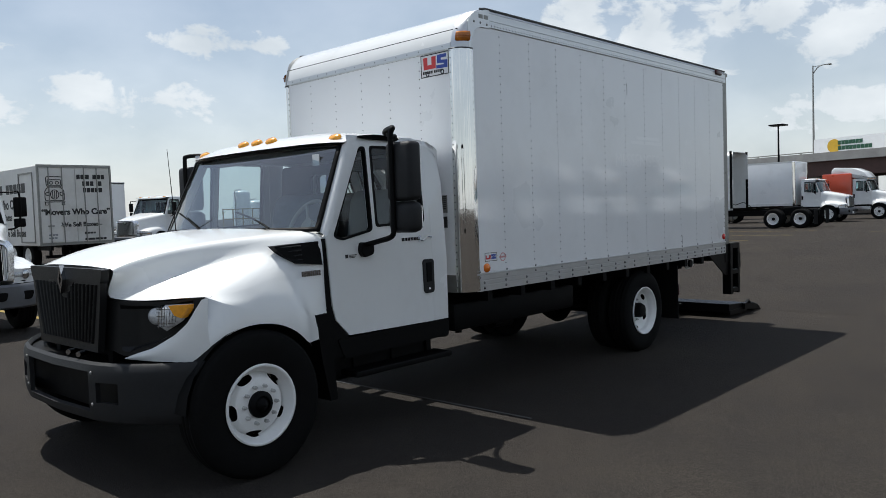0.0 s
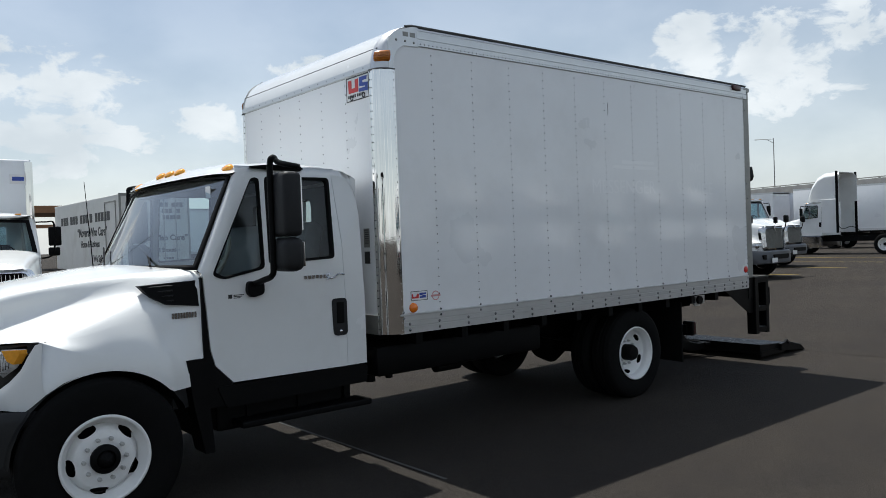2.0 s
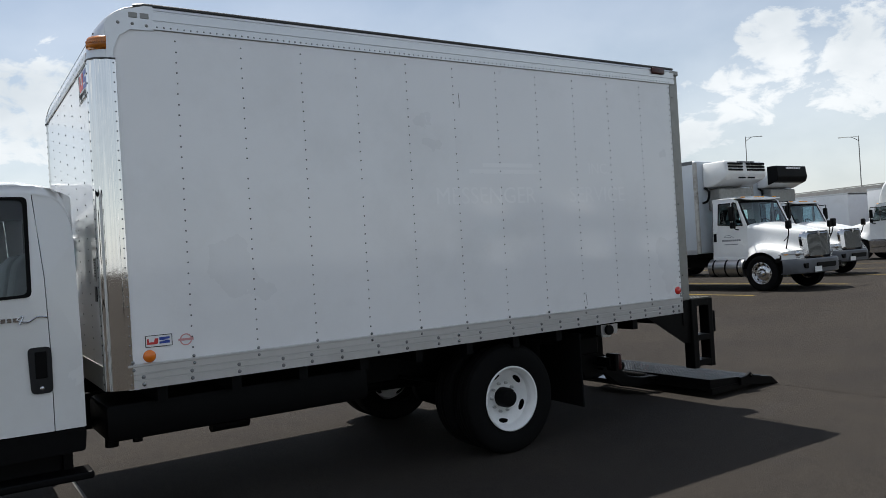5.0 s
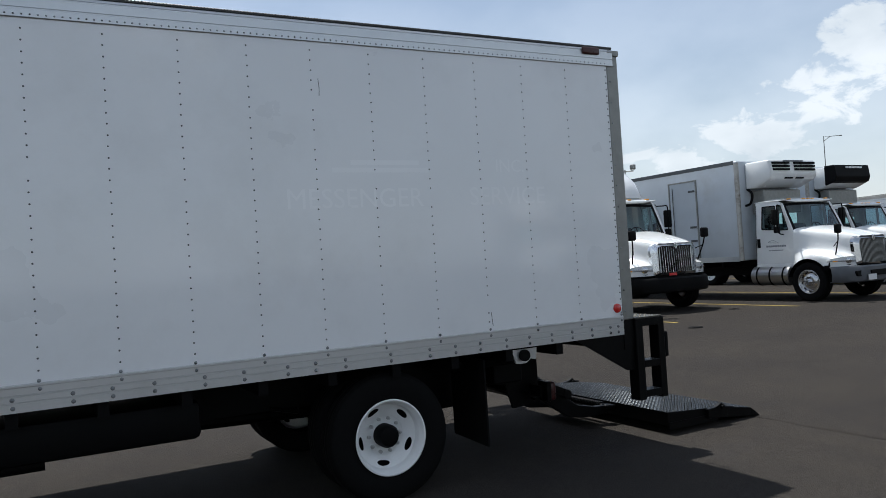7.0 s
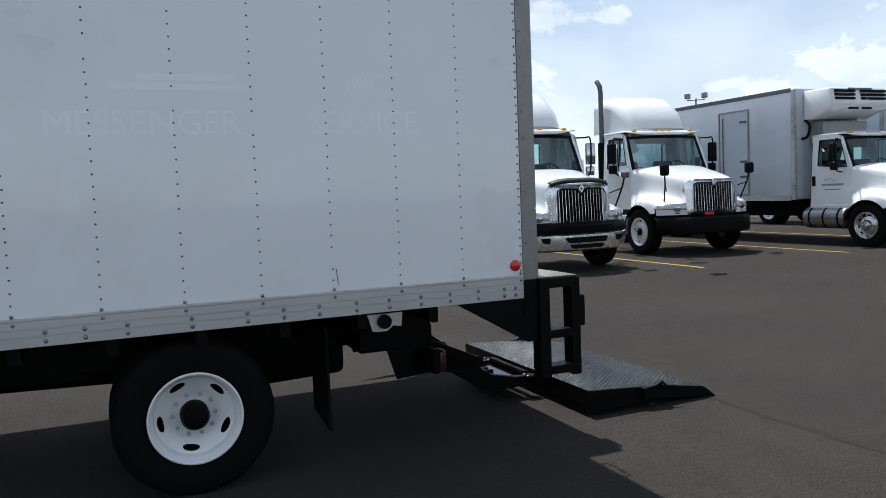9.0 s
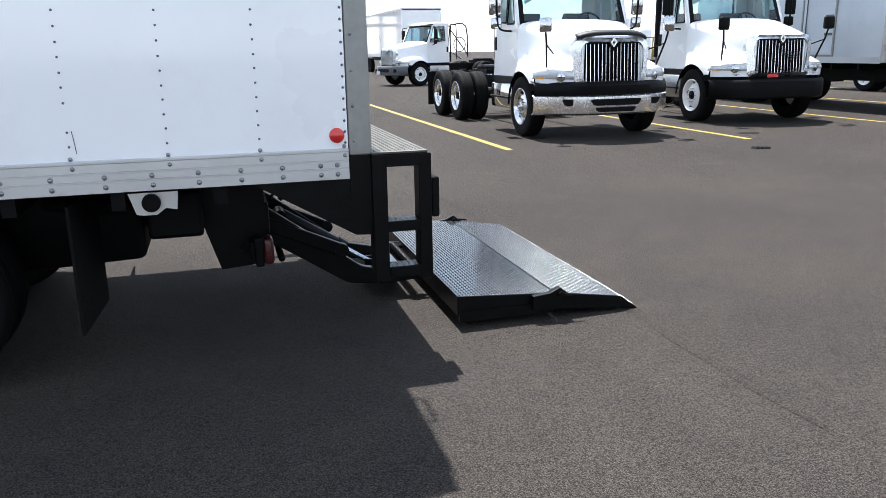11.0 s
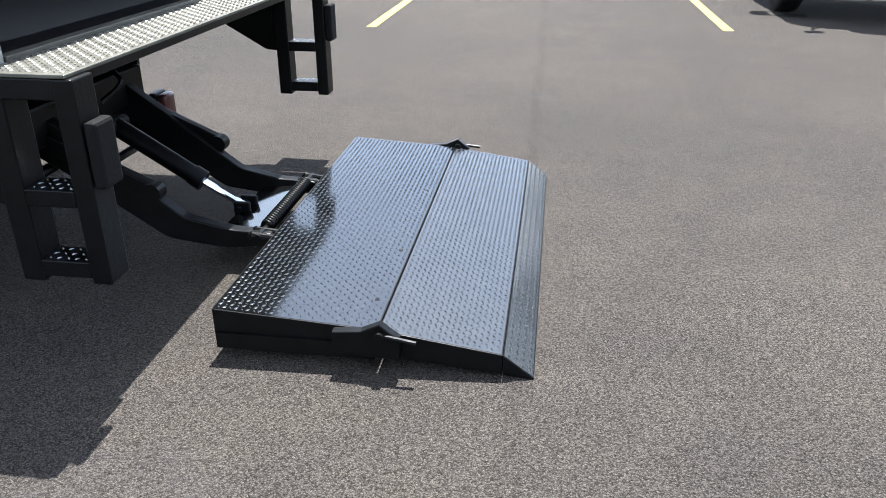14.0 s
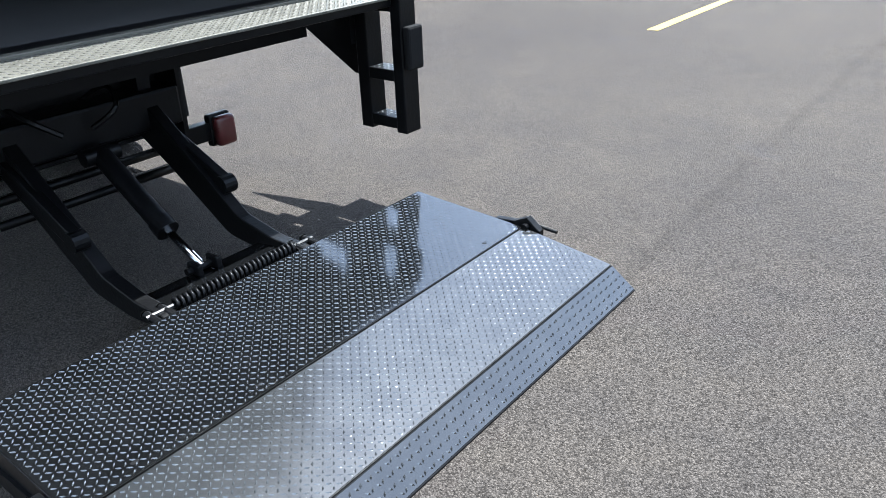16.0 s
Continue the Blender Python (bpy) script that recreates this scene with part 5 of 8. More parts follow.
    for j in range(9):
        t = j / 8
        zz = ZPT + (ZT - 0.012 - ZPT) * math.sin(t * math.pi / 2)
        ins = 0.30 * (1 - math.cos(t * math.pi / 2))
        row = []
        for i in range(13):
            a = math.pi / 2 * i / 12
            front = XF + ins - 0.008
            back = max(cx, front + 0.02)
            px = back - (back - front) * math.sin(a)
            py = cy + sgn * (RF + 0.008) * math.cos(a)
            if t > 0.7:
                py -= sgn * 0.02 * (t - 0.7) / 0.3
            row.append((px, py, zz))
        row = [(max(cx, XF + ins) + 0.02, row[0][1], zz)] + row
        rr.append(row)
    grid(bm, rr)
    bmesh.ops.recalc_face_normals(bm, faces=bm.faces[:])
    part("corner_cap", bm, GALV if sgn > 0 else ALU, body, "cast aluminium corner cap", smooth=True)
    bm = B()
    rr = []
    for i in range(9):
        a = math.pi / 2 * (0.10 + (0.62 if sgn < 0 else 0.30) * i / 8)
        col = []
        for z, o in ((2.895, 0.008), (2.90, 0.028), (2.925, 0.034), (2.955, 0.034), (2.97, 0.026), (2.972, 0.006)):
            ins = 0.30 * (1 - math.cos(math.asin(min(1, (z - ZPT) / (ZT - ZPT)))))
            col.append((cx - (RF + o) * math.sin(a) + ins * math.sin(a), cy + sgn * (RF + o) * math.cos(a), z))
        rr.append(col)
    grid(bm, rr)
    bmesh.ops.recalc_face_normals(bm, faces=bm.faces[:])
    lm = part("corner_lamp", bm, CORNERLENS, body, "amber corner marker lamp", smooth=True)
    bm = B()
    for i in range(10):
        a = math.pi / 2 * (0.13 + (0.56 if sgn < 0 else 0.24) * i / 9)
        ins = 0.30 * (1 - math.cos(math.asin((2.935 - ZPT) / (ZT - ZPT))))
        p = (cx - (RF + 0.037) * math.sin(a) + ins * math.sin(a), cy + sgn * (RF + 0.037) * math.cos(a), 2.935)
        dome(bm, p, (-math.sin(a), sgn * math.cos(a), 0), 0.008, 0.002, 6)
    part("lens_facets", bm, CORNERLENS, lm)
    # raised letters on the cap as plain bars
    bm = B()
    for k in range(2):
        box(bm, XF + 0.22 + 0.065 * k, XF + 0.27 + 0.065 * k, y + sgn * 0.008 - 0.004, y + sgn * 0.008 + 0.004, 3.095, 3.128, 0.003)
    for x, z in ((XF + 0.16, 3.06), (XF + 0.24, 3.06), (XF + 0.32, 3.055)):
        dome(bm, (x, y + sgn * 0.008, z), (0, sgn, 0), 0.011, 0.008, 8)
    part("cap_bolts", bm, GALV, body, "cap bolts and raised bars")
    # plate over the panel's front corner
    bm = B()
    nose = [(XF + max(RF - 0.02, 0.30 * (1 - math.cos(math.asin(q / 8))) + 0.012), ZPT + (ZT - 0.012 - ZPT) * q / 8) for q in range(8, -1, -1)]
    prism(bm, [(XF + RF + 0.005, ZPT), (XF + RF + 0.02, 2.90), (XF + RF + 0.06, 2.985), (XF + RF + 0.12, 3.025), (XF + 0.36, 3.03), (XF + 0.36, ZT - 0.012)] + nose, "y", y + sgn * 0.001, y + sgn * 0.009)
    part("corner_plate", bm, ALU, body, "aluminium corner plate")
    # rear post and lamps
    bm = box(B(), XR + 0.005, XR + 0.115, min(y, y - sgn * 0.13), max(y, y - sgn * 0.13), 1.03, 3.12, 0.008)
    rp = part("rear_post", bm, GALV, body, "galvanised rear door post")
    bm = B()
    for k in range(12):
        dome(bm, (XR + 0.03, y + sgn * 0.0005, 1.1 + 0.165 * k), (0, sgn, 0), 0.008, 0.005, 6)
    part("post_rivets", bm, STEEL, rp)
    part("post_cap", box(B(), XR + 0.01, XR + 0.128, min(y + sgn * 0.008, y - sgn * 0.13), max(y + sgn * 0.008, y - sgn * 0.13), 3.12, 3.165, 0.006), GALV, rp)
    bm = box(B(), XR - 0.24, XR - 0.08, min(y, y + sgn * 0.03), max(y, y + sgn * 0.03), 3.115, 3.17, 0.01)
    part("red_marker", bm, DARKRED, body, "dark red side marker lamp", smooth=True)
    bm = B()
    lathe(bm, [(0.036, 0.0), (0.036, 0.008), (0.03, 0.016), (0.0, 0.019)], (8.705, y, 1.13), (0, sgn, 0), 24)
    part("red_reflector", bm, REDLENS, body, "round red reflector", smooth=True)
    bm = B()
    lathe(bm, [(0.036, 0.0), (0.036, 0.008), (0.03, 0.018), (0.0, 0.021)], (4.03, y, 1.105), (0, sgn, 0), 24)
    part("amber_reflector", bm, ORANGELENS, body, "round amber reflector", smooth=True)

# front wall with rivets and rounded nose cap
bm = box(B(), XF, XF + 0.03, YN + RF, YF - RF, ZB + 0.02, ZPT)
fw = part("front_wall", bm, PANEL, body, "white riveted front wall")
bm = B()
for k in range(1, 6):
    y = YN + RF + (YF - YN - 2 * RF) * k / 6
    for j in range(26):
        dome(bm, (XF, y, ZB + 0.15 + (ZPT - ZB - 0.2) * j / 25), (-1, 0, 0), 0.006, 0.004, 6)
for k in range(16):
    dome(bm, (XF - 0.006, YN + 0.2 + (YF - YN - 0.4) * k / 15, ZPT + 0.03), (-1, 0, 0), 0.009, 0.006, 6)
part("panel_rivets", bm, DARKSTEEL, fw)
part("front_kick_plate", box(B(), XF - 0.006, XF - 0.001, YN + RF, YF - RF, ZB, 1.06), GALV, body, "galvanised kick plate")
bm = B()
rr = []
for j in range(12):
    t = j / 11
    zz = ZPT + (ZT - 0.012 - ZPT) * math.sin(t * math.pi / 2)
    ins = 0.30 * (1 - math.cos(t * math.pi / 2))
    rr.append([(XF + ins - 0.004, y, zz) for y in (YN + RF - 0.01, YC - 0.6, YC, YC + 0.6, YF - RF + 0.01)])
grid(bm, rr)
bmesh.ops.recalc_face_normals(bm, faces=bm.faces[:])
part("nose_cap", bm, PAINT, body, "white rounded nose cap", smooth=True)
part("nose_trim", box(B(), XF - 0.010, XF - 0.001, YN + RF, YF - RF, ZPT + 0.005, ZPT + 0.05, 0.002), ALU, body)
bm = B()
grid(bm, [[(x, y, ZT - (0.014 if abs(y - YC) < 1 else 0.024)) for x in (XF + 0.3, XR + 0.05)] for y in (YN + 0.02, YC - 0.9, YC + 0.9, YF - 0.02)])
solid(bm, 0.02)
part("roof", bm, ALU, body, "aluminium body roof")
# floor and lining are coloured as dark as the unlit inside looks
part("body_floor", box(B(), XF + 0.05, XR + 0.02, YN + 0.032, YF - 0.032, 0.955, 1.03), INSIDE, body, "worn timber body floor, near-black for the shade inside")
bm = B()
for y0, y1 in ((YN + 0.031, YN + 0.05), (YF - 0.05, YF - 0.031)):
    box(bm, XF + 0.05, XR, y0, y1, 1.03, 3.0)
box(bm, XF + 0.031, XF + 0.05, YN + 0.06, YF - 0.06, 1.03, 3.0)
part("body_lining", bm, INSIDE, body, "body lining, near-black for the shade inside")
part("rear_header", box(B(), XR + 0.01, XR + 0.15, YN + 0.131, YF - 0.131, 2.95, 3.165, 0.008), GALV, body, "galvanised rear header")
bm = B()
tube(bm, [(XR - 0.02, YF - 0.16, 1.05), (XR + 0.0, YF - 0.17, 2.0), (XR - 0.03, YF - 0.16, 2.9)], 0.006, 6)
part("door_rope", bm, BLACK, body, "black door pull rope")

# decals
DY, DZ = 4.30, 2.745        # middle of the decal on the front wall
dc = part("maker_decal", box(B(), XF - 0.004, XF - 0.001, DY - 0.165, DY + 0.165, DZ - 0.09, DZ + 0.09), WHITEINK, body, "white rectangular decal with red and blue shapes")


def decal_shape(name, pts, material):
    part(name, prism(B(), [(DY - u, DZ + v) for u, v in pts], "x", XF - 0.006, XF - 0.0045), material, dc)


decal_shape("red_shape", [(-0.135, 0.068), (-0.085, 0.068), (-0.085, 0.005), (-0.035, 0.005), (-0.035, 0.068), (0.015, 0.068), (0.012, -0.028), (-0.13, -0.028)], REDINK)
decal_shape("blue_shape", [(0.03, 0.072), (0.14, 0.072), (0.135, 0.045), (0.075, 0.045), (0.075, 0.028), (0.15, 0.022), (0.15, -0.038), (0.02, -0.034), (0.02, -0.008), (0.11, -0.01), (0.11, 0.0), (0.03, 0.006)], BLUEINK)
for k in range(9):
    u = -0.14 + k * 0.024 + (0.012 if k > 4 else 0.0)
    decal_shape("dark_bar", [(u, -0.042), (u + 0.017, -0.042), (u + 0.017, -0.064), (u, -0.064)], INK)
for u in (-0.085, 0.09):
    bm = B()
    ring([(DY - u + 0.022 * math.cos(q * math.pi / 8), DZ - 0.066 + 0.022 * math.sin(q * math.pi / 8)) for q in range(16)], [(DY - u + 0.012 * math.cos(q * math.pi / 8), DZ - 0.066 + 0.012 * math.sin(q * math.pi / 8)) for q in range(16)], bm, "x", XF - 0.0075, XF - 0.0062)
    part("wheel_mark", bm, INK, dc)
bm = B()
ring([(DY - 0.165, DZ - 0.09), (DY + 0.165, DZ - 0.09), (DY + 0.165, DZ + 0.09), (DY - 0.165, DZ + 0.09)], [(DY - 0.158, DZ - 0.083), (DY + 0.158, DZ - 0.083), (DY + 0.158, DZ + 0.083), (DY - 0.158, DZ + 0.083)], bm, "x", XF - 0.006, XF - 0.0045)
part("dark_border", bm, INK, dc)
bm = box(B(), 4.01, 4.165, YN - 0.003, YN - 0.0005, 1.155, 1.225)
dc = part("maker_decal", bm, WHITEINK, body, "small white decal with red and blue shapes")
part("red_shape", prism(B(), [(4.02, 1.205), (4.03, 1.205), (4.032, 1.185), (4.06, 1.185), (4.065, 1.205), (4.085, 1.205), (4.08, 1.172), (4.02, 1.172)], "y", YN - 0.0045, YN - 0.0032), REDINK, dc)
part("blue_shape", prism(B(), [(4.09, 1.21), (4.15, 1.21), (4.15, 1.197), (4.11, 1.195), (4.15, 1.188), (4.15, 1.172), (4.09, 1.172), (4.09, 1.184), (4.125, 1.186), (4.09, 1.195)], "y", YN - 0.0045, YN - 0.0032), BLUEINK, dc)
bm = B()
ring([(4.01, 1.155), (4.165, 1.155), (4.165, 1.225), (4.01, 1.225)], [(4.014, 1.159), (4.161, 1.159), (4.161, 1.221), (4.014, 1.221)], bm, "y", YN - 0.0045, YN - 0.0032)
part("dark_bars", bm, INK, dc)
bm = B()
lathe(bm, [(0.036, 0), (0.036, 0.002), (0.029, 0.002), (0.029, 0)], (4.245, YN - 0.0005, 1.18), (0, -1, 0), 28)
box(bm, 4.20, 4.29, YN - 0.003, YN - 0.001, 1.174, 1.188)
part("round_decal", bm, PINKINK, body, "round faded red safety decal")
bm = B()
box(bm, XF - 0.004, XF - 0.001, 4.21, 4.29, 1.56, 1.70)
lab = part("rating_plate", bm, GALV, body, "silver rating plate with dark print")
bm = B()
for k in range(7):
    box(bm, XF - 0.006, XF - 0.0045, 4.22, 4.28 - 0.006 * (k % 3), 1.685 - k * 0.016, 1.692 - k * 0.016)
box(bm, XF - 0.006, XF - 0.001, 4.215, 4.285, 1.44, 1.53)
part("print_bars", bm, INK, lab)
bm = tube(B(), curve_pts([(XR + 0.05, 4.74, 3.0), (XR + 0.175, 4.74, 3.0), (XR + 0.19, 4.72, 3.0), (XR + 0.19, 4.52, 3.0), (XR + 0.175, 4.50, 3.0), (XR + 0.05, 4.50, 3.0)], 4), 0.008, 8)
part("grab_handle", bm, STEEL, body, "bent wire handle at the top of the rear frame", smooth=True)
bm = cyl(B(), (2.30, 5.85, 1.36), (2.255, 5.858, 2.135), 0.005, 8, 0.0022)
cyl(bm, (2.302, 5.85, 1.33), (2.298, 5.85, 1.40), 0.014, 10)
part("antenna", bm, BLACK, truck, "thin black whip antenna")
# ghost of removed lettering; its faint sheen is put in as slightly lighter paint
letters("ghost_lettering", "MESSENGER", face_minus_y(6.10, YN - 0.0005, 1.965), 0.182, GHOST, body, "faint ghost of removed lettering", 0.0001, space=1.0)
letters("ghost_lettering", "SERVICE", face_minus_y(7.43, YN - 0.0005, 1.965), 0.182, GHOST, body, "faint ghost of removed lettering", 0.0001, space=1.0)
letters("ghost_lettering", "INC.", face_minus_y(7.66, YN - 0.0005, 2.20), 0.13, GHOST, body, "faint ghost of removed lettering", 0.0001)
for x, z, w in ((6.42, 2.195, 0.70), (6.55, 2.245, 0.50)):
    part("ghost_stripe", box(B(), x, x + w, YN - 0.0006, YN - 0.0003, z, z + 0.032), GHOST, body, "faint ghost of a removed stripe")
bm = B()
tube(bm, curve_pts([(6.36, YN - 0.0005, 2.80), (6.365, YN - 0.0005, 2.74), (6.362, YN - 0.0005, 2.69)], 4), 0.0022, 5)
part("scratch", bm, DARKSTEEL, body, "dark scratch in the paint")
bm = B()
tube(bm, curve_pts([(7.56, YN - 0.0005, 1.10), (7.555, YN - 0.0005, 1.16), (7.55, YN - 0.0005, 1.20)], 4), 0.002, 5)
part("scratch", bm, DARKSTEEL, body, "dark scratch in the paint")


def narrowed(y):
    """Body and cab are 2.38 m wide; the near side stays where it is."""
    return y if y < YN else YN + (y - YN) * 0.937 if y < YF else y - 0.063 * (YF - YN)


# the front wall stands a little askew
for ob in body.children_recursive:
    for v in ob.data.vertices:
        v.co.x += 0.045 * max(0.0, min(1.0, (XF + 0.45 - v.co.x) / 0.3)) * max(0.0, (v.co.y - YN) / (YF - YN))
for ob in list(truck.children_recursive) + list(body.children_recursive):
    for v in ob.data.vertices:
        v.co.y = narrowed(v.co.y)


# ---- lift gate ----
def tread(bm, x0, x1, y0, y1, zf, pitch=0.0205, lug=0.0115, wid=0.0038, h=0.0042):
    """Raised lugs of diamond plate, lying alternately across and along; zf(x) gives the sheet's height."""
    nx, ny = int((x1 - x0) / pitch), int((y1 - y0) / pitch)
    for i in range(nx):
        for j in range(ny):
            x, y = x0 + (i + 0.5) * (x1 - x0) / nx, y0 + (j + 0.5) * (y1 - y0) / ny
            a = math.pi / 4 if (i + j) % 2 else -math.pi / 4
            c, s = math.cos(a), math.sin(a)
            z = zf(x)
            b4 = [bm.verts.new((x + p * c - q * s, y + p * s + q * c, zf(x + p * c - q * s))) for p, q in ((-lug, 0), (0, -wid), (lug, 0), (0, wid))]
            t2 = [bm.verts.new((x + p * c, y + p * s, z + h)) for p in (-lug * 0.45, lug * 0.45)]
            for f in ((b4[0], b4[1], t2[0]), (b4[1], t2[1], t2[0]), (b4[1], b4[2], t2[1]), (b4[2], b4[3], t2[1]), (b4[3], t2[0], t2[1]), (b4[3], b4[0], t2[0])):
                bm.faces.new(f)
    return bm


gate = thing("lift_gate", (9.5, YC, 0), "black tread-plate lift gate lowered flat on the asphalt", "lift gate")
PN, PF = 4.213, 6.28


def plat_z(x):
    pts = ((9.36, 0.188), (9.95, 0.150), (10.375, 0.088), (10.484, 0.006))
    for (a, za), (b, zb) in zip(pts, pts[1:]):
        if x <= b:
            return za + (zb - za) * (x - a) / (b - a)
    return 0.006


def slab(x0, x1, lo0, lo1, name, label, sheet=PLATE):
    bm = B()
    prism(bm, [(x0, plat_z(x0)), (x1, plat_z(x1)), (x1, lo1), (x0, lo0)], "y", PN, PF, 0.003)
    ob = part(name, bm, GLOSSBLACK, gate, label)
    bm = B()
    grid(bm, [[(x, y, plat_z(x) + 0.0012) for x in (x0 + 0.004, x1 - 0.004)] for y in (PN + 0.004, PF - 0.004)])
    part("tread_sheet", orient(bm, (0, 0, 1)), sheet, ob, "dark mirror-like tread sheet")
    bm = B()
    tread(bm, x0 + 0.006, x1 - 0.006, PN + 0.012, PF - 0.012, plat_z)
    lugs = part("tread_lugs", bm, LUG, ob, "raised diamond tread")
    tagged(lugs, kind="stuff")
    return ob


main = slab(9.362, 9.948, 0.075, 0.055, "main_platform", "black diamond-plate platform")
flip = slab(9.953, 10.375, 0.055, 0.012, "flip_ramp", "black diamond-plate folding ramp", WORNPLATE)
tip = slab(10.377, 10.484, 0.012, 0.0, "ramp_tip", "worn diamond-plate ramp edge", WORNPLATE)
for y, s in ((PN, -1), (PF, 1)):
    bm = B()
    prism(bm, [(9.80, 0.075), (9.80, 0.155), (9.90, 0.165), (9.965, 0.195), (9.995, 0.170), (10.03, 0.145), (10.03, 0.06)], "y", y + s * 0.004, y + s * 0.04, 0.004)
    hinge = part("hinge_plate", bm, GLOSSBLACK, gate, "black ramp hinge plate")
    bm = B()
    cyl(bm, (9.965, y - s * 0.02, 0.155), (9.965, y + s * 0.06, 0.155), 0.016, 12)
    cyl(bm, (9.965, y + s * 0.04, 0.155), (10.09, y + s * 0.05, 0.14), 0.008, 8)
    part("hinge_pin", bm, GLOSSBLACK, hinge, "black hinge pin")
    bm = box(B(), 9.37, 9.94, y - 0.012, y + 0.012, 0.04, 0.10)
    part("platform_side", bm, GLOSSBLACK, gate)
for x, y in ((9.90, 4.42), (9.905, 4.85), (9.90, 5.55), (9.905, 6.05)):
    bm = cyl(B(), (x, y, plat_z(x) - 0.002), (x, y, plat_z(x) + 0.0015), 0.012, 12)
    part("plate_bolt", bm, BLACK, main, "countersunk bolt")

# lifting frame: two cranked arms, cylinder, spring
for y in (4.93, 5.58):
    bm = B()
    prism(bm, rounded([(8.20, 0.66), (8.36, 0.66), (8.62, 0.47), (8.95, 0.22), (9.16, 0.175), (9.34, 0.17), (9.35, 0.11), (9.10, 0.09), (8.86, 0.12), (8.50, 0.36), (8.18, 0.55)], 0.03, 3), "y", y - 0.03, y + 0.03, 0.006)
    part("lift_arm", bm, GLOSSBLACK, gate, "black cranked lifting arm")
for y in (4.90, 5.60):
    bm = B()
    prism(bm, [(8.24, 0.56), (8.81, 0.305), (8.84, 0.375), (8.28, 0.63)], "y", y - 0.025, y + 0.025, 0.006)
    cyl(bm, (8.83, y - 0.032, 0.338), (8.83, y + 0.032, 0.338), 0.042, 16)
    part("lift_link", bm, GLOSSBLACK, gate, "black parallel link with a round end")
for z, x in ((0.46, 8.22), (0.40, 8.34), (0.345, 8.46)):
    bm = tube(B(), [(x, 4.78, z), (x, 5.72, z)], 0.020, 10)
    part("cross_tube", bm, GLOSSBLACK, gate, "black cross tube", smooth=True)
bm = B()
prism(bm, [(9.06, 0.115), (9.24, 0.135), (9.24, 0.15), (9.06, 0.13)], "y", 4.96, 5.55)
part("arm_tie_plate", bm, PLATE, gate, "glossy black plate tying the arms")
bm = B()
cyl(bm, (8.50, 5.24, 0.515), (8.88, 5.24, 0.272), 0.044, 18)
cyl(bm, (8.845, 5.24, 0.295), (8.895, 5.24, 0.263), 0.051, 18)
cyl(bm, (8.49, 5.16, 0.52), (8.49, 5.32, 0.52), 0.038, 14)
ram = part("ram_cylinder", bm, GLOSSBLACK, gate, "black hydraulic ram", auto=40)
part("ram_rod", cyl(B(), (8.88, 5.24, 0.272), (9.07, 5.255, 0.148), 0.018, 14), CHROME, ram, "chrome ram rod")
bm = B()
for y in (5.215, 5.305):
    box(bm, 9.04, 9.12, y - 0.012, y + 0.012, 0.11, 0.18, 0.006)
cyl(bm, (9.07, 5.18, 0.148), (9.07, 5.34, 0.148), 0.016, 10)
part("ram_clevis", bm, GLOSSBLACK, ram)
bm = B()
pts = []
for k in range(26 * 8):
    a = 2 * math.pi * k / 8
    pts.append((9.285 + 0.026 * math.cos(a), 4.98 + 0.58 * k / (26 * 8), 0.165 + 0.026 * math.sin(a)))
tube(bm, pts, 0.0075, 6)
part("hinge_spring", bm, GLOSSBLACK, gate, "black coil hinge spring", smooth=True)
bm = B()
cyl(bm, (9.285, 4.86, 0.165), (9.285, 5.66, 0.165), 0.014, 10)
for y in (4.88, 4.94, 5.57, 5.64):
    cyl(bm, (9.255, y, 0.165), (9.37, y, 0.155), 0.017, 10)
    dome(bm, (9.25, y, 0.165), (-1, 0, 0.2), 0.02, 0.015, 8)
part("hinge_shaft", bm, GLOSSBLACK, gate, "black hinge shaft")
# main beam under the body
bm = B()
box(bm, 8.22, 8.40, YC - 0.58, YC + 0.46, 0.52, 0.70, 0.015)
part("torsion_beam", bm, GLOSSBLACK, gate, "black torsion beam under the body")
for y in (4.68, 5.75):
    bm = prism(B(), [(7.95, 0.90), (8.38, 0.90), (8.37, 0.36), (8.12, 0.34)], "y", y - 0.012, y + 0.012)
    part("mounting_plate", bm, GLOSSBLACK, gate, "black mounting plate")
bm = B()
box(bm, 8.02, 8.20, YC - 0.35, YC + 0.5, 0.55, 0.86, 0.01)
part("pump_box", bm, GLOSSBLACK, gate, "black pump box")
bm = B()
tube(bm, curve_pts([(8.2, 5.0, 0.7), (8.32, 4.95, 0.78), (8.45, 5.0, 0.72), (8.5, 5.1, 0.64)], 5), 0.012, 6)
tube(bm, curve_pts([(8.2, 5.3, 0.66), (8.35, 5.4, 0.76), (8.5, 5.35, 0.7), (8.44, 5.26, 0.62)], 5), 0.012, 6)
tube(bm, [(8.24, 4.6, 0.46), (8.24, 5.7, 0.46)], 0.012, 6)
tube(bm, [(8.30, 4.6, 0.40), (8.36, 5.7, 0.42)], 0.010, 6)
tagged(part("hoses", bm, GLOSSBLACK, gate, "black pipes and hoses"), kind="stuff")
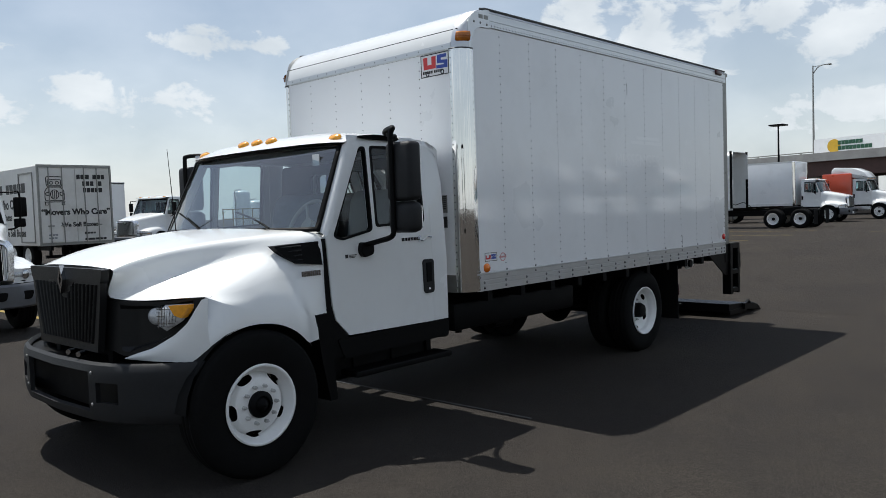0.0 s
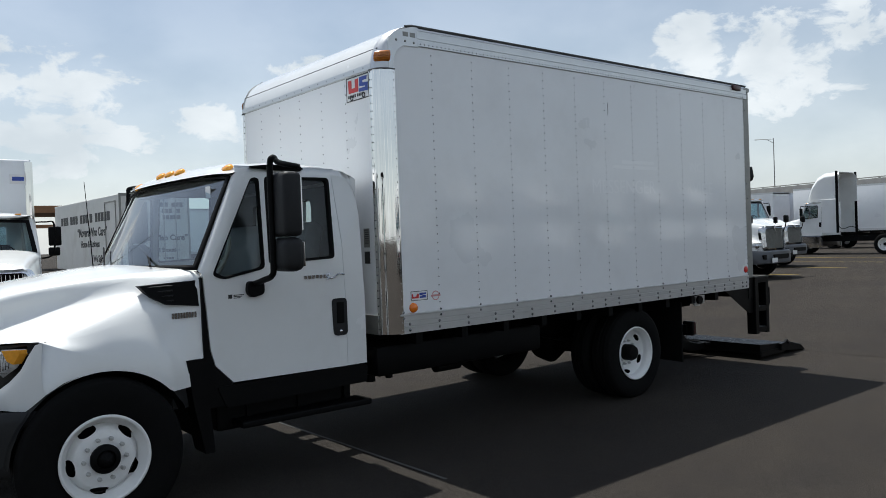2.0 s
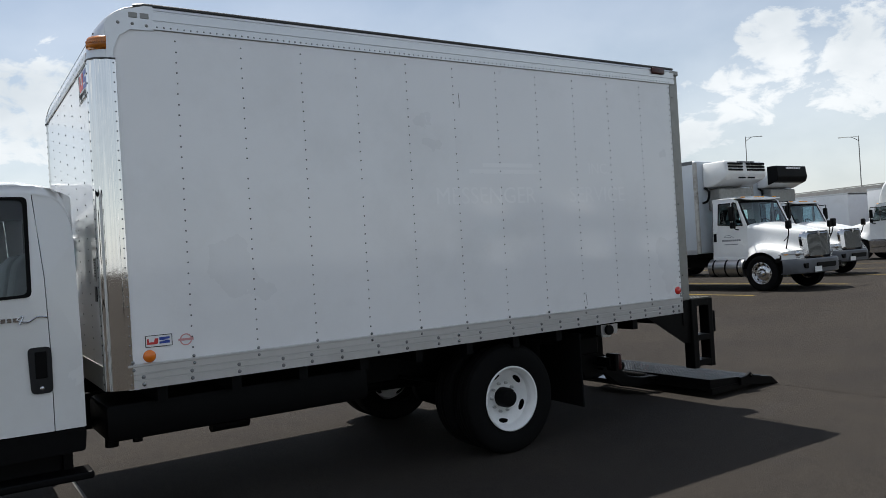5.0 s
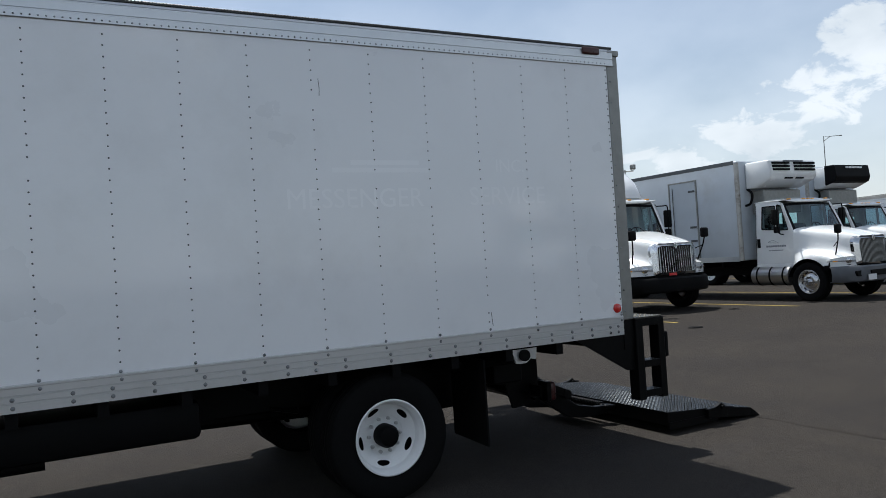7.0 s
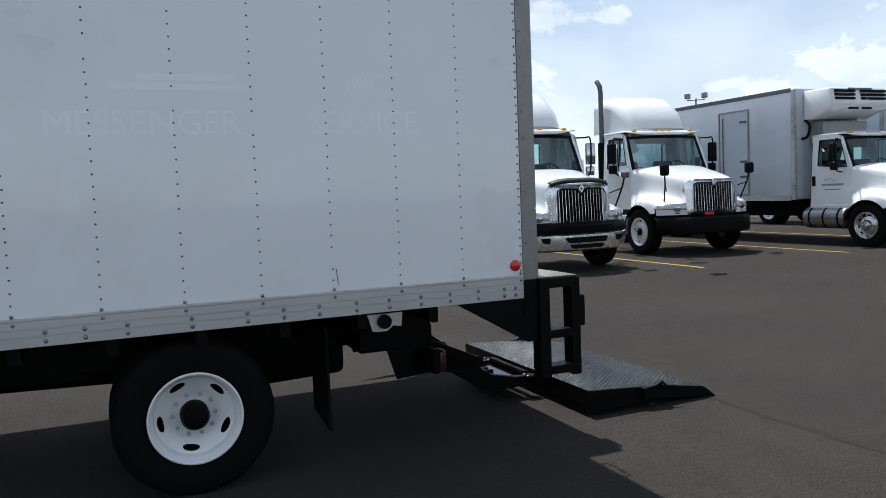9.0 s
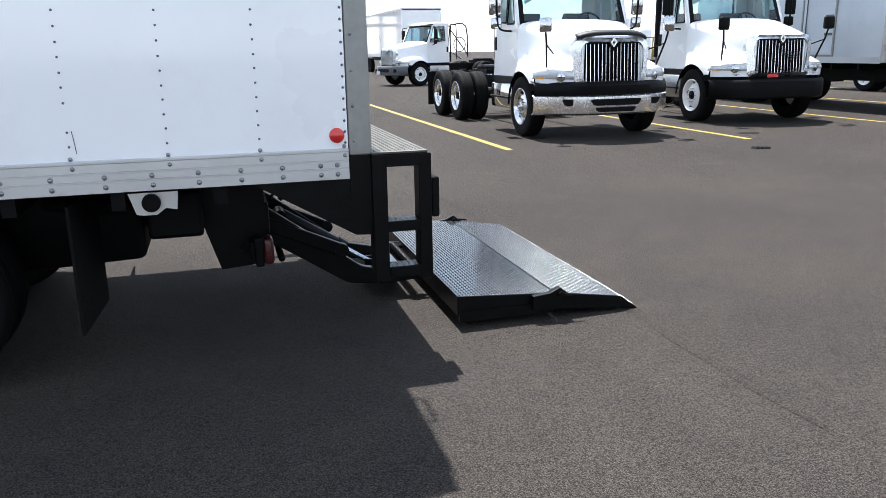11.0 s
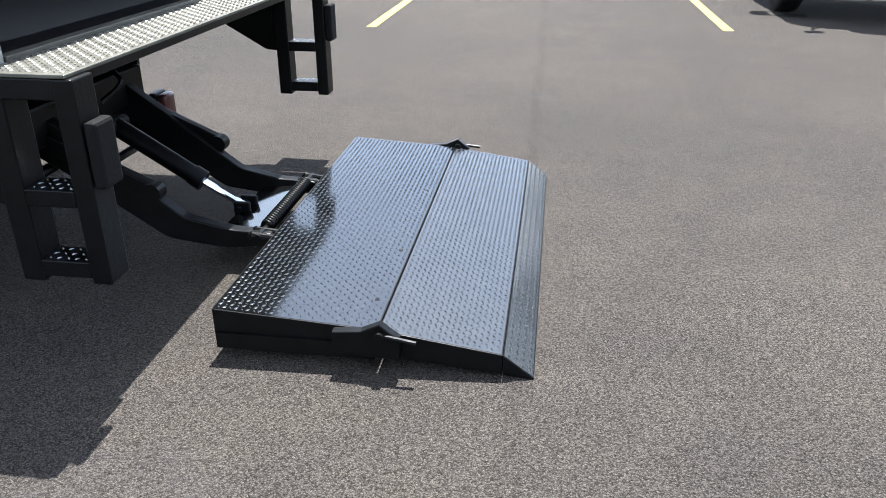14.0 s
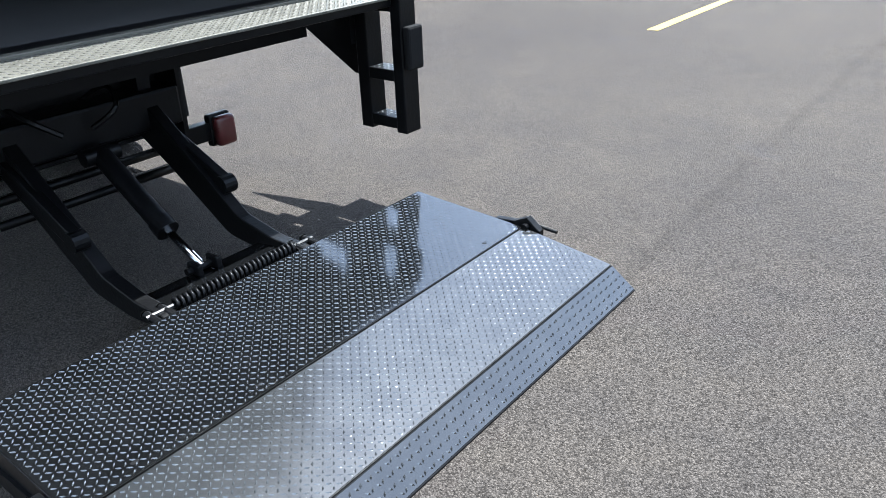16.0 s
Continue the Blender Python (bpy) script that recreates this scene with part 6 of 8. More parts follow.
# tail lamps on drop brackets
for y, x, z, inner in ((4.50, 8.34, 0.40, 4.67), (5.95, 8.36, 0.345, 5.76)):
    ya, yb = sorted((inner, y))
    bm = box(B(), x - 0.06, x, ya, yb, z + 0.03, z + 0.12, 0.006)
    br = part("lamp_bracket", bm, GLOSSBLACK, gate, "black lamp bracket")
    part("lamp_housing", box(B(), x - 0.04, x + 0.006, y - 0.065, y + 0.065, z - 0.005, z + 0.158, 0.012), GLOSSBLACK, br)
    part("tail_lamp", box(B(), x + 0.004, x + 0.06, y - 0.058, y + 0.058, z, z + 0.152, 0.022, 3), DARKRED, br, "dull red tail lamp", smooth=True)

# dock step: tread-plate ledge with a ladder frame at each end
dock = thing("dock_step", (9.0, YC, 0), "black rear dock step with galvanised tread-plate ledge and ladder ends", "step")
SX0, SX1, STOP = 8.865, 9.165, 1.042
bm = box(B(), SX0, SX1 - 0.018, YN - 0.02, YF + 0.02, STOP - 0.012, STOP, 0.003)
ledge = part("ledge", bm, LEDGE, dock, "worn dull steel tread-plate ledge")
lugs = part("tread_lugs", tread(B(), SX0 + 0.01, SX1 - 0.028, YN, YF, lambda x: STOP, 0.026, 0.0125, 0.0044, 0.003), LEDGELUG, ledge)
tagged(lugs, kind="stuff")
bm = box(B(), SX0, SX1 - 0.05, YN + 0.09, YF - 0.09, STOP - 0.05, STOP - 0.013, 0.004)
part("ledge_beam", bm, GLOSSBLACK, dock, "black ledge beam")
part("sill_edge", box(B(), SX0 - 0.05, SX0 - 0.002, YN + 0.14, YF - 0.14, STOP - 0.02, STOP + 0.012, 0.003), LEDGE, dock, "worn sill edge")
part("sill", box(B(), XR - 0.10, SX0 - 0.052, YN + 0.06, YF - 0.06, 1.031, 1.045), BLACK, dock, "dark rubber sill strip")
for y, s in ((YN - 0.02, 1), (YF + 0.02, -1)):
    ya, yb = sorted((y, y + s * 0.11))
    bm = B()
    box(bm, SX0, SX0 + 0.075, ya, yb, 0.385, STOP - 0.013, 0.006)
    box(bm, SX1 - 0.065, SX1, ya, yb, 0.385, STOP - 0.013, 0.006)
    box(bm, SX0 + 0.07, SX1 - 0.06, ya, yb, STOP - 0.075, STOP - 0.013, 0.004)
    lad = part("ladder_frame", bm, GLOSSBLACK, dock, "black ladder frame")
    for z in (0.64, 0.405):
        bm = box(B(), SX0 + 0.074, SX1 - 0.064, ya, yb, z, z + 0.055, 0.004)
        rung = part("rung", bm, GLOSSBLACK, lad, "black tread-plate rung")
        lg = part("tread_lugs", tread(B(), SX0 + 0.08, SX1 - 0.07, ya + 0.006, yb - 0.006, lambda x, z=z: z + 0.055, 0.026, 0.009, 0.0035, 0.003), WORN, rung)
        tagged(lg, kind="stuff")
    bm = box(B(), SX1 + 0.001, SX1 + 0.042, ya + 0.005, yb, 0.70, 0.905, 0.012)
    part("rubber_bumper", bm, RUBBER, lad, "black rubber dock bumper")
    bm = B()
    prism(bm, [(8.30, 0.915), (SX0, 0.915), (SX0, 0.63), (8.78, 0.635)], "y", y + s * 0.03, y + s * 0.045)
    part("gusset", bm, GLOSSBLACK, dock, "black triangular gusset")
    bm = box(B(), XR + 0.005, SX0 - 0.001, min(y + s * 0.022, y + s * 0.14), max(y + s * 0.022, y + s * 0.14), 0.80, 1.029)
    part("post_foot", bm, GLOSSBLACK, dock)
for ya, yb in ((YN + 0.55, YN + 0.65), (YC + 0.55, YC + 0.65)):
    bm = box(B(), 8.44, 8.58, ya, yb, 0.83, 0.954, 0.005)
    part("latch_bracket", bm, GLOSSBLACK, dock, "black latch bracket")


# ---- parked trucks, built facing -x with the front axle over the origin ----
NOSE = (
    (0.00, ((0, 1.585), (0.30, 1.58), (0.52, 1.55), (0.575, 1.15), (0.70, 1.10), (0.92, 1.09), (1.10, 1.065), (1.16, 1.045))),
    (0.10, ((0, 1.63), (0.32, 1.625), (0.56, 1.595), (0.64, 1.23), (0.77, 1.155), (0.97, 1.145), (1.12, 1.11), (1.17, 1.03))),
    (0.28, ((0, 1.70), (0.36, 1.695), (0.63, 1.655), (0.73, 1.34), (0.85, 1.225), (1.03, 1.205), (1.155, 1.14), (1.19, 1.04))),
    (0.50, ((0, 1.775), (0.40, 1.77), (0.72, 1.72), (0.83, 1.45), (0.92, 1.29), (1.07, 1.245), (1.17, 1.165), (1.197, 1.08))),
    (0.70, ((0, 1.835), (0.43, 1.83), (0.81, 1.775), (0.905, 1.55), (0.97, 1.33), (1.09, 1.235), (1.17, 1.13), (1.195, 1.05))),
    (0.86, ((0, 1.88), (0.46, 1.875), (0.90, 1.82), (0.985, 1.64), (1.01, 1.40), (1.075, 1.21), (1.15, 1.05), (1.18, 0.96))),
    (1.00, ((0, 1.92), (0.48, 1.915), (0.96, 1.86), (1.035, 1.72), (1.045, 1.45), (1.05, 1.22), (1.055, 1.05), (1.06, 0.92))),
)


def nose_x(d):
    pts = ((0, -1.0), (0.5, -0.985), (0.62, -0.955), (0.8, -0.905), (1.0, -0.81), (1.1, -0.72), (1.16, -0.62), (1.20, -0.50))
    for (a, xa), (b, xb) in zip(pts, pts[1:]):
        if d <= b:
            return xa + (xb - xa) * (d - a) / (b - a)
    return -0.5


def nose_rows(n=22):
    rows_ = []
    for i in range(n + 1):
        u = i / n
        for (a, pa), (b, pb) in zip(NOSE, NOSE[1:]):
            if u <= b + 1e-9:
                k = (u - a) / (b - a)
                s = [(p[0] + (q[0] - p[0]) * k, p[1] + (q[1] - p[1]) * k, 0) for p, q in zip(pa, pb)]
                break
        row = []
        for p in curve_pts(s, 3):
            d = max(0.0, p.x)
            x0 = nose_x(min(d, 1.195))
            row.append((d, x0 + u * (0.46 - 0.12 * (1 - min(d, 1) ** 2) - x0), p.y))
        d, x, z = row[-1]
        q = 0.58 ** 2 - x * x
        lip = 0.5 + math.sqrt(q) if q > 0 else 0.0
        row[-1] = (d, x, max(lip, 0.88 if x < 0.3 else 0.62) if u > 0.04 else z)
        rows_.append(row)
    return rows_


def road_truck(name, label, category, rear="box", bumper="grey", grille="chrome", tank=False, wheels=None, roof_air=False, stack=False, unit=None, visor=False, hood_mirrors=True, box_len=7.0, body_mat=None, door_text=False, sleeper=False, cab_mat=None, low=0.86, rear_len=None, box_top=3.85, fairing=0.85):
    t = thing(name, (0, 0, 0), label, category, "parked trucks")
    W = wheels or RIM
    cm = cab_mat or PAINT
    # bonnet and wings in one sculpted skin
    bm = B()
    rr = nose_rows()
    grid(bm, [[(x, d, z) for d, x, z in reversed(r)] + [(x, -d, z) for d, x, z in r[1:]] for r in rr])
    bmesh.ops.recalc_face_normals(bm, faces=bm.faces[:])
    part("bonnet", bm, cm, t, "white sloping bonnet with rounded wings", smooth=True)
    for s in (-1, 1):
        bm = B()
        rr = []
        for i in range(13):
            d = 0.64 + 0.54 * i / 12
            hi = 1.055 - 0.035 * max(0, (d - 0.95) / 0.23)
            if visor:
                hi = 1.02 + 0.11 * math.sin(math.pi * min(1.0, (d - 0.60) / 0.66)) ** 0.8
            lo = 0.95 + 0.02 * i / 12
            x = nose_x(d)
            rr.append([(x + 0.02, s * d, lo), (x - 0.012, s * d, lo + 0.03), (x - 0.018, s * d, (lo + hi) / 2), (x - 0.006, s * d, hi - 0.02), (x + 0.02, s * d, hi)])
        grid(bm, rr)
        bmesh.ops.recalc_face_normals(bm, faces=bm.faces[:])
        hl = part("headlight", bm, CLEARLENS, t, "clear headlight", smooth=True)
        part("reflector", lathe(B(), [(0.0, 0.012), (0.05, 0.012), (0.075, 0.0)], (nose_x(0.84) - 0.012, s * 0.84, 1.0), (-0.8, s * 0.5, 0), 16), CHROME, hl, smooth=True)
        bm = B()
        grid(bm, [[(nose_x(d) - 0.024, s * d, z) for z in (0.975, 1.0)] for d in (1.08, 1.11, 1.14)])
        part("turn_signal", bm, LENS, hl)
        bm = B()
        rr = []
        for i in range(13):
            d = 0.60 + 0.60 * i / 12
            x = nose_x(d)
            rr.append([(x + 0.05, s * d, 0.78), (x + 0.012, s * d, 0.90)])
        grid(bm, rr)
        part("bumper_filler", bm, BLACK, t)
        bm = B()
        grid(bm, [[(nose_x(d) + 0.012, s * d, 0.86 + (top - 0.86) * k / 4) for k in range(5)] for d, top in ((0.48, 1.5), (0.545, 1.42), (0.57, 1.15), (0.64, 1.115), (0.74, 1.09), (0.88, 1.085), (1.0, 1.075), (1.1, 1.06), (1.155, 1.04))])
        bmesh.ops.recalc_face_normals(bm, faces=bm.faces[:])
        part("nose_panel", bm, cm, t, smooth=True)
        # wheel arch liner
        bm = B()
        grid(bm, [[(0.585 * math.cos(q), s * d, 0.5 + 0.585 * math.sin(q)) for d in (0.6, 0.9, 1.165)] for q in [math.pi * (0.0 + i / 14) for i in range(15)]])
        part("wheel_arch_liner", bm, BLACK, t, smooth=True)
    # grille
    gm = BRIGHTCHROME if grille == "chrome" else CHROME
    bm = B()
    o = rounded([(-0.54, 1.585), (0.54, 1.585), (0.625, 1.47), (0.585, 0.90), (-0.585, 0.90), (-0.625, 1.47)], 0.07, 3)
    ring([(y, z) for y, z in o], [(y * 0.82, 1.23 + (z - 1.23) * 0.83) for y, z in o], bm, "x", -1.07, -0.93)
    for v in bm.verts:
        if v.co.x < -1.0 and (abs(v.co.y) > 0.515 or abs(v.co.z - 1.23) > 0.30):
            v.co.x += 0.055
    gr = part("grille", bm, gm, t, "bright grille surround")
    part("grille_back", prism(B(), [(y * 0.86, 1.23 + (z - 1.23) * 0.85) for y, z in o], "x", -1.0, -0.97), BLACK, gr)
    for i in range(17):
        y = -0.48 + 0.06 * i
        if grille == "chrome":
            part("grille_bar", prism(B(), [(-1.015, y - 0.009), (-1.05, y - 0.004), (-1.05, y + 0.004), (-1.015, y + 0.009)], "z", 0.96, 1.50 - 0.10 * max(0, 1 - abs(y) / 0.12)), CHROME, gr)
    if grille == "grey":
        bm = B()
        for i in range(24):
            y = -0.483 + 0.042 * i
            box(bm, -1.032, -1.015, y - 0.008, y + 0.008, 0.95, 1.51)
        for k in range(15):
            z = 0.97 + 0.038 * k
            box(bm, -1.034, -1.017, -0.49, 0.49, z - 0.007, z + 0.007)
        tagged(part("grille_mesh", bm, GALV, gr, "grey grille mesh"), kind="stuff")
    for q in [gr] + list(gr.children):
        for v in q.data.vertices:
            v.co.x += (v.co.z - 0.95) * 0.06 + 0.16 * v.co.y ** 2
            v.co.y *= 1.08
            v.co.z = 1.21 + (v.co.z - 1.23) * 1.06
    part("badge", ring([(0, 1.60), (0.06, 1.52), (0, 1.44), (-0.06, 1.52)], [(0, 1.56), (0.028, 1.52), (0, 1.48), (-0.028, 1.52)], B(), "x", -1.03, -0.99), gm, gr, "diamond-shaped badge")
    if visor:
        bm = B()
        rr = []
        for i in range(-12, 13):
            d = i / 12 * 0.61
            q = abs(i / 12)
            x, z = -1.05 + 0.10 * q ** 2, 1.635 - 0.07 * q ** 4
            rr.append([(x + 0.01, d, z - 0.015), (x - 0.02, d, z + 0.012), (x + 0.01, d, z + 0.05), (x + 0.09, d, z + 0.078), (x + 0.17, d, z + 0.06)])
        grid(bm, rr)
        bmesh.ops.recalc_face_normals(bm, faces=bm.faces[:])
        solid(bm, 0.008)
        part("bug_deflector", bm, PLASTIC, t, "smoked bug deflector on the bonnet", smooth=True)
    # bumper
    bmat = {"grey": mat_grey_bumper, "chrome": BRIGHTCHROME, "black": BLACK}[bumper]
    bm = B()
    rr = []
    for i in range(-12, 13):
        d = i / 12 * 1.2
        x = -1.18 + 0.52 * (abs(d) / 1.2) ** (2.6 if bumper == "chrome" else 4.0)
        e = -0.05 if bumper == "black" else 0.0
        if bumper == "chrome":
            rr.append([(x + 0.09, d, 0.40), (x + 0.03, d, 0.43), (x - 0.005, d, 0.56), (x, d, 0.69), (x + 0.05, d, 0.72)])
        else:
            rr.append([(x + 0.05, d, 0.46), (x, d, 0.49), (x - 0.015, d, 0.66 + e), (x, d, 0.82 + e), (x + 0.05, d, 0.86 + e)])
    grid(bm, rr)
    bmesh.ops.recalc_face_normals(bm, faces=bm.faces[:])
    solid(bm, 0.02)
    bp = part("front_bumper", bm, bmat, t, {"grey": "grey plastic front bumper", "chrome": "chrome front bumper", "black": "black front bumper"}[bumper], auto=45)
    if bumper == "chrome":
        rr = []
        for i in range(-12, 13):
            d = i / 12 * 1.19
            x = -1.155 + 0.50 * (abs(d) / 1.2) ** 2.6
            rr.append([(x + 0.02, d, 0.70), (x, d, 0.74), (x, d, 0.86), (x + 0.06, d, 0.915), (x + 0.16, d, 0.93)])
        bm = grid(B(), rr) or bm
        bmesh.ops.recalc_face_normals(bm, faces=bm.faces[:])
        solid(bm, 0.012)
        part("bumper_band", bm, BLACK, bp, "black band above the chrome bumper", auto=45)
        for y0, y1 in ((-0.44, 0.44), (-0.86, -0.58), (0.58, 0.86)):
            xx = -1.185 + 0.52 * ((abs(y0 + y1) / 2) / 1.2) ** 2.6
            bm = prism(B(), rounded([(y0, 0.655), (y1, 0.655), (y1 - 0.06, 0.555), (y0 + 0.06, 0.555)], 0.03, 2), "x", xx - 0.012, xx + 0.05)
            part("bumper_intake", bm, BLACK, bp, "dark bumper opening")
        bm = prism(B(), rounded([(-0.36, 0.525), (0.36, 0.525), (0.30, 0.455), (-0.30, 0.455)], 0.03, 2), "x", -1.195, -1.13)
        part("bumper_intake", bm, BLACK, bp, "dark bumper opening")
    elif bumper != "black":
        bm = B()
        for y0, y1 in ((-0.46, 0.46), (-0.88, -0.60), (0.60, 0.88)):
            xx = -1.2 + 0.42 * ((abs(y0 + y1) / 2) / 1.2) ** 3.2
            prism(bm, rounded([(y0, 0.74), (y1, 0.74), (y1 - 0.04, 0.60), (y0 + 0.04, 0.60)], 0.04, 2), "x", xx - 0.012, xx + 0.05)
        part("bumper_intake", bm, BLACK, bp, "dark bumper openings")
    if bumper == "black":
        part("tag", box(B(), -1.125, -1.115, 0.10, 0.32, 0.845, 0.905, 0.002), REDINK, bp, "small red tag under the grille")
    if bumper == "grey":
        part("number_plate", box(B(), -1.225, -1.205, 0.28, 0.58, 0.50, 0.64), WHITEINK, bp, "plain white plate")
    part("engine_bay", box(B(), -0.95, 1.0, -0.60, 0.60, 0.50, 0.98), BLACK, t)
    # cab
    side = [(1.0, 0.98), (1.02, 1.82), (1.40, 2.70), (1.62, 2.80), (2.42, 2.80), (2.45, 0.98)]
    win1 = rounded([(1.44, 2.62), (1.60, 2.64), (1.60, 1.86), (1.16, 1.86)], 0.03, 2)
    win2 = rounded([(1.66, 2.64), (2.16, 2.64), (2.18, 1.92), (1.66, 1.88)], 0.03, 2)
    for s in (-1, 1):
        bm = B()
        loops = []
        for pts in (side, win1, win2):
            vs = [bm.verts.new((x, s * (1.05 - (0.07 * (z - 1.85) if z > 1.85 else 0)), z)) for x, z in pts]
            loops += [bm.edges.new((vs[i], vs[(i + 1) % len(vs)])) for i in range(len(vs))]
        bmesh.ops.triangle_fill(bm, use_beauty=True, edges=loops)
        ex = bmesh.ops.extrude_face_region(bm, geom=bm.faces[:])
        for g in ex["geom"]:
            if isinstance(g, bmesh.types.BMVert):
                g.co.y -= s * 0.05
        bmesh.ops.recalc_face_normals(bm, faces=bm.faces[:])
        dr = part("cab_door", bm, cm, t, "cab door, shut")
        for w in (win1, win2):
            bm = B()
            cx, cz = sum(p[0] for p in w) / len(w), sum(p[1] for p in w) / len(w)
            ring([(cx + (x - cx) * 1.03, cz + (z - cz) * 1.02) for x, z in w], [(cx + (x - cx) * 0.93, cz + (z - cz) * 0.94) for x, z in w], bm, "y", -0.004, 0.02)
            for v in bm.verts:
                v.co.y = s * (1.05 - (0.07 * (v.co.z - 1.85) if v.co.z > 1.85 else 0) + v.co.y - 0.008)
            bmesh.ops.recalc_face_normals(bm, faces=bm.faces[:])
            wf = part("window_seal", bm, BLACK, dr)
            bm = B()
            bm.faces.new([bm.verts.new((x, s * (1.035 - (0.07 * (z - 1.85) if z > 1.85 else 0)), z)) for x, z in w])
            part("pane", orient(bm, (0, s, 0)), PARKGLASS, wf).visible_shadow = False
        part("door_handle", box(B(), 2.26, 2.38, s * 1.052 - 0.012, s * 1.052 + 0.012, 1.42, 1.66, 0.01), BLACK, dr, "black door pull")
        bm = B()
        tube(bm, [(2.445, s * 1.052, 1.0), (2.40, s * 1.052, 1.9), (2.41, s * 0.99, 2.7)], 0.006, 5)
        part("door_gap", bm, BLACK, dr)
        if door_text:
            bm = B()
            for k in range(9):
                box(bm, 1.28 + 0.085 * k, 1.35 + 0.085 * k, s * 1.053 - 0.003, s * 1.053 + 0.003, 1.42, 1.47)
            for k in range(11):
                box(bm, 1.40 + 0.05 * k, 1.44 + 0.05 * k, s * 1.053 - 0.003, s * 1.053 + 0.003, 1.32, 1.345)
            tube(bm, curve_pts([(1.55, s * 1.054, 1.52), (1.75, s * 1.054, 1.60), (1.95, s * 1.054, 1.55), (1.65, s * 1.054, 1.53)], 4), 0.006, 5)
            part("door_lettering", bm, GREYINK, dr, "grey lettering bars on the door")
        # step and sill
        part("cab_sill", box(B(), 1.0, 2.45, s * 0.98 - 0.08, s * 0.98 + 0.08, 0.86, 0.98, 0.02), BLACK if not tank else cm, t)
        # door mirrors
        bm = B()
        tube(bm, curve_pts([(1.45, s * 1.0, 2.62), (1.30, s * 1.22, 2.62), (1.26, s * 1.34, 2.58), (1.26, s * 1.34, 2.0), (1.28, s * 1.28, 1.78), (1.34, s * 1.05, 1.74)], 4), 0.018, 7)
        mi = part("mirror_arm", bm, BLACK, t, smooth=True)
        mm = CHROME if bumper == "chrome" else BLACK
        part("mirror_head", box(B(), 1.26, 1.36, s * 1.36 - 0.11, s * 1.36 + 0.11, 2.02, 2.50, 0.03), mm, mi, "tall door mirror", smooth=True)
        part("convex_mirror", box(B(), 1.26, 1.35, s * 1.34 - 0.10, s * 1.34 + 0.10, 1.78, 1.98, 0.03), mm, mi, smooth=True)
        if hood_mirrors:
            bm = B()
            tube(bm, [(-0.66, s * 0.98, 1.15), (-0.80, s * 1.05, 1.52), (-0.83, s * 1.08, 1.70)], 0.016, 6)
            tube(bm, [(-0.50, s * 0.80, 1.36), (-0.80, s * 1.05, 1.50)], 0.011, 6)
            hm = part("bonnet_mirror", bm, BLACK, t, "bonnet mirror on a stalk")
            part("mirror_head", box(B(), -0.88, -0.78, s * 1.08 - 0.10, s * 1.08 + 0.10, 1.68, 1.91, 0.035), mm, hm, smooth=True)
    # windscreen
    def wsp(s, k, o=0.0):
        d = s * (1.0 - 0.05 * k)
        x = 0.88 + 0.14 * s * s + k * (0.46 - 0.08 * s * s)
        return (x - o, d, 1.86 + k * 0.84 - 0.03 * s * s * k)
    bm = B()
    grid(bm, [[wsp(i / 8 * 0.93, 0.05 + 0.88 * j / 4) for i in range(-8, 9)] for j in range(5)])
    part("windscreen", orient(bm, (-1, 0, 0.5)), PARKGLASS, t, "windscreen", smooth=True).visible_shadow = False
    n = 14
    outer = [wsp(-1 + 2 * i / n, 0, 0.004) for i in range(n + 1)] + [wsp(1, i / 6, 0.004) for i in range(1, 6)] + [wsp(1 - 2 * i / n, 1, 0.004) for i in range(n + 1)] + [wsp(-1, 1 - i / 6, 0.004) for i in range(1, 6)]
    inner = [wsp(0.92 * (-1 + 2 * i / n), 0.06, 0.004) for i in range(n + 1)] + [wsp(0.92, 0.06 + 0.86 * i / 6, 0.004) for i in range(1, 6)] + [wsp(0.92 * (1 - 2 * i / n), 0.92, 0.004) for i in range(n + 1)] + [wsp(-0.92, 0.06 + 0.86 * (1 - i / 6), 0.004) for i in range(1, 6)]
    bm = B()
    a, b2 = [bm.verts.new(p) for p in outer], [bm.verts.new(p) for p in inner]
    for k in range(len(a)):
        j = (k + 1) % len(a)
        bm.faces.new((a[k], a[j], b2[j], b2[k]))
    bmesh.ops.recalc_face_normals(bm, faces=bm.faces[:])
    solid(bm, 0.012)
    part("windscreen_surround", bm, BLACK, t)
    for s in (-1, 1):
        bm = B()
        grid(bm, [[wsp(s, k / 4), ((wsp(s, k / 4)[0] + 1.02 + 0.38 * k / 4) / 2 - 0.02, s * 1.04, wsp(s, k / 4)[2]), (1.02 + 0.38 * k / 4 + 0.03, s * (1.05 - 0.06 * k / 4), 1.82 + 0.9 * k / 4)] for k in range(5)])
        bmesh.ops.recalc_face_normals(bm, faces=bm.faces[:])
        part("windscreen_pillar", bm, cm, t, smooth=True)
    bm = B()
    rr = []
    for x, h in ((1.26, -0.09), (1.235, -0.06), (1.25, -0.015), (1.36, 0.03), (1.6, 0.08), (1.95, 0.10), (2.35, 0.07), (2.46, -0.02)):
        rr.append([(x + (0.06 * abs(i / 8) ** 2 if x < 1.5 else 0), i / 8 * 1.0, 2.79 + h * (1 - abs(i / 8) ** 4)) for i in range(-8, 9)])
    grid(bm, rr)
    bmesh.ops.recalc_face_normals(bm, faces=bm.faces[:])
    solid(bm, 0.02)
    part("cab_roof", bm, cm, t, smooth=True)
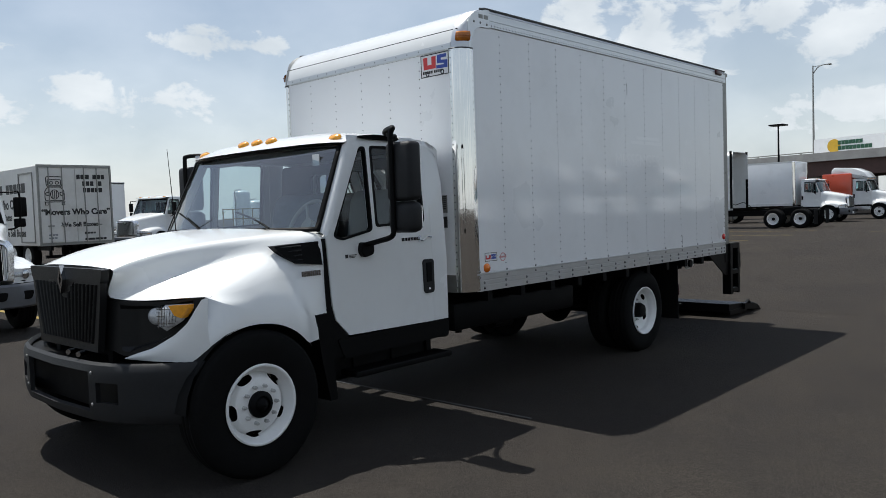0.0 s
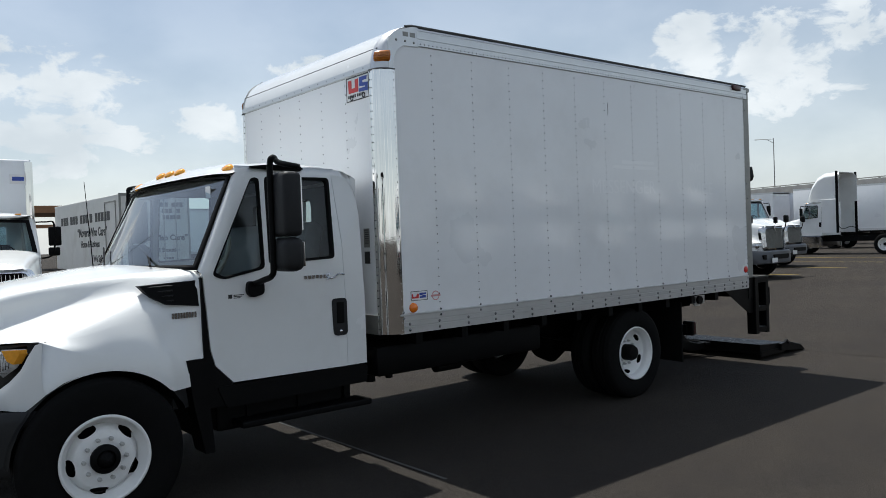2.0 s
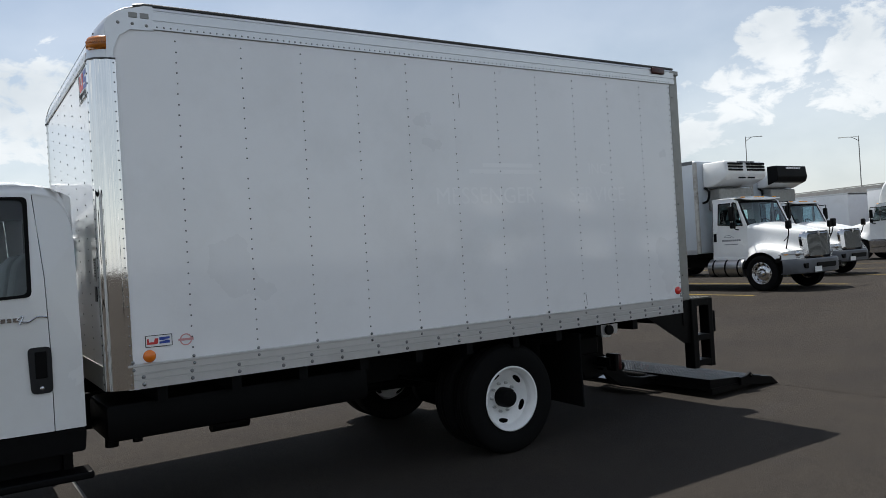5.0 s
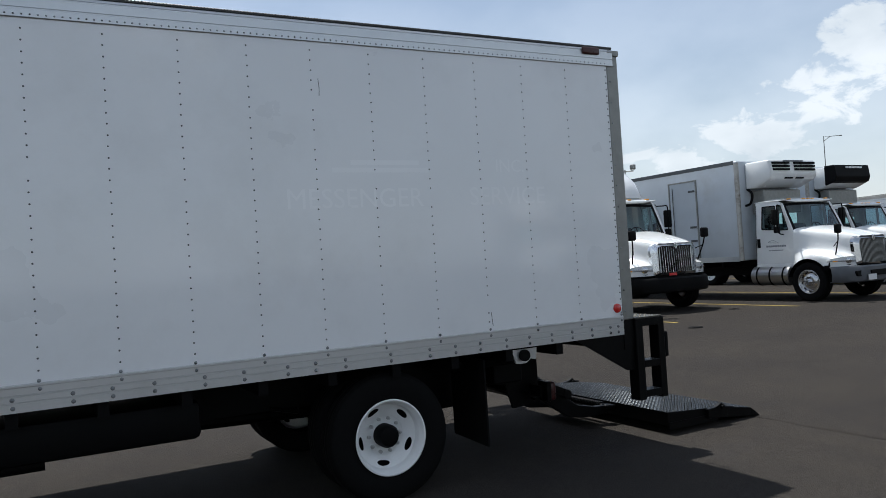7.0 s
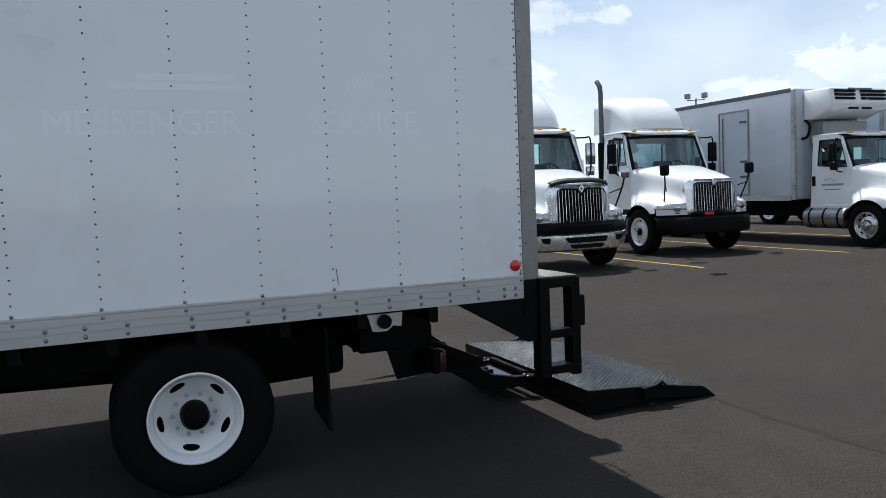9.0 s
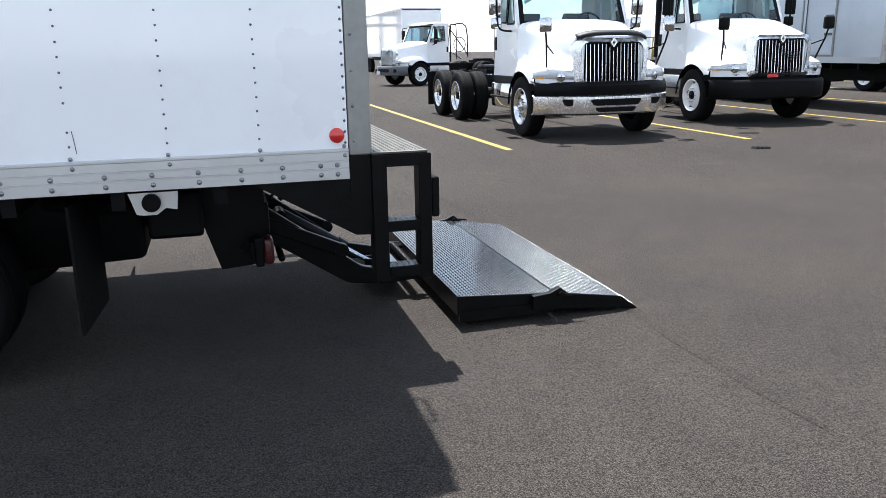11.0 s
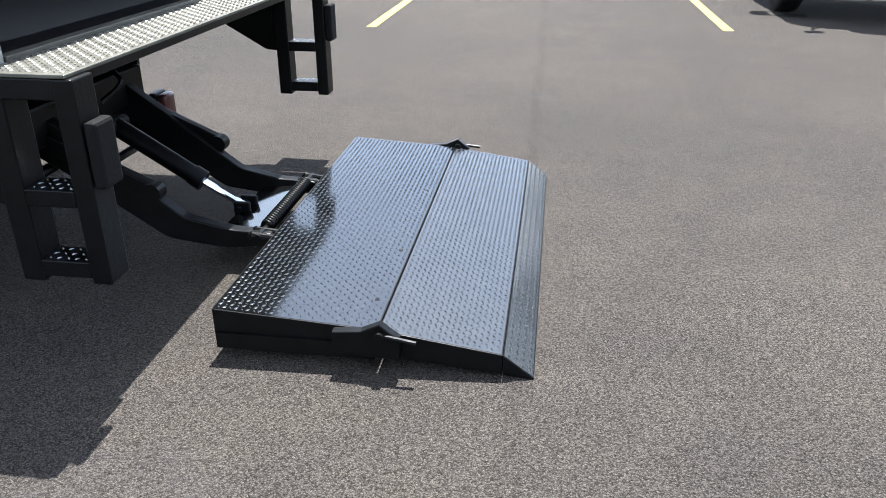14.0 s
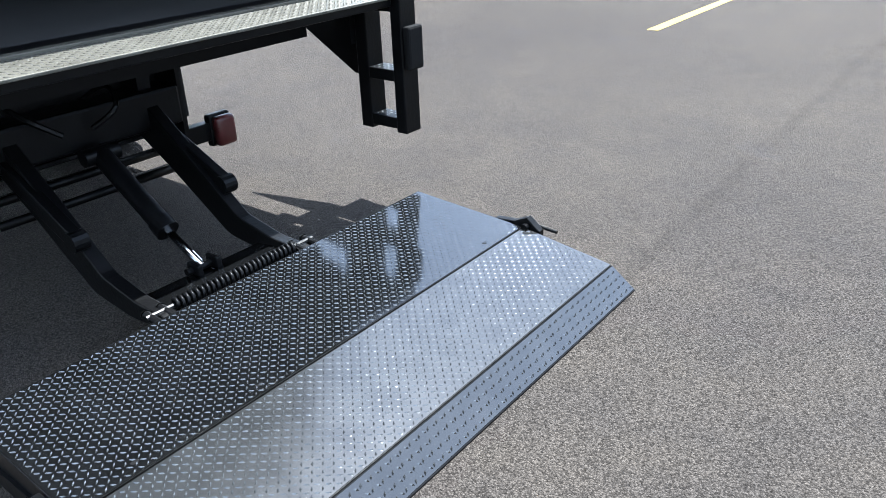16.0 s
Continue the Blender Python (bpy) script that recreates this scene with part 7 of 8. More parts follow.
    for d in (-0.75, -0.18, 0.0, 0.18, 0.75):
        part("marker_lamp", box(B(), 1.30, 1.40, d - 0.05, d + 0.05, 2.795, 2.835, 0.012), LENS, t, "amber roof marker lamp")
    bm = B()
    ring(rounded([(-1.03, 0.98), (1.03, 0.98), (0.98, 2.78), (-0.98, 2.78)], 0.05, 2), rounded([(-0.7, 1.95), (0.7, 1.95), (0.7, 2.55), (-0.7, 2.55)], 0.05, 2), bm, "x", 2.40, 2.44)
    part("cab_back", bm, cm, t)
    bm = B()
    bm.faces.new([bm.verts.new((2.42, y, z)) for y, z in ((-0.69, 1.96), (0.69, 1.96), (0.69, 2.54), (-0.69, 2.54))])
    part("rear_window", orient(bm, (1, 0, 0)), PARKGLASS, t).visible_shadow = False
    bm = B()
    box(bm, 0.98, 1.32, -1.0, 1.0, 1.0, 1.84, 0.03)
    part("dashboard", bm, TRIM, t)
    for d in (-0.48, 0.48):
        bm = B()
        prism(bm, rounded([(2.0, 1.2), (2.15, 1.2), (2.27, 2.02), (2.18, 2.10), (2.10, 1.95)], 0.04, 2), "y", d - 0.24, d + 0.24)
        part("seat", bm, TRIM, t, "dark cab seat")
    bm = B()
    stm = pose(1.45, -0.48, 1.88, 0, -60, 0)
    tube(bm, [stm @ Vector((0.22 * math.cos(2 * math.pi * i / 20), 0.22 * math.sin(2 * math.pi * i / 20), 0)) for i in range(20)], 0.016, 6, True)
    tube(bm, [stm @ Vector((-0.2, 0, 0)), stm @ Vector((0.2, 0, 0))], 0.014, 5)
    part("steering_wheel", bm, BLACK, t)
    part("cab_floor", box(B(), 1.0, 2.42, -1.0, 1.0, 0.95, 1.02), BLACK, t)
    # chassis
    rear_x = {"box": box_len + 2.6, "tractor": rear_len or 6.5, "sleeper": 7.2}[rear]
    for s in (-1, 1):
        part("frame_rail", box(B(), -0.9, rear_x, s * 0.43 - 0.04, s * 0.43 + 0.04, 0.66, 0.92), BLACK, t)
    for s in (-1, 1):
        wheel(t, (0, s * 1.16, 0.5), s, 0.5, 0.28, 0.30, convex=True, rim_mat=W, slots=5 if W is RIM else 10, detail=False, hub=CHROME if W is not RIM else BLACK)
    ax = [box_len * 0.68 + 2.6] if rear == "box" else [rear_x - 2.05, rear_x - 0.70]
    for x in ax:
        for s in (-1, 1):
            wheel(t, (x, s * 1.20, 0.5), s, 0.5, 0.28, 0.30, convex=False, rim_mat=W, detail=False)
            wheel(t, (x, s * 0.88, 0.5), s, 0.5, 0.28, 0.30, convex=False, rim_mat=W, detail=False)
        part("axle", cyl(B(), (x, -0.9, 0.5), (x, 0.9, 0.5), 0.08, 10), BLACK, t)
    part("front_axle", cyl(B(), (0, -0.9, 0.46), (0, 0.9, 0.46), 0.06, 10), BLACK, t)
    for s in (-1, 1):
        if tank:
            bm = B()
            cyl(bm, (1.15, s * 0.95, 0.66), (2.55, s * 0.95, 0.66), 0.26, 22)
            tk = part("fuel_tank", bm, mat_tank, t, "dull aluminium fuel tank", auto=40)
            for x in (1.35, 1.85, 2.35):
                part("tank_strap", cyl(B(), (x - 0.03, s * 0.95, 0.66), (x + 0.03, s * 0.95, 0.66), 0.266, 22), BLACK, tk)
        else:
            bm = box(B(), 1.05, 2.35, s * 1.0 - 0.16, s * 1.0 + 0.14, 0.42, 0.86, 0.05)
            part("step_box", bm, CHROME if bumper == "chrome" else mat_tank, t, "bright battery and step box", auto=40)
            part("step_tread", box(B(), 1.1, 2.3, s * 1.12 - 0.06, s * 1.12 + 0.06, 0.60, 0.63), BLACK, t)
    if rear == "box":
        x0, x1, zb, zt, hw = 2.75, 2.75 + box_len, 1.10, box_top, 1.25
        bmw = body_mat or PANEL
        bm = B()
        box(bm, x0, x1, -hw, hw, zb, zt, 0.05, 3)
        cb = part("cargo_box", bm, bmw, t, "white cargo box", auto=40)
        for s in (-1, 1):
            part("corner_post", cyl(B(), (x0 + 0.06, s * (hw - 0.05), zb), (x0 + 0.06, s * (hw - 0.05), zt - 0.05), 0.068 if unit else 0.09, 14), STREAKED if unit else POLISHED, cb, "bright corner post")
            part("bottom_rail", box(B(), x0 + 0.1, x1, s * (hw + 0.004) - 0.008, s * (hw + 0.004) + 0.008, zb - 0.02, zb + 0.12), ALU, cb)
            part("top_rail", box(B(), x0 + 0.1, x1, s * (hw + 0.004) - 0.008, s * (hw + 0.004) + 0.008, zt - 0.10, zt + 0.005), DARKSTEEL if unit else ALU, cb)
            if unit:
                bm = B()
                ring([(x0 + 1.47, zb + 0.12), (x0 + 2.57, zb + 0.12), (x0 + 2.57, zt - 0.35), (x0 + 1.47, zt - 0.35)], [(x0 + 1.51, zb + 0.16), (x0 + 2.53, zb + 0.16), (x0 + 2.53, zt - 0.39), (x0 + 1.51, zt - 0.39)], bm, "y", s * hw, s * (hw + 0.035))
                sd = part("side_door", bm, GALV, cb, "framed side door")
                part("door_leaf", box(B(), x0 + 1.52, x0 + 2.52, s * (hw + 0.012) - 0.01, s * (hw + 0.012) + 0.01, zb + 0.17, zt - 0.40), bmw, sd)
                bm = B()
                for z in (zb + 0.6, zb + 1.0, zt - 0.7):
                    box(bm, x0 + 1.54, x0 + 1.77, s * (hw + 0.03) - 0.015, s * (hw + 0.03) + 0.015, z, z + 0.06)
                tube(bm, [(x0 + 2.40, s * (hw + 0.04), zb + 0.2), (x0 + 2.40, s * (hw + 0.04), zt - 0.5)], 0.012, 6)
                part("door_hinges", bm, DARKSTEEL, sd)
        for x in [x0 + 0.8 * k for k in range(1, int(box_len / 0.8))]:
            part("cross_sill", box(B(), x - 0.03, x + 0.03, -1.15, 1.15, 0.93, zb - 0.021), BLACK, t)
        part("mud_flap", box(B(), x1 - 0.9, x1 - 0.88, -1.2, -0.6, 0.25, 0.95), RUBBER, t)
        part("mud_flap", box(B(), x1 - 0.9, x1 - 0.88, 0.6, 1.2, 0.25, 0.95), RUBBER, t)
        if unit:
            um = PAINT
            bm = B()
            prism(bm, rounded([(x0, zt - 0.08), (x0, zt - 0.80), (x0 - 0.30, zt - 0.80), (x0 - 0.80, zt - 0.60), (x0 - 0.86, zt - 0.45), (x0 - 0.80, zt - 0.08)], 0.06, 3), "y", -0.95, 0.95, 0.05)
            ru = part("refrigeration_unit", bm, um, t, "boxy refrigeration unit over the cab", auto=45)
            if unit == "black":
                bm = B()
                prism(bm, rounded([(x0 - 0.45, zt - 0.04), (x0 - 0.45, zt - 0.72), (x0 - 0.83, zt - 0.60), (x0 - 0.89, zt - 0.44), (x0 - 0.83, zt - 0.04)], 0.04, 3), "y", -0.90, 0.965, 0.03)
                part("black_front", bm, BLACK, ru, "black front panel")
                bm = B()
                for k in range(6):
                    box(bm, x0 - 0.888, x0 - 0.85, -0.45 + k * 0.15, -0.35 + k * 0.15, zt - 0.16, zt - 0.10)
                part("maker_bars", bm, WHITEINK, ru)
            else:
                bm = B()
                for k in range(3):
                    for y0, y1 in ((-0.85, -0.25), (-0.2, -0.02), (0.2, 0.38), (0.42, 0.85)):
                        box(bm, x0 - 0.875, x0 - 0.80, y0, y1, zt - 0.20 - 0.09 * k, zt - 0.145 - 0.09 * k)
                for y0, y1 in ((-0.4, -0.1), (0.05, 0.35)):
                    box(bm, x0 - 0.84, x0 - 0.70, y0, y1, zt - 0.60, zt - 0.56)
                part("air_louvres", bm, BLACK, ru, "black air louvres")
                bm = B()
                for k in range(8):
                    box(bm, x0 - 0.84, x0 - 0.79, -0.4 + k * 0.1, -0.33 + k * 0.1, zt - 0.135, zt - 0.095)
                part("maker_bars", bm, GREYINK, ru)
            bm = B()
            tube(bm, curve_pts([(x0 - 0.02, 0.9, zt - 0.8), (x0 - 0.25, 1.0, zt - 0.95), (x0 - 0.2, 1.02, zt - 1.2), (x0 - 0.02, 1.0, zt - 1.25)], 5), 0.035, 7)
            part("unit_hose", bm, RUBBER, ru)
            part("unit_neck", box(B(), x0 - 0.45, x0 - 0.01, -0.75, 0.75, zt - 1.5, zt - 0.851, 0.04), GALV, ru)
    else:
        bm = B()
        lathe(bm, [(0.0, 0.03), (0.45, 0.03), (0.47, 0.0), (0.47, -0.05)], (rear_x - 1.4, 0, 1.08), (0, 0, 1), 24)
        box(bm, rear_x - 1.9, rear_x - 0.9, -0.45, 0.45, 0.93, 1.03)
        part("fifth_wheel", bm, BLACK, t, "black fifth wheel plate")
        for s in (-1, 1):
            part("mud_flap", box(B(), rear_x - 0.02, rear_x, s * 0.95 - 0.3, s * 0.95 + 0.3, 0.2, 0.95), RUBBER, t)
        if sleeper:
            bm = B()
            prism(bm, rounded([(2.46, 0.98), (2.46, 3.05), (4.3, 3.05), (4.3, 0.98)], 0.10, 3), "y", -1.12, 1.12, 0.05)
            part("sleeper", bm, sleeper, t, "sleeper compartment", auto=45)
            bm = B()
            prism(bm, rounded([(1.45, 2.86), (1.75, 3.25), (2.4, 3.55), (3.6, 3.62), (3.75, 3.4), (3.75, 3.06), (2.46, 3.06), (2.46, 2.86)], 0.08, 3), "y", -1.0, 1.0, 0.06)
            part("roof_fairing", bm, cm, t, "rounded roof fairing", auto=45)
    if roof_air:
        bm = B()
        rr = []
        for x, z, w in ((1.60, 2.88, 0.74), (1.66, 3.10, 0.79), (1.84, 3.42, 0.82), (2.15, 3.70, 0.83), (2.5, 3.82, 0.83), (3.0 if fairing < 1 else 3.2, 3.84, 0.83)):
            row = []
            z = 2.86 + (z - 2.86) * fairing
            w *= 1.0 if fairing < 1 else 1.27
            for i in range(-8, 9):
                q = abs(i / 8)
                row.append((x + 0.12 * q ** 3, i / 8 * w * 1.0, max(2.86, z - 0.55 * max(0, q - 0.7) ** 1.5 * 2.2)))
            rr.append([(row[0][0] + 0.01, -w - 0.012, 2.84), (row[0][0], -w, row[0][2] - 0.06)] + row + [(row[-1][0], w, row[-1][2] - 0.06), (row[-1][0] + 0.01, w + 0.012, 2.84)])
        grid(bm, rr)
        bmesh.ops.recalc_face_normals(bm, faces=bm.faces[:])
        solid(bm, 0.02)
        part("roof_fairing", bm, cm, t, "white rounded roof fairing", auto=50)
    if stack:
        bm = B()
        tube(bm, [(2.62, 0.94, 1.0), (2.62, 0.94, 3.72), (2.66, 0.94, 3.88), (2.78, 0.94, 4.0)], 0.058, 14)
        part("exhaust_stack", bm, DARKSTEEL, t, "tall exhaust stack with a curved tip", auto=60)
        bm = cyl(B(), (2.62, 0.94, 1.2), (2.62, 0.94, 2.6), 0.095, 16)
        part("heat_shield", bm, BLACK, t)
    if rear != "box":
        bm = B()
        tube(bm, curve_pts([(2.50, -0.9, 1.1), (2.55, -0.95, 2.6), (2.75, -0.95, 2.72), (2.9, -0.95, 2.6), (2.9, -0.95, 1.1)], 4), 0.02, 6)
        part("grab_rail", bm, BLACK, t, "black grab rail behind the cab")
        part("air_hose", tube(B(), curve_pts([(2.5, 0.2, 1.9), (2.9, 0.1, 1.3), (3.4, 0.2, 1.4), (3.9, 0.1, 1.1)], 5), 0.018, 6), BLACK, t, "black air hose")
    # short bonnet: bring the cab and all behind it closer to the front axle
    tall = ("cargo_box", "corner_post", "bottom_rail", "top_rail", "side_door", "door_leaf", "door_hinges", "refrigeration_unit", "black_front", "maker_bars", "air_louvres", "unit_hose", "unit_neck", "sleeper", "exhaust_stack", "roof_fairing")
    for ob in list(t.children_recursive):
        vs = ob.data.vertices
        if max(v.co.x for v in vs) < 0.75:
            continue
        whole = ob.name.split(".")[0] in tall
        for v in vs:
            x = v.co.x
            v.co.x = x if x < -0.6 else -0.6 + (x + 0.6) * 1.05 / 1.6 if x < 1.0 else 0.45 + (x - 1.0) * 0.807 if x < 2.46 and not whole else x - 0.832
            if v.co.z > 1.82 and not whole:
                v.co.z = 1.82 + (v.co.z - 1.82) * low
            elif whole and ob.name.split(".")[0] == "roof_fairing":
                v.co.z -= (1 - low) * 1.0
    return t


mat_grey_bumper = mat("grey_bumper_plastic", (0.085, 0.09, 0.10), 0.45, var=0.1, scale=6)
mat_tank = mat("dull_aluminium", (0.36, 0.36, 0.36), 0.3, metal=0.9, var=0.1, scale=4, dirt=(0.3, 0.28, 0.26), dirt_amt=0.4)
ALUWHEEL = mat("aluminium_wheel", (0.62, 0.62, 0.62), 0.22, metal=1.0, var=0.08, scale=12)

FACE = 90  # turned to look towards -y
tractor_a = road_truck("tractor_unit", "white day-cab tractor with chrome bumper and black bug deflector", "truck", rear="tractor", bumper="chrome", wheels=ALUWHEEL, roof_air=True, visor=True, low=0.92)
tractor_a.matrix_basis = pose(14.55, 13.3, 0, 0, 0, FACE) @ Matrix.Scale(1.05, 4)
tractor_b = road_truck("tractor_unit", "white day-cab tractor with black bumper, chrome grille and tall exhaust stack", "truck", rear="tractor", bumper="black", roof_air=True, stack=True, low=0.92)
tractor_b.matrix_basis = pose(18.80, 14.42, 0, 0, 0, FACE - 3) @ Matrix.Scale(1.07, 4)
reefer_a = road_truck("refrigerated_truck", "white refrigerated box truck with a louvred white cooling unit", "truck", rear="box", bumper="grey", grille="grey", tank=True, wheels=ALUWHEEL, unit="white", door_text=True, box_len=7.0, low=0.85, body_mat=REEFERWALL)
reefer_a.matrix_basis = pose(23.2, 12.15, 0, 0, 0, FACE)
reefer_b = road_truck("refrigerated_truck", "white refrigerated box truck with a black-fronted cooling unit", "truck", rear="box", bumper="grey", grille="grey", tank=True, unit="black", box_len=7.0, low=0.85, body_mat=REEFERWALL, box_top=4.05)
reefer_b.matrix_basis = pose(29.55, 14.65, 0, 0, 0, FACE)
left_truck = road_truck("box_truck", "white box truck with grey bumper and chrome grille, parked nose out", "truck", rear="box", bumper="grey", grille="chrome", box_len=5.6, hood_mirrors=False, box_top=3.73, low=0.76)
bm = box(B(), 1.905, 1.917, -1.14, -0.86, 3.24, 3.43)
dec = part("maker_decal", bm, WHITEINK, left_truck, "white decal with a blue shape")
part("blue_shape", box(B(), 1.898, 1.904, -1.11, -0.90, 3.30, 3.38), BLUEINK, dec)
left_truck.matrix_basis = pose(2.63, 12.86, 0, 0, 0, FACE) @ Matrix.Scale(0.867, 4)

far_tractor = road_truck("tractor_unit", "white tractor with tall roof fairing and dark side extenders", "truck", rear="tractor", bumper="grey", roof_air=True, hood_mirrors=False, rear_len=7.5, fairing=1.5)
for s in (-1, 1):
    part("side_extender", box(B(), 1.63, 2.35, s * 1.09 - 0.02, s * 1.09 + 0.02, 1.1, 2.80, 0.01), PAINT, far_tractor, "white side extender")
    part("extender_edge", box(B(), 2.351, 2.47, s * 1.10 - 0.03, s * 1.10 + 0.03, 1.1, 4.22, 0.01), BLACK, far_tractor, "black extender edge")
    part("side_skirt", box(B(), 0.45, 1.6, s * 1.16 - 0.02, s * 1.16 + 0.02, 0.35, 0.95, 0.01), CHROME, far_tractor, "bright side skirt")
far_tractor.matrix_basis = pose(41.85, 19.33, 0, 0, 0, -90)
far_box = road_truck("box_truck", "white box truck parked nose out far across the lot", "truck", rear="box", bumper="grey", grille="grey", box_len=7.0, hood_mirrors=False)
far_box.matrix_basis = pose(51.1, 14.7, 0, 0, 0, FACE)
red_tractor = road_truck("tractor_unit", "white tractor with an orange-red sleeper", "truck", rear="sleeper", bumper="grey", grille="grey", sleeper=REDPAINT, hood_mirrors=False)
red_tractor.matrix_basis = pose(56.6, 13.2, 0, 0, 0, FACE)
utility = road_truck("utility_truck", "white cab-and-chassis truck with a black rack behind the cab", "truck", rear="tractor", bumper="grey", grille="chrome", hood_mirrors=False, low=0.86)
bm = B()
for y in (-0.95, 0.95):
    tube(bm, curve_pts([(1.75, y, 1.0), (1.75, y, 2.45), (1.9, y, 2.6), (2.6, y, 2.55), (2.7, y, 1.2)], 3), 0.03, 6)
    tube(bm, [(1.75, y, 2.4), (2.7, y, 1.3)], 0.025, 6)
tube(bm, [(1.78, -0.95, 2.55), (1.78, 0.95, 2.55)], 0.03, 6)
part("rack", bm, BLACK, utility, "black tubular rack")
bm = B()
tube(bm, [(2.2 + 0.32 * math.cos(a * math.pi / 8), -1.02, 1.75 + 0.32 * math.sin(a * math.pi / 8)) for a in range(16)], 0.022, 6, True)
part("hose_coil", bm, RUBBER, utility, "black hose coil")
utility.matrix_basis = pose(16.5, 35.1, 0, 0, 0, 18)
# the rows behind the camera's path, seen only as reflections in the white side
for k, (x, y, src) in enumerate(((21.0, -13.5, tractor_b), (25.2, -13.2, tractor_a), (29.4, -13.8, reefer_a), (33.6, -13.4, tractor_b), (37.8, -13.6, tractor_a), (42.0, -13.2, reefer_b), (46.2, -13.6, tractor_b))):
    copy_thing(src, pose(x, y, 0, 0, 0, -90))


# ---- removals trailer, rear towards the lane ----
van = thing("moving_trailer", (9.97, 30, 0), "aged white moving trailer with black lettering and an outline truck drawing", "trailer")
VX0, VX1, VY0, VY1, VZ0, VZ1 = 8.79, 11.17, 26.4, 35.0, 0.86, 3.47
bm = box(B(), VX0, VX1, VY0, VY1, VZ0, VZ1, 0.03)
part("trailer_box", bm, OLDWHITE, van, "aged white riveted trailer box")
for x0, x1 in ((VX0 + 0.06, 9.96), (9.98, VX1 - 0.06)):
    part("rear_door", box(B(), x0, x1, VY0 - 0.03, VY0 - 0.002, VZ0 + 0.10, VZ1 - 0.10, 0.008), OLDWHITE, van, "aged white rear door")
    for k in range(2):
        xx = x0 + 0.28 + 0.42 * k
        bm = B()
        cyl(bm, (xx, VY0 - 0.05, VZ0 + 0.06), (xx, VY0 - 0.05, VZ1 - 0.06), 0.018, 8)
        box(bm, xx - 0.10, xx + 0.10, VY0 - 0.075, VY0 - 0.045, VZ0 + 0.62, VZ0 + 0.66)
        part("lock_rod", bm, GALV, van, "galvanised lock rod")
bm = B()
ring([(VX0 - 0.01, VZ0), (VX1 + 0.01, VZ0), (VX1 + 0.01, VZ1 + 0.02), (VX0 - 0.01, VZ1 + 0.02)], [(VX0 + 0.05, VZ0 + 0.09), (VX1 - 0.05, VZ0 + 0.09), (VX1 - 0.05, VZ1 - 0.07), (VX0 + 0.05, VZ1 - 0.07)], bm, "y", VY0 - 0.035, VY0 + 0.02)
part("rear_frame", bm, GALV, van, "galvanised rear frame")
part("under_guard", box(B(), VX0 + 0.2, VX1 - 0.2, VY0 + 0.1, VY0 + 0.2, 0.45, 0.55), BLACK, van)
for x in (VX0 + 0.35, VX1 - 0.35):
    part("guard_post", box(B(), x - 0.04, x + 0.04, VY0 + 0.1, VY0 + 0.18, 0.5, VZ0), BLACK, van)
    part("side_rail", box(B(), x - 0.05, x + 0.05, VY0, VY1, 0.70, VZ0 - 0.01), BLACK, van)
for y in (28.0, 29.3):
    for x, s in ((VX0 + 0.30, -1), (VX1 - 0.30, 1)):
        bm = B()
        lathe(bm, [(0.28, -0.13), (0.46, -0.14), (0.5, -0.1), (0.5, 0.1), (0.46, 0.14), (0.28, 0.13)], (x, y, 0.5), (s, 0, 0), 28)
        wq = part("wheel", bm, RUBBER, van, "black tyre", smooth=True)
        bm = B()
        lathe(bm, [(0.29, 0.12), (0.27, 0.13), (0.22, 0.05), (0.1, 0.04), (0.09, 0.10), (0.0, 0.11)], (x, y, 0.5), (s, 0, 0), 24)
        part("rim", bm, RIM, wq, smooth=True)
yy = VY0 - 0.034


def bars(name, x0, z0, widths, h, gap, parent, y, material=INK):
    x = x0
    for w in widths:
        part(name, box(B(), x, x + w, y - 0.003, y + 0.003, z0, z0 + h), material, parent)
        x += w + gap


bars("letter_bar", 10.02, 3.02, (0.11, 0.13, 0.12), 0.15, 0.025, van, yy)
bars("letter_bar", 10.55, 3.02, (0.13, 0.10, 0.11), 0.15, 0.025, van, yy)
bars("letter_bar", 10.20, 2.80, (0.10, 0.11, 0.11), 0.15, 0.025, van, yy)
bars("letter_bar", 10.72, 2.80, (0.12,), 0.15, 0.02, van, yy)
bars("letter_bar", 10.22, 2.58, (0.10, 0.11, 0.11, 0.11, 0.12), 0.15, 0.02, van, yy)
letters("slogan", "\u201cMovers Who Care\u201d", face_minus_y(8.86, yy, 1.86), 0.265, INK, van, "black painted slogan", 0.002, space=0.98, bold=0.011)
letters("slogan", "We Sell Boxes", face_minus_y(9.47, yy, 1.46), 0.20, INK, van, "black painted slogan", 0.002, bold=0.008)
bars("print_bar", 10.2, 1.2, (0.08, 0.06, 0.09, 0.07), 0.06, 0.02, van, yy)
bars("print_bar", 9.05, 1.18, (0.10, 0.06, 0.08), 0.05, 0.02, van, yy, GREYINK)
bars("print_bar", 9.05, 1.08, (0.05, 0.09, 0.08), 0.05, 0.02, van, yy, GREYINK)
bars("print_bar", 10.2, 0.99, (0.10, 0.2, 0.25, 0.1), 0.07, 0.02, van, yy)
# line drawing of an old truck front
bm = B()


def stroke(pts, closed=False):
    tube(bm, [(x, yy - 0.002, z) for x, z in pts], 0.013, 5, closed)


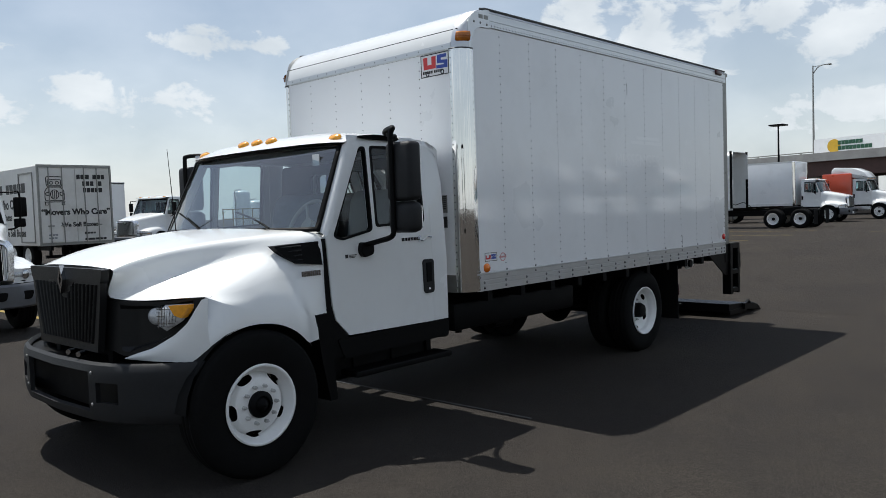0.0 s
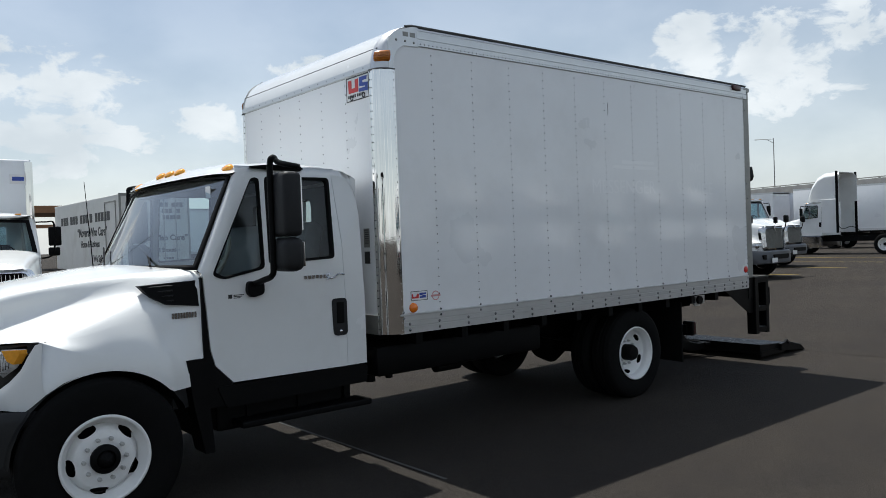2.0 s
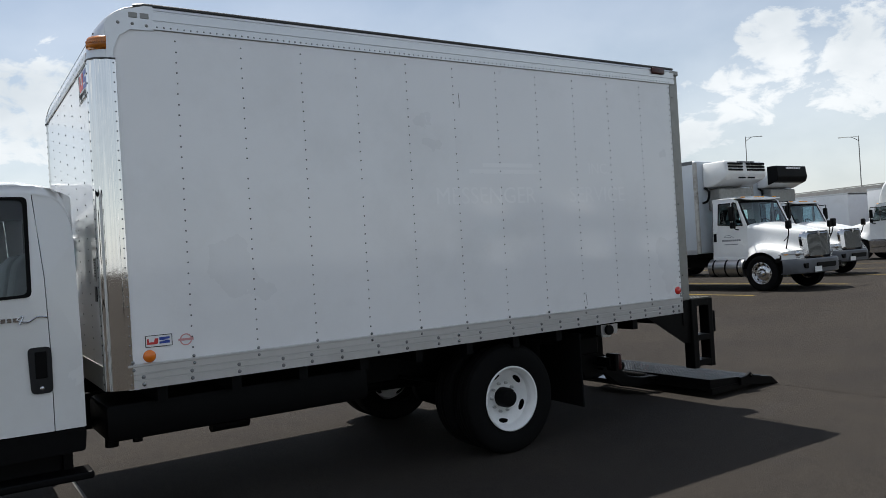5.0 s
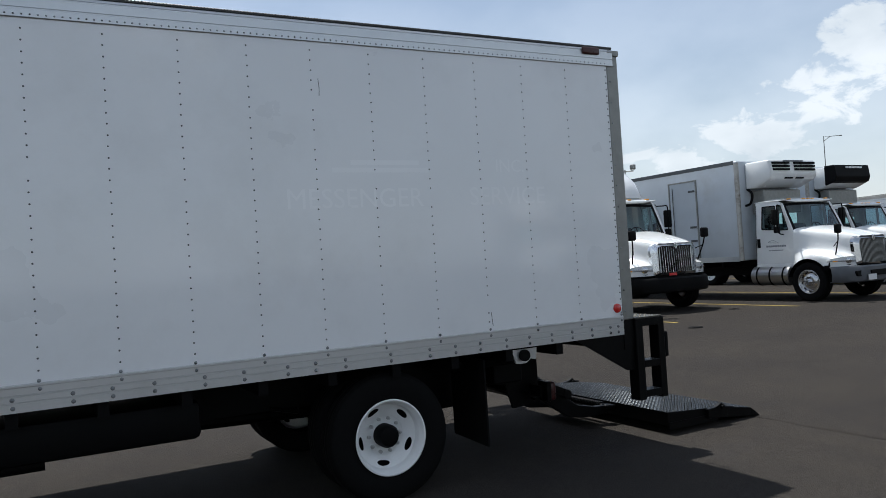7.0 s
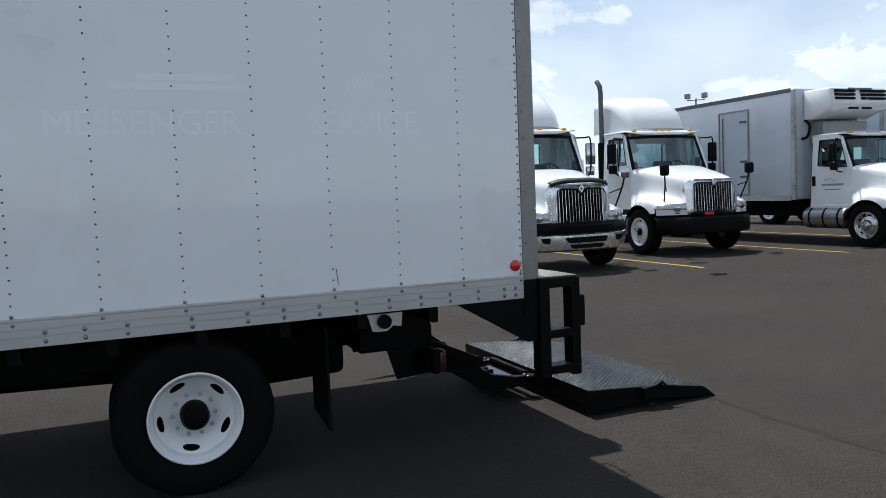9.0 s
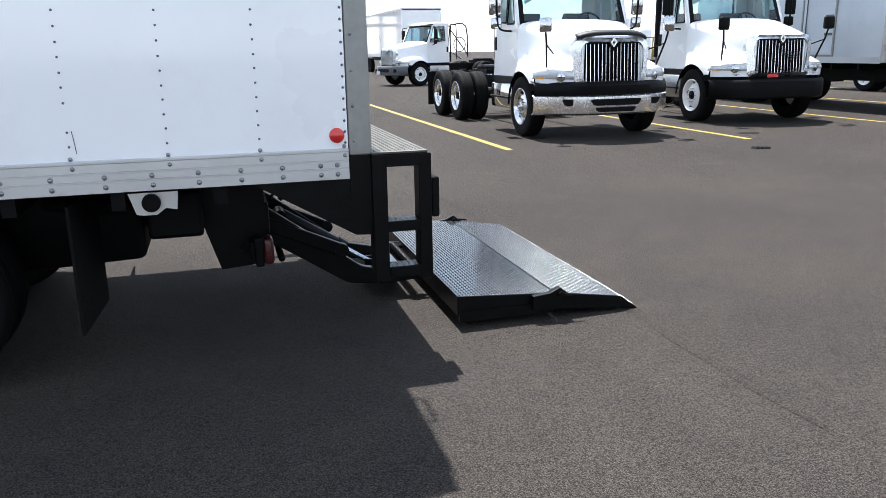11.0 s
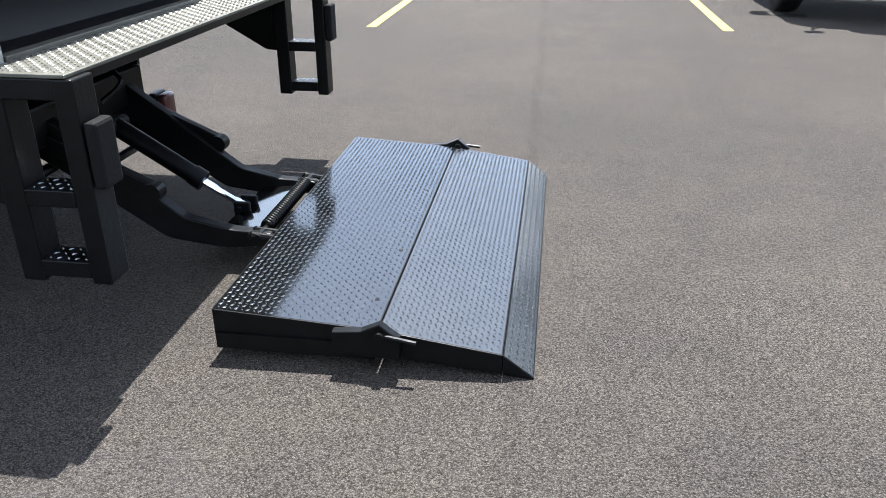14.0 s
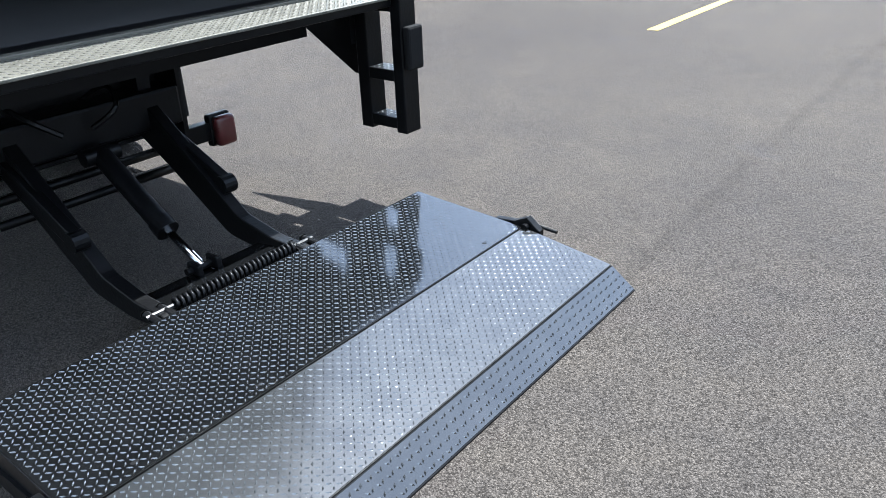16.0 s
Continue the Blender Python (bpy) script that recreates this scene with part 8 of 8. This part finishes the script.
cx, cz = 9.30, 2.62
stroke(rounded([(cx - 0.24, cz + 0.15), (cx + 0.24, cz + 0.15), (cx + 0.26, cz + 0.48), (cx - 0.26, cz + 0.48)], 0.08, 3), True)
stroke(rounded([(cx - 0.20, cz + 0.19), (cx + 0.20, cz + 0.19), (cx + 0.21, cz + 0.38), (cx - 0.21, cz + 0.38)], 0.04, 3), True)
stroke(rounded([(cx - 0.30, cz - 0.30), (cx + 0.30, cz - 0.30), (cx + 0.30, cz + 0.02), (cx + 0.2, cz + 0.14), (cx - 0.2, cz + 0.14), (cx - 0.30, cz + 0.02)], 0.06, 3), True)
stroke([(cx + 0.13 * math.cos(a * math.pi / 8), cz - 0.10 + 0.15 * math.sin(a * math.pi / 8)) for a in range(16)], True)
for q in (-0.06, 0, 0.06):
    stroke([(cx + q, cz - 0.22), (cx + q, cz + 0.02)])
for s in (-1, 1):
    stroke([(cx + s * 0.22 + 0.055 * math.cos(a * math.pi / 5), cz - 0.08 + 0.055 * math.sin(a * math.pi / 5)) for a in range(10)], True)
    stroke([(cx + s * 0.09 + 0.05 * math.cos(a * math.pi / 5), cz + 0.28 + 0.05 * math.sin(a * math.pi / 5)) for a in range(10)], True)
stroke([(cx - 0.32, cz - 0.34), (cx + 0.32, cz - 0.34)])
for s in (-1, 1):
    stroke([(cx + s * 0.22, cz - 0.34), (cx + s * 0.22, cz - 0.44), (cx + s * 0.30, cz - 0.44), (cx + s * 0.30, cz - 0.34)])
part("truck_drawing", bm, INK, van, "black line drawing of an old truck")
# side lettering
xs = VX0 - 0.003


def side_bars(name, y0, z0, widths, h, gap, material=INK):
    y = y0
    for w in widths:
        part(name, box(B(), xs - 0.003, xs + 0.003, y - w, y, z0, z0 + h), material, van)
        y -= w + gap


side_bars("letter_bar", 34.0, 2.62, (0.3, 0.34, 0.3), 0.32, 0.07)
side_bars("letter_bar", 32.6, 2.62, (0.34, 0.28, 0.3), 0.32, 0.07)
side_bars("letter_bar", 31.2, 2.62, (0.3, 0.3, 0.3), 0.32, 0.07)
side_bars("letter_bar", 29.9, 2.62, (0.32,), 0.32, 0.07)
side_bars("letter_bar", 29.2, 2.62, (0.28, 0.3, 0.3, 0.3, 0.32), 0.32, 0.06)
letters("slogan", "\u201cMovers Who Care\u201d", face_minus_x(xs, 31.6, 2.12), 0.44, INK, van, "black painted slogan", 0.002, bold=0.014)
letters("slogan", "Home & Business", face_minus_x(xs, 31.2, 1.72), 0.34, INK, van, "black painted slogan", 0.002, bold=0.011)
letters("slogan", "We Sell Boxes", face_minus_x(xs, 29.6, 1.18), 0.34, INK, van, "black painted slogan", 0.002, bold=0.011)
bm = B()
ring([(26.75, VZ0 + 0.1), (28.0, VZ0 + 0.1), (28.0, VZ1 - 0.2), (26.75, VZ1 - 0.2)], [(26.80, VZ0 + 0.15), (27.95, VZ0 + 0.15), (27.95, VZ1 - 0.25), (26.80, VZ1 - 0.25)], bm, "x", xs - 0.02, xs)
part("side_door_frame", bm, GALV, van, "side door frame")


# ---- overpass, far trailers, masts ----
bridge = thing("overpass", (78, 25, 0), "concrete road overpass with rail and dark brown girders", "bridge", kind="structure")
P1, P2 = Vector((92, 60, 0)), Vector((70, -14, 0))
bd_ = (P2 - P1).normalized()
bn = Vector((bd_.y, -bd_.x, 0))


def along(bm_, s0, s1, o0, o1, z0, z1):
    vs = []
    for z in (z0, z1):
        for s, o in ((s0, o0), (s1, o0), (s1, o1), (s0, o1)):
            p = P1 + bd_ * s + bn * o
            vs.append(bm_.verts.new((p.x, p.y, z)))
    fs = [bm_.faces.new([vs[i] for i in q]) for q in ((3, 2, 1, 0), (4, 5, 6, 7), (0, 1, 5, 4), (1, 2, 6, 5), (2, 3, 7, 6), (3, 0, 4, 7))]
    bmesh.ops.recalc_face_normals(bm_, faces=fs)
    return bm_


L = (P2 - P1).length
part("deck", along(B(), 0, L, 0, 11, 4.55, 5.25), CONCRETE, bridge, "concrete deck edge")
for o in (0.9, 4, 7, 10):
    part("girder", along(B(), 0, L, o, o + 0.6, 3.3, 4.54), DARKBROWN, bridge, "dark brown steel girder")
for s in (2, 22, 42, 62):
    part("pier", along(B(), s, s + 1.4, 1, 10, 0, 3.3), CONCRETE, bridge, "concrete pier")
for z in (5.62, 5.98):
    part("rail", along(B(), 0, L, 0.15, 0.25, z, z + 0.10), GALV, bridge, "steel guard rail")
for k in range(int(L / 2.5)):
    part("rail_post", along(B(), k * 2.5, k * 2.5 + 0.15, 0.12, 0.28, 5.25, 5.98), GALV, bridge)
part("embankment", along(B(), -60, 2, 0.5, 10.5, 0, 4.5), EARTH, bridge)

sign_trailer = thing("semi_trailer", (76, 8, 5.3), "white semi-trailer with gold and dark lettering on the overpass", "trailer")
part("trailer_box", along(B(), 39.7, 53.7, 2.5, 5.0, 5.35, 6.85), PANEL, sign_trailer, "white trailer box")
part("under_frame", along(B(), 40.2, 53.2, 3, 4.5, 5.26, 5.34), BLACK, sign_trailer)
c0 = P1 + bd_ * 41.65 + bn * 5.0
bm = B()
lathe(bm, [(0.0, 0.03), (0.62, 0.03), (0.62, 0.0)], (c0.x, c0.y, 6.12), tuple(bn), 28)
part("round_emblem", bm, GOLDINK, sign_trailer, "round gold emblem")
bm = B()
for k in range(7):
    along(bm, 42.05 + k * 0.33, 42.33 + k * 0.33, 4.99, 5.045, 6.2, 6.55)
for k in range(9):
    along(bm, 42.05 + k * 0.35, 42.35 + k * 0.35, 4.99, 5.045, 5.72, 6.07)
part("letter_bar", bm, GREENINK, sign_trailer, "dark green lettering bars")


def mast(x, y, h, arm=(0, 0), flat=False, base=0.0, twin=False):
    m = thing("street_lamp", (x, y, base), "tall grey lamp mast" if not flat else "dark lamp mast with a flat crossbar head", "street lamp", "lamp masts")
    part("mast", cyl(B(), (x, y, base), (x, y, base + h), 0.11, 10, 0.06), GALV if not flat else BLACK, m)
    if flat:
        part("lamp_head", box(B(), x - 0.6, x + 0.6, y - 0.6, y + 0.6, base + h, base + h + 0.12, 0.04), BLACK, m, "dark flat lamp head")
    elif twin:
        bm_ = B()
        tube(bm_, [(x - 0.45, y + 0.45, base + h - 0.1), (x + 0.45, y - 0.45, base + h - 0.1)], 0.05, 6)
        part("cross_arm", bm_, GALV, m)
        for s in (-1, 1):
            part("flood_light", box(B(), x + s * 0.42 - 0.18, x + s * 0.42 + 0.18, y - s * 0.42 - 0.18, y - s * 0.42 + 0.18, base + h, base + h + 0.40, 0.08), GALV, m, "grey flood light")
    else:
        bm_ = B()
        tube(bm_, curve_pts([(x, y, base + h - 0.8), (x + arm[0] * 0.4, y + arm[1] * 0.4, base + h - 0.1), (x + arm[0], y + arm[1], base + h)], 4), 0.05, 6)
        tube(bm_, [(x, y, base + h - 0.1), (x + arm[0] * 0.5, y + arm[1] * 0.5, base + h - 0.05)], 0.03, 5)
        part("arm", bm_, GALV, m, "curved lamp arm")
        part("lamp_head", box(B(), x + arm[0] - 0.1, x + arm[0] + 0.35, y + arm[1] - 0.15, y + arm[1] + 0.15, base + h - 0.05, base + h + 0.07, 0.04), GALV, m, "grey lamp head")
    return m


mast(80.5, 24.8, 9.2, (0.4, -1.4), base=5.2)
mast(78.0, 11.6, 8.6, (-0.4, 1.4), base=5.2)
mast(65.3, 22.9, 7.5, flat=True)
mast(125.8, 63.9, 16.0, (-1.0, 2.6))
mast(117.6, 78.3, 17.8, (2.6, -1.1))
mast(46.0, 45.2, 7.8, twin=True)
mast(4.6, 62.0, 8.2, (1.5, 0.0))


def trailer(x, y, length, ang, label):
    v = thing("semi_trailer", (x, y, 0), label, "trailer", "far trailers")
    v.matrix_basis = Matrix()
    part("trailer_box", box(B(), 0, length, -1.25, 1.25, 1.15, 4.0, 0.03), PANEL, v, "white trailer box")
    part("bottom_rail", box(B(), 0, length, -1.262, 1.262, 1.12, 1.24), ALU, v)
    part("top_rail", box(B(), 0, length, -1.262, 1.262, 3.9, 4.02), ALU, v)
    part("under_frame", box(B(), 0.5, length - 0.5, -0.6, 0.6, 0.85, 1.12), BLACK, v)
    for q in (length - 1.2, length - 2.5):
        for s in (-1, 1):
            bm_ = B()
            lathe(bm_, [(0.28, -0.13), (0.46, -0.14), (0.5, -0.1), (0.5, 0.1), (0.46, 0.14), (0.28, 0.13), (0.2, 0.06), (0.0, 0.06)], (q, s * 1.05, 0.5), (0, s, 0), 24)
            part("wheel", bm_, RUBBER, v, smooth=True)
    for s in (-1, 1):
        part("landing_leg", box(B(), 2.2, 2.35, s * 0.7 - 0.07, s * 0.7 + 0.07, 0.03, 0.9), BLACK, v)
    v.matrix_basis = pose(x, y, 0, 0, 0, ang)
    return v


trailer(57.0, 28.0, 13.5, 90, "plain white semi-trailer in the back row")
trailer(60.5, 24.0, 13.5, 90, "plain white semi-trailer in the back row")
trailer(48.0, 34.0, 13.5, 90, "plain white semi-trailer in the back row")
trailer(36.0, 40.0, 13.5, 10, "plain white semi-trailer in the back row")
trailer(51.0, 44.0, 13.5, 10, "plain white semi-trailer in the back row")
trailer(20.6, 48.0, 13.5, 90, "plain white semi-trailer in the back row")

# tanks and yellow railings far behind the back row
for x, y, r, h in ((55.0, 86.0, 1.1, 4.6), (58.5, 88.0, 1.5, 3.4), (62.5, 87.0, 0.9, 5.2)):
    tk = thing("storage_tank", (x, y, 0), "far white upright storage tank with a domed top", "tank", "storage tanks")
    part("tank_shell", lathe(B(), [(r, 0.0), (r, h), (r * 0.8, h + 0.25), (0.0, h + 0.4)], (x, y, 0), (0, 0, 1), 20), PAINT, tk, smooth=True)
    part("tank_pipe", tube(B(), [(x - r - 0.1, y - 0.4, 0), (x - r - 0.1, y - 0.4, h + 0.3), (x - 0.2, y - 0.2, h + 0.5)], 0.08, 6), GALV, tk)
yr = thing("railing", (58, 84, 0), "far yellow steel safety railing", "railing", kind="structure")
for k in range(12):
    part("post", box(B(), 51.0 + 1.4 * k - 0.06, 51.0 + 1.4 * k + 0.06, 83.94, 84.06, 0, 2.6), YELLOW, yr)
for z in (1.3, 2.5):
    part("rail", box(B(), 51.0, 66.4, 83.95, 84.05, z, z + 0.12), YELLOW, yr)

# brown steel canopy frame far behind the left row
can = thing("canopy_frame", (12, 75, 0), "brown steel canopy frame with a flat roof", "canopy", kind="structure")
for x in (8.0, 14.0, 20.0):
    for y in (72, 80):
        part("post", box(B(), x - 0.2, x + 0.2, y - 0.2, y + 0.2, 0, 5.0), BROWN, can)
part("roof_beam", box(B(), 7.5, 20.5, 71.5, 80.5, 4.9, 5.5), BROWN, can)
part("cross_beam", box(B(), 7.8, 20.2, 71.9, 72.1, 3.6, 3.9), BROWN, can)

# small debris on the asphalt
for x, y, q in ((15.95, 10.22, 0.13), (16.08, 10.20, 0.10)):
    bm = B()
    for k in range(5):
        a = 2 * math.pi * k / 5
        dome(bm, (x + 0.4 * q * math.cos(a), y + 0.4 * q * math.sin(a), 0.0), (0.2, 0, 1), q * 0.45, q * 0.3, 6)
    tagged(part("debris", bm, BLACK), "small dark scrap lying on the asphalt", "debris", "debris")


# rows of rivets and small print are too fine to pick apart
for ob in list(scene.objects):
    if ob.name.split(".")[0] in ("panel_rivets", "rail_rivets", "post_rivets", "lens_facets", "lens_ribs", "print_bars", "cap_bolts", "dark_bars", "bumper_bolts"):
        ob["kind"] = "stuff"



# a paver's seam, oil spots in the stalls
def ground_patch(name, rows_, material, label, category, group):
    return tagged(part(name, grid(B(), rows_), material), label, category, group, "structure")


rows_ = []
for k in range(90):
    y = 2.6 + 0.22 * k
    x = 10.42 - 0.012 * (y - 4) + 0.02 * noise.noise(Vector((0, y * 1.3, 7)))
    w = 0.035 + 0.03 * noise.noise(Vector((3, y * 2.1, 1)))
    rows_.append([(x - w, y, 0.0022), (x + w, y, 0.0022)])
ground_patch("asphalt_seam", rows_, SEAM, "slightly darker paving seam in the asphalt", "paving seam", "")
for x, y, r in ((15.6, 11.56, 0.16), (17.19, 12.07, 0.19), (19.63, 12.42, 0.17), (16.37, 13.42, 0.2), (13.5, 12.9, 0.2)):
    bm = B()
    cv = bm.verts.new((x, y, 0.003))
    ring_ = [bm.verts.new((x + r * (1 + 0.5 * noise.noise(Vector((x, y, a * 0.9)))) * math.cos(a * 0.314), y + 0.8 * r * (1 + 0.5 * noise.noise(Vector((y, x, a * 0.9)))) * math.sin(a * 0.314), 0.003)) for a in range(20)]
    for a in range(20):
        bm.faces.new((cv, ring_[a], ring_[(a + 1) % 20]))
    tagged(part("oil_stain", bm, OILY), "small dark oil stain on the asphalt", "oil stain", "oil stains", "structure")
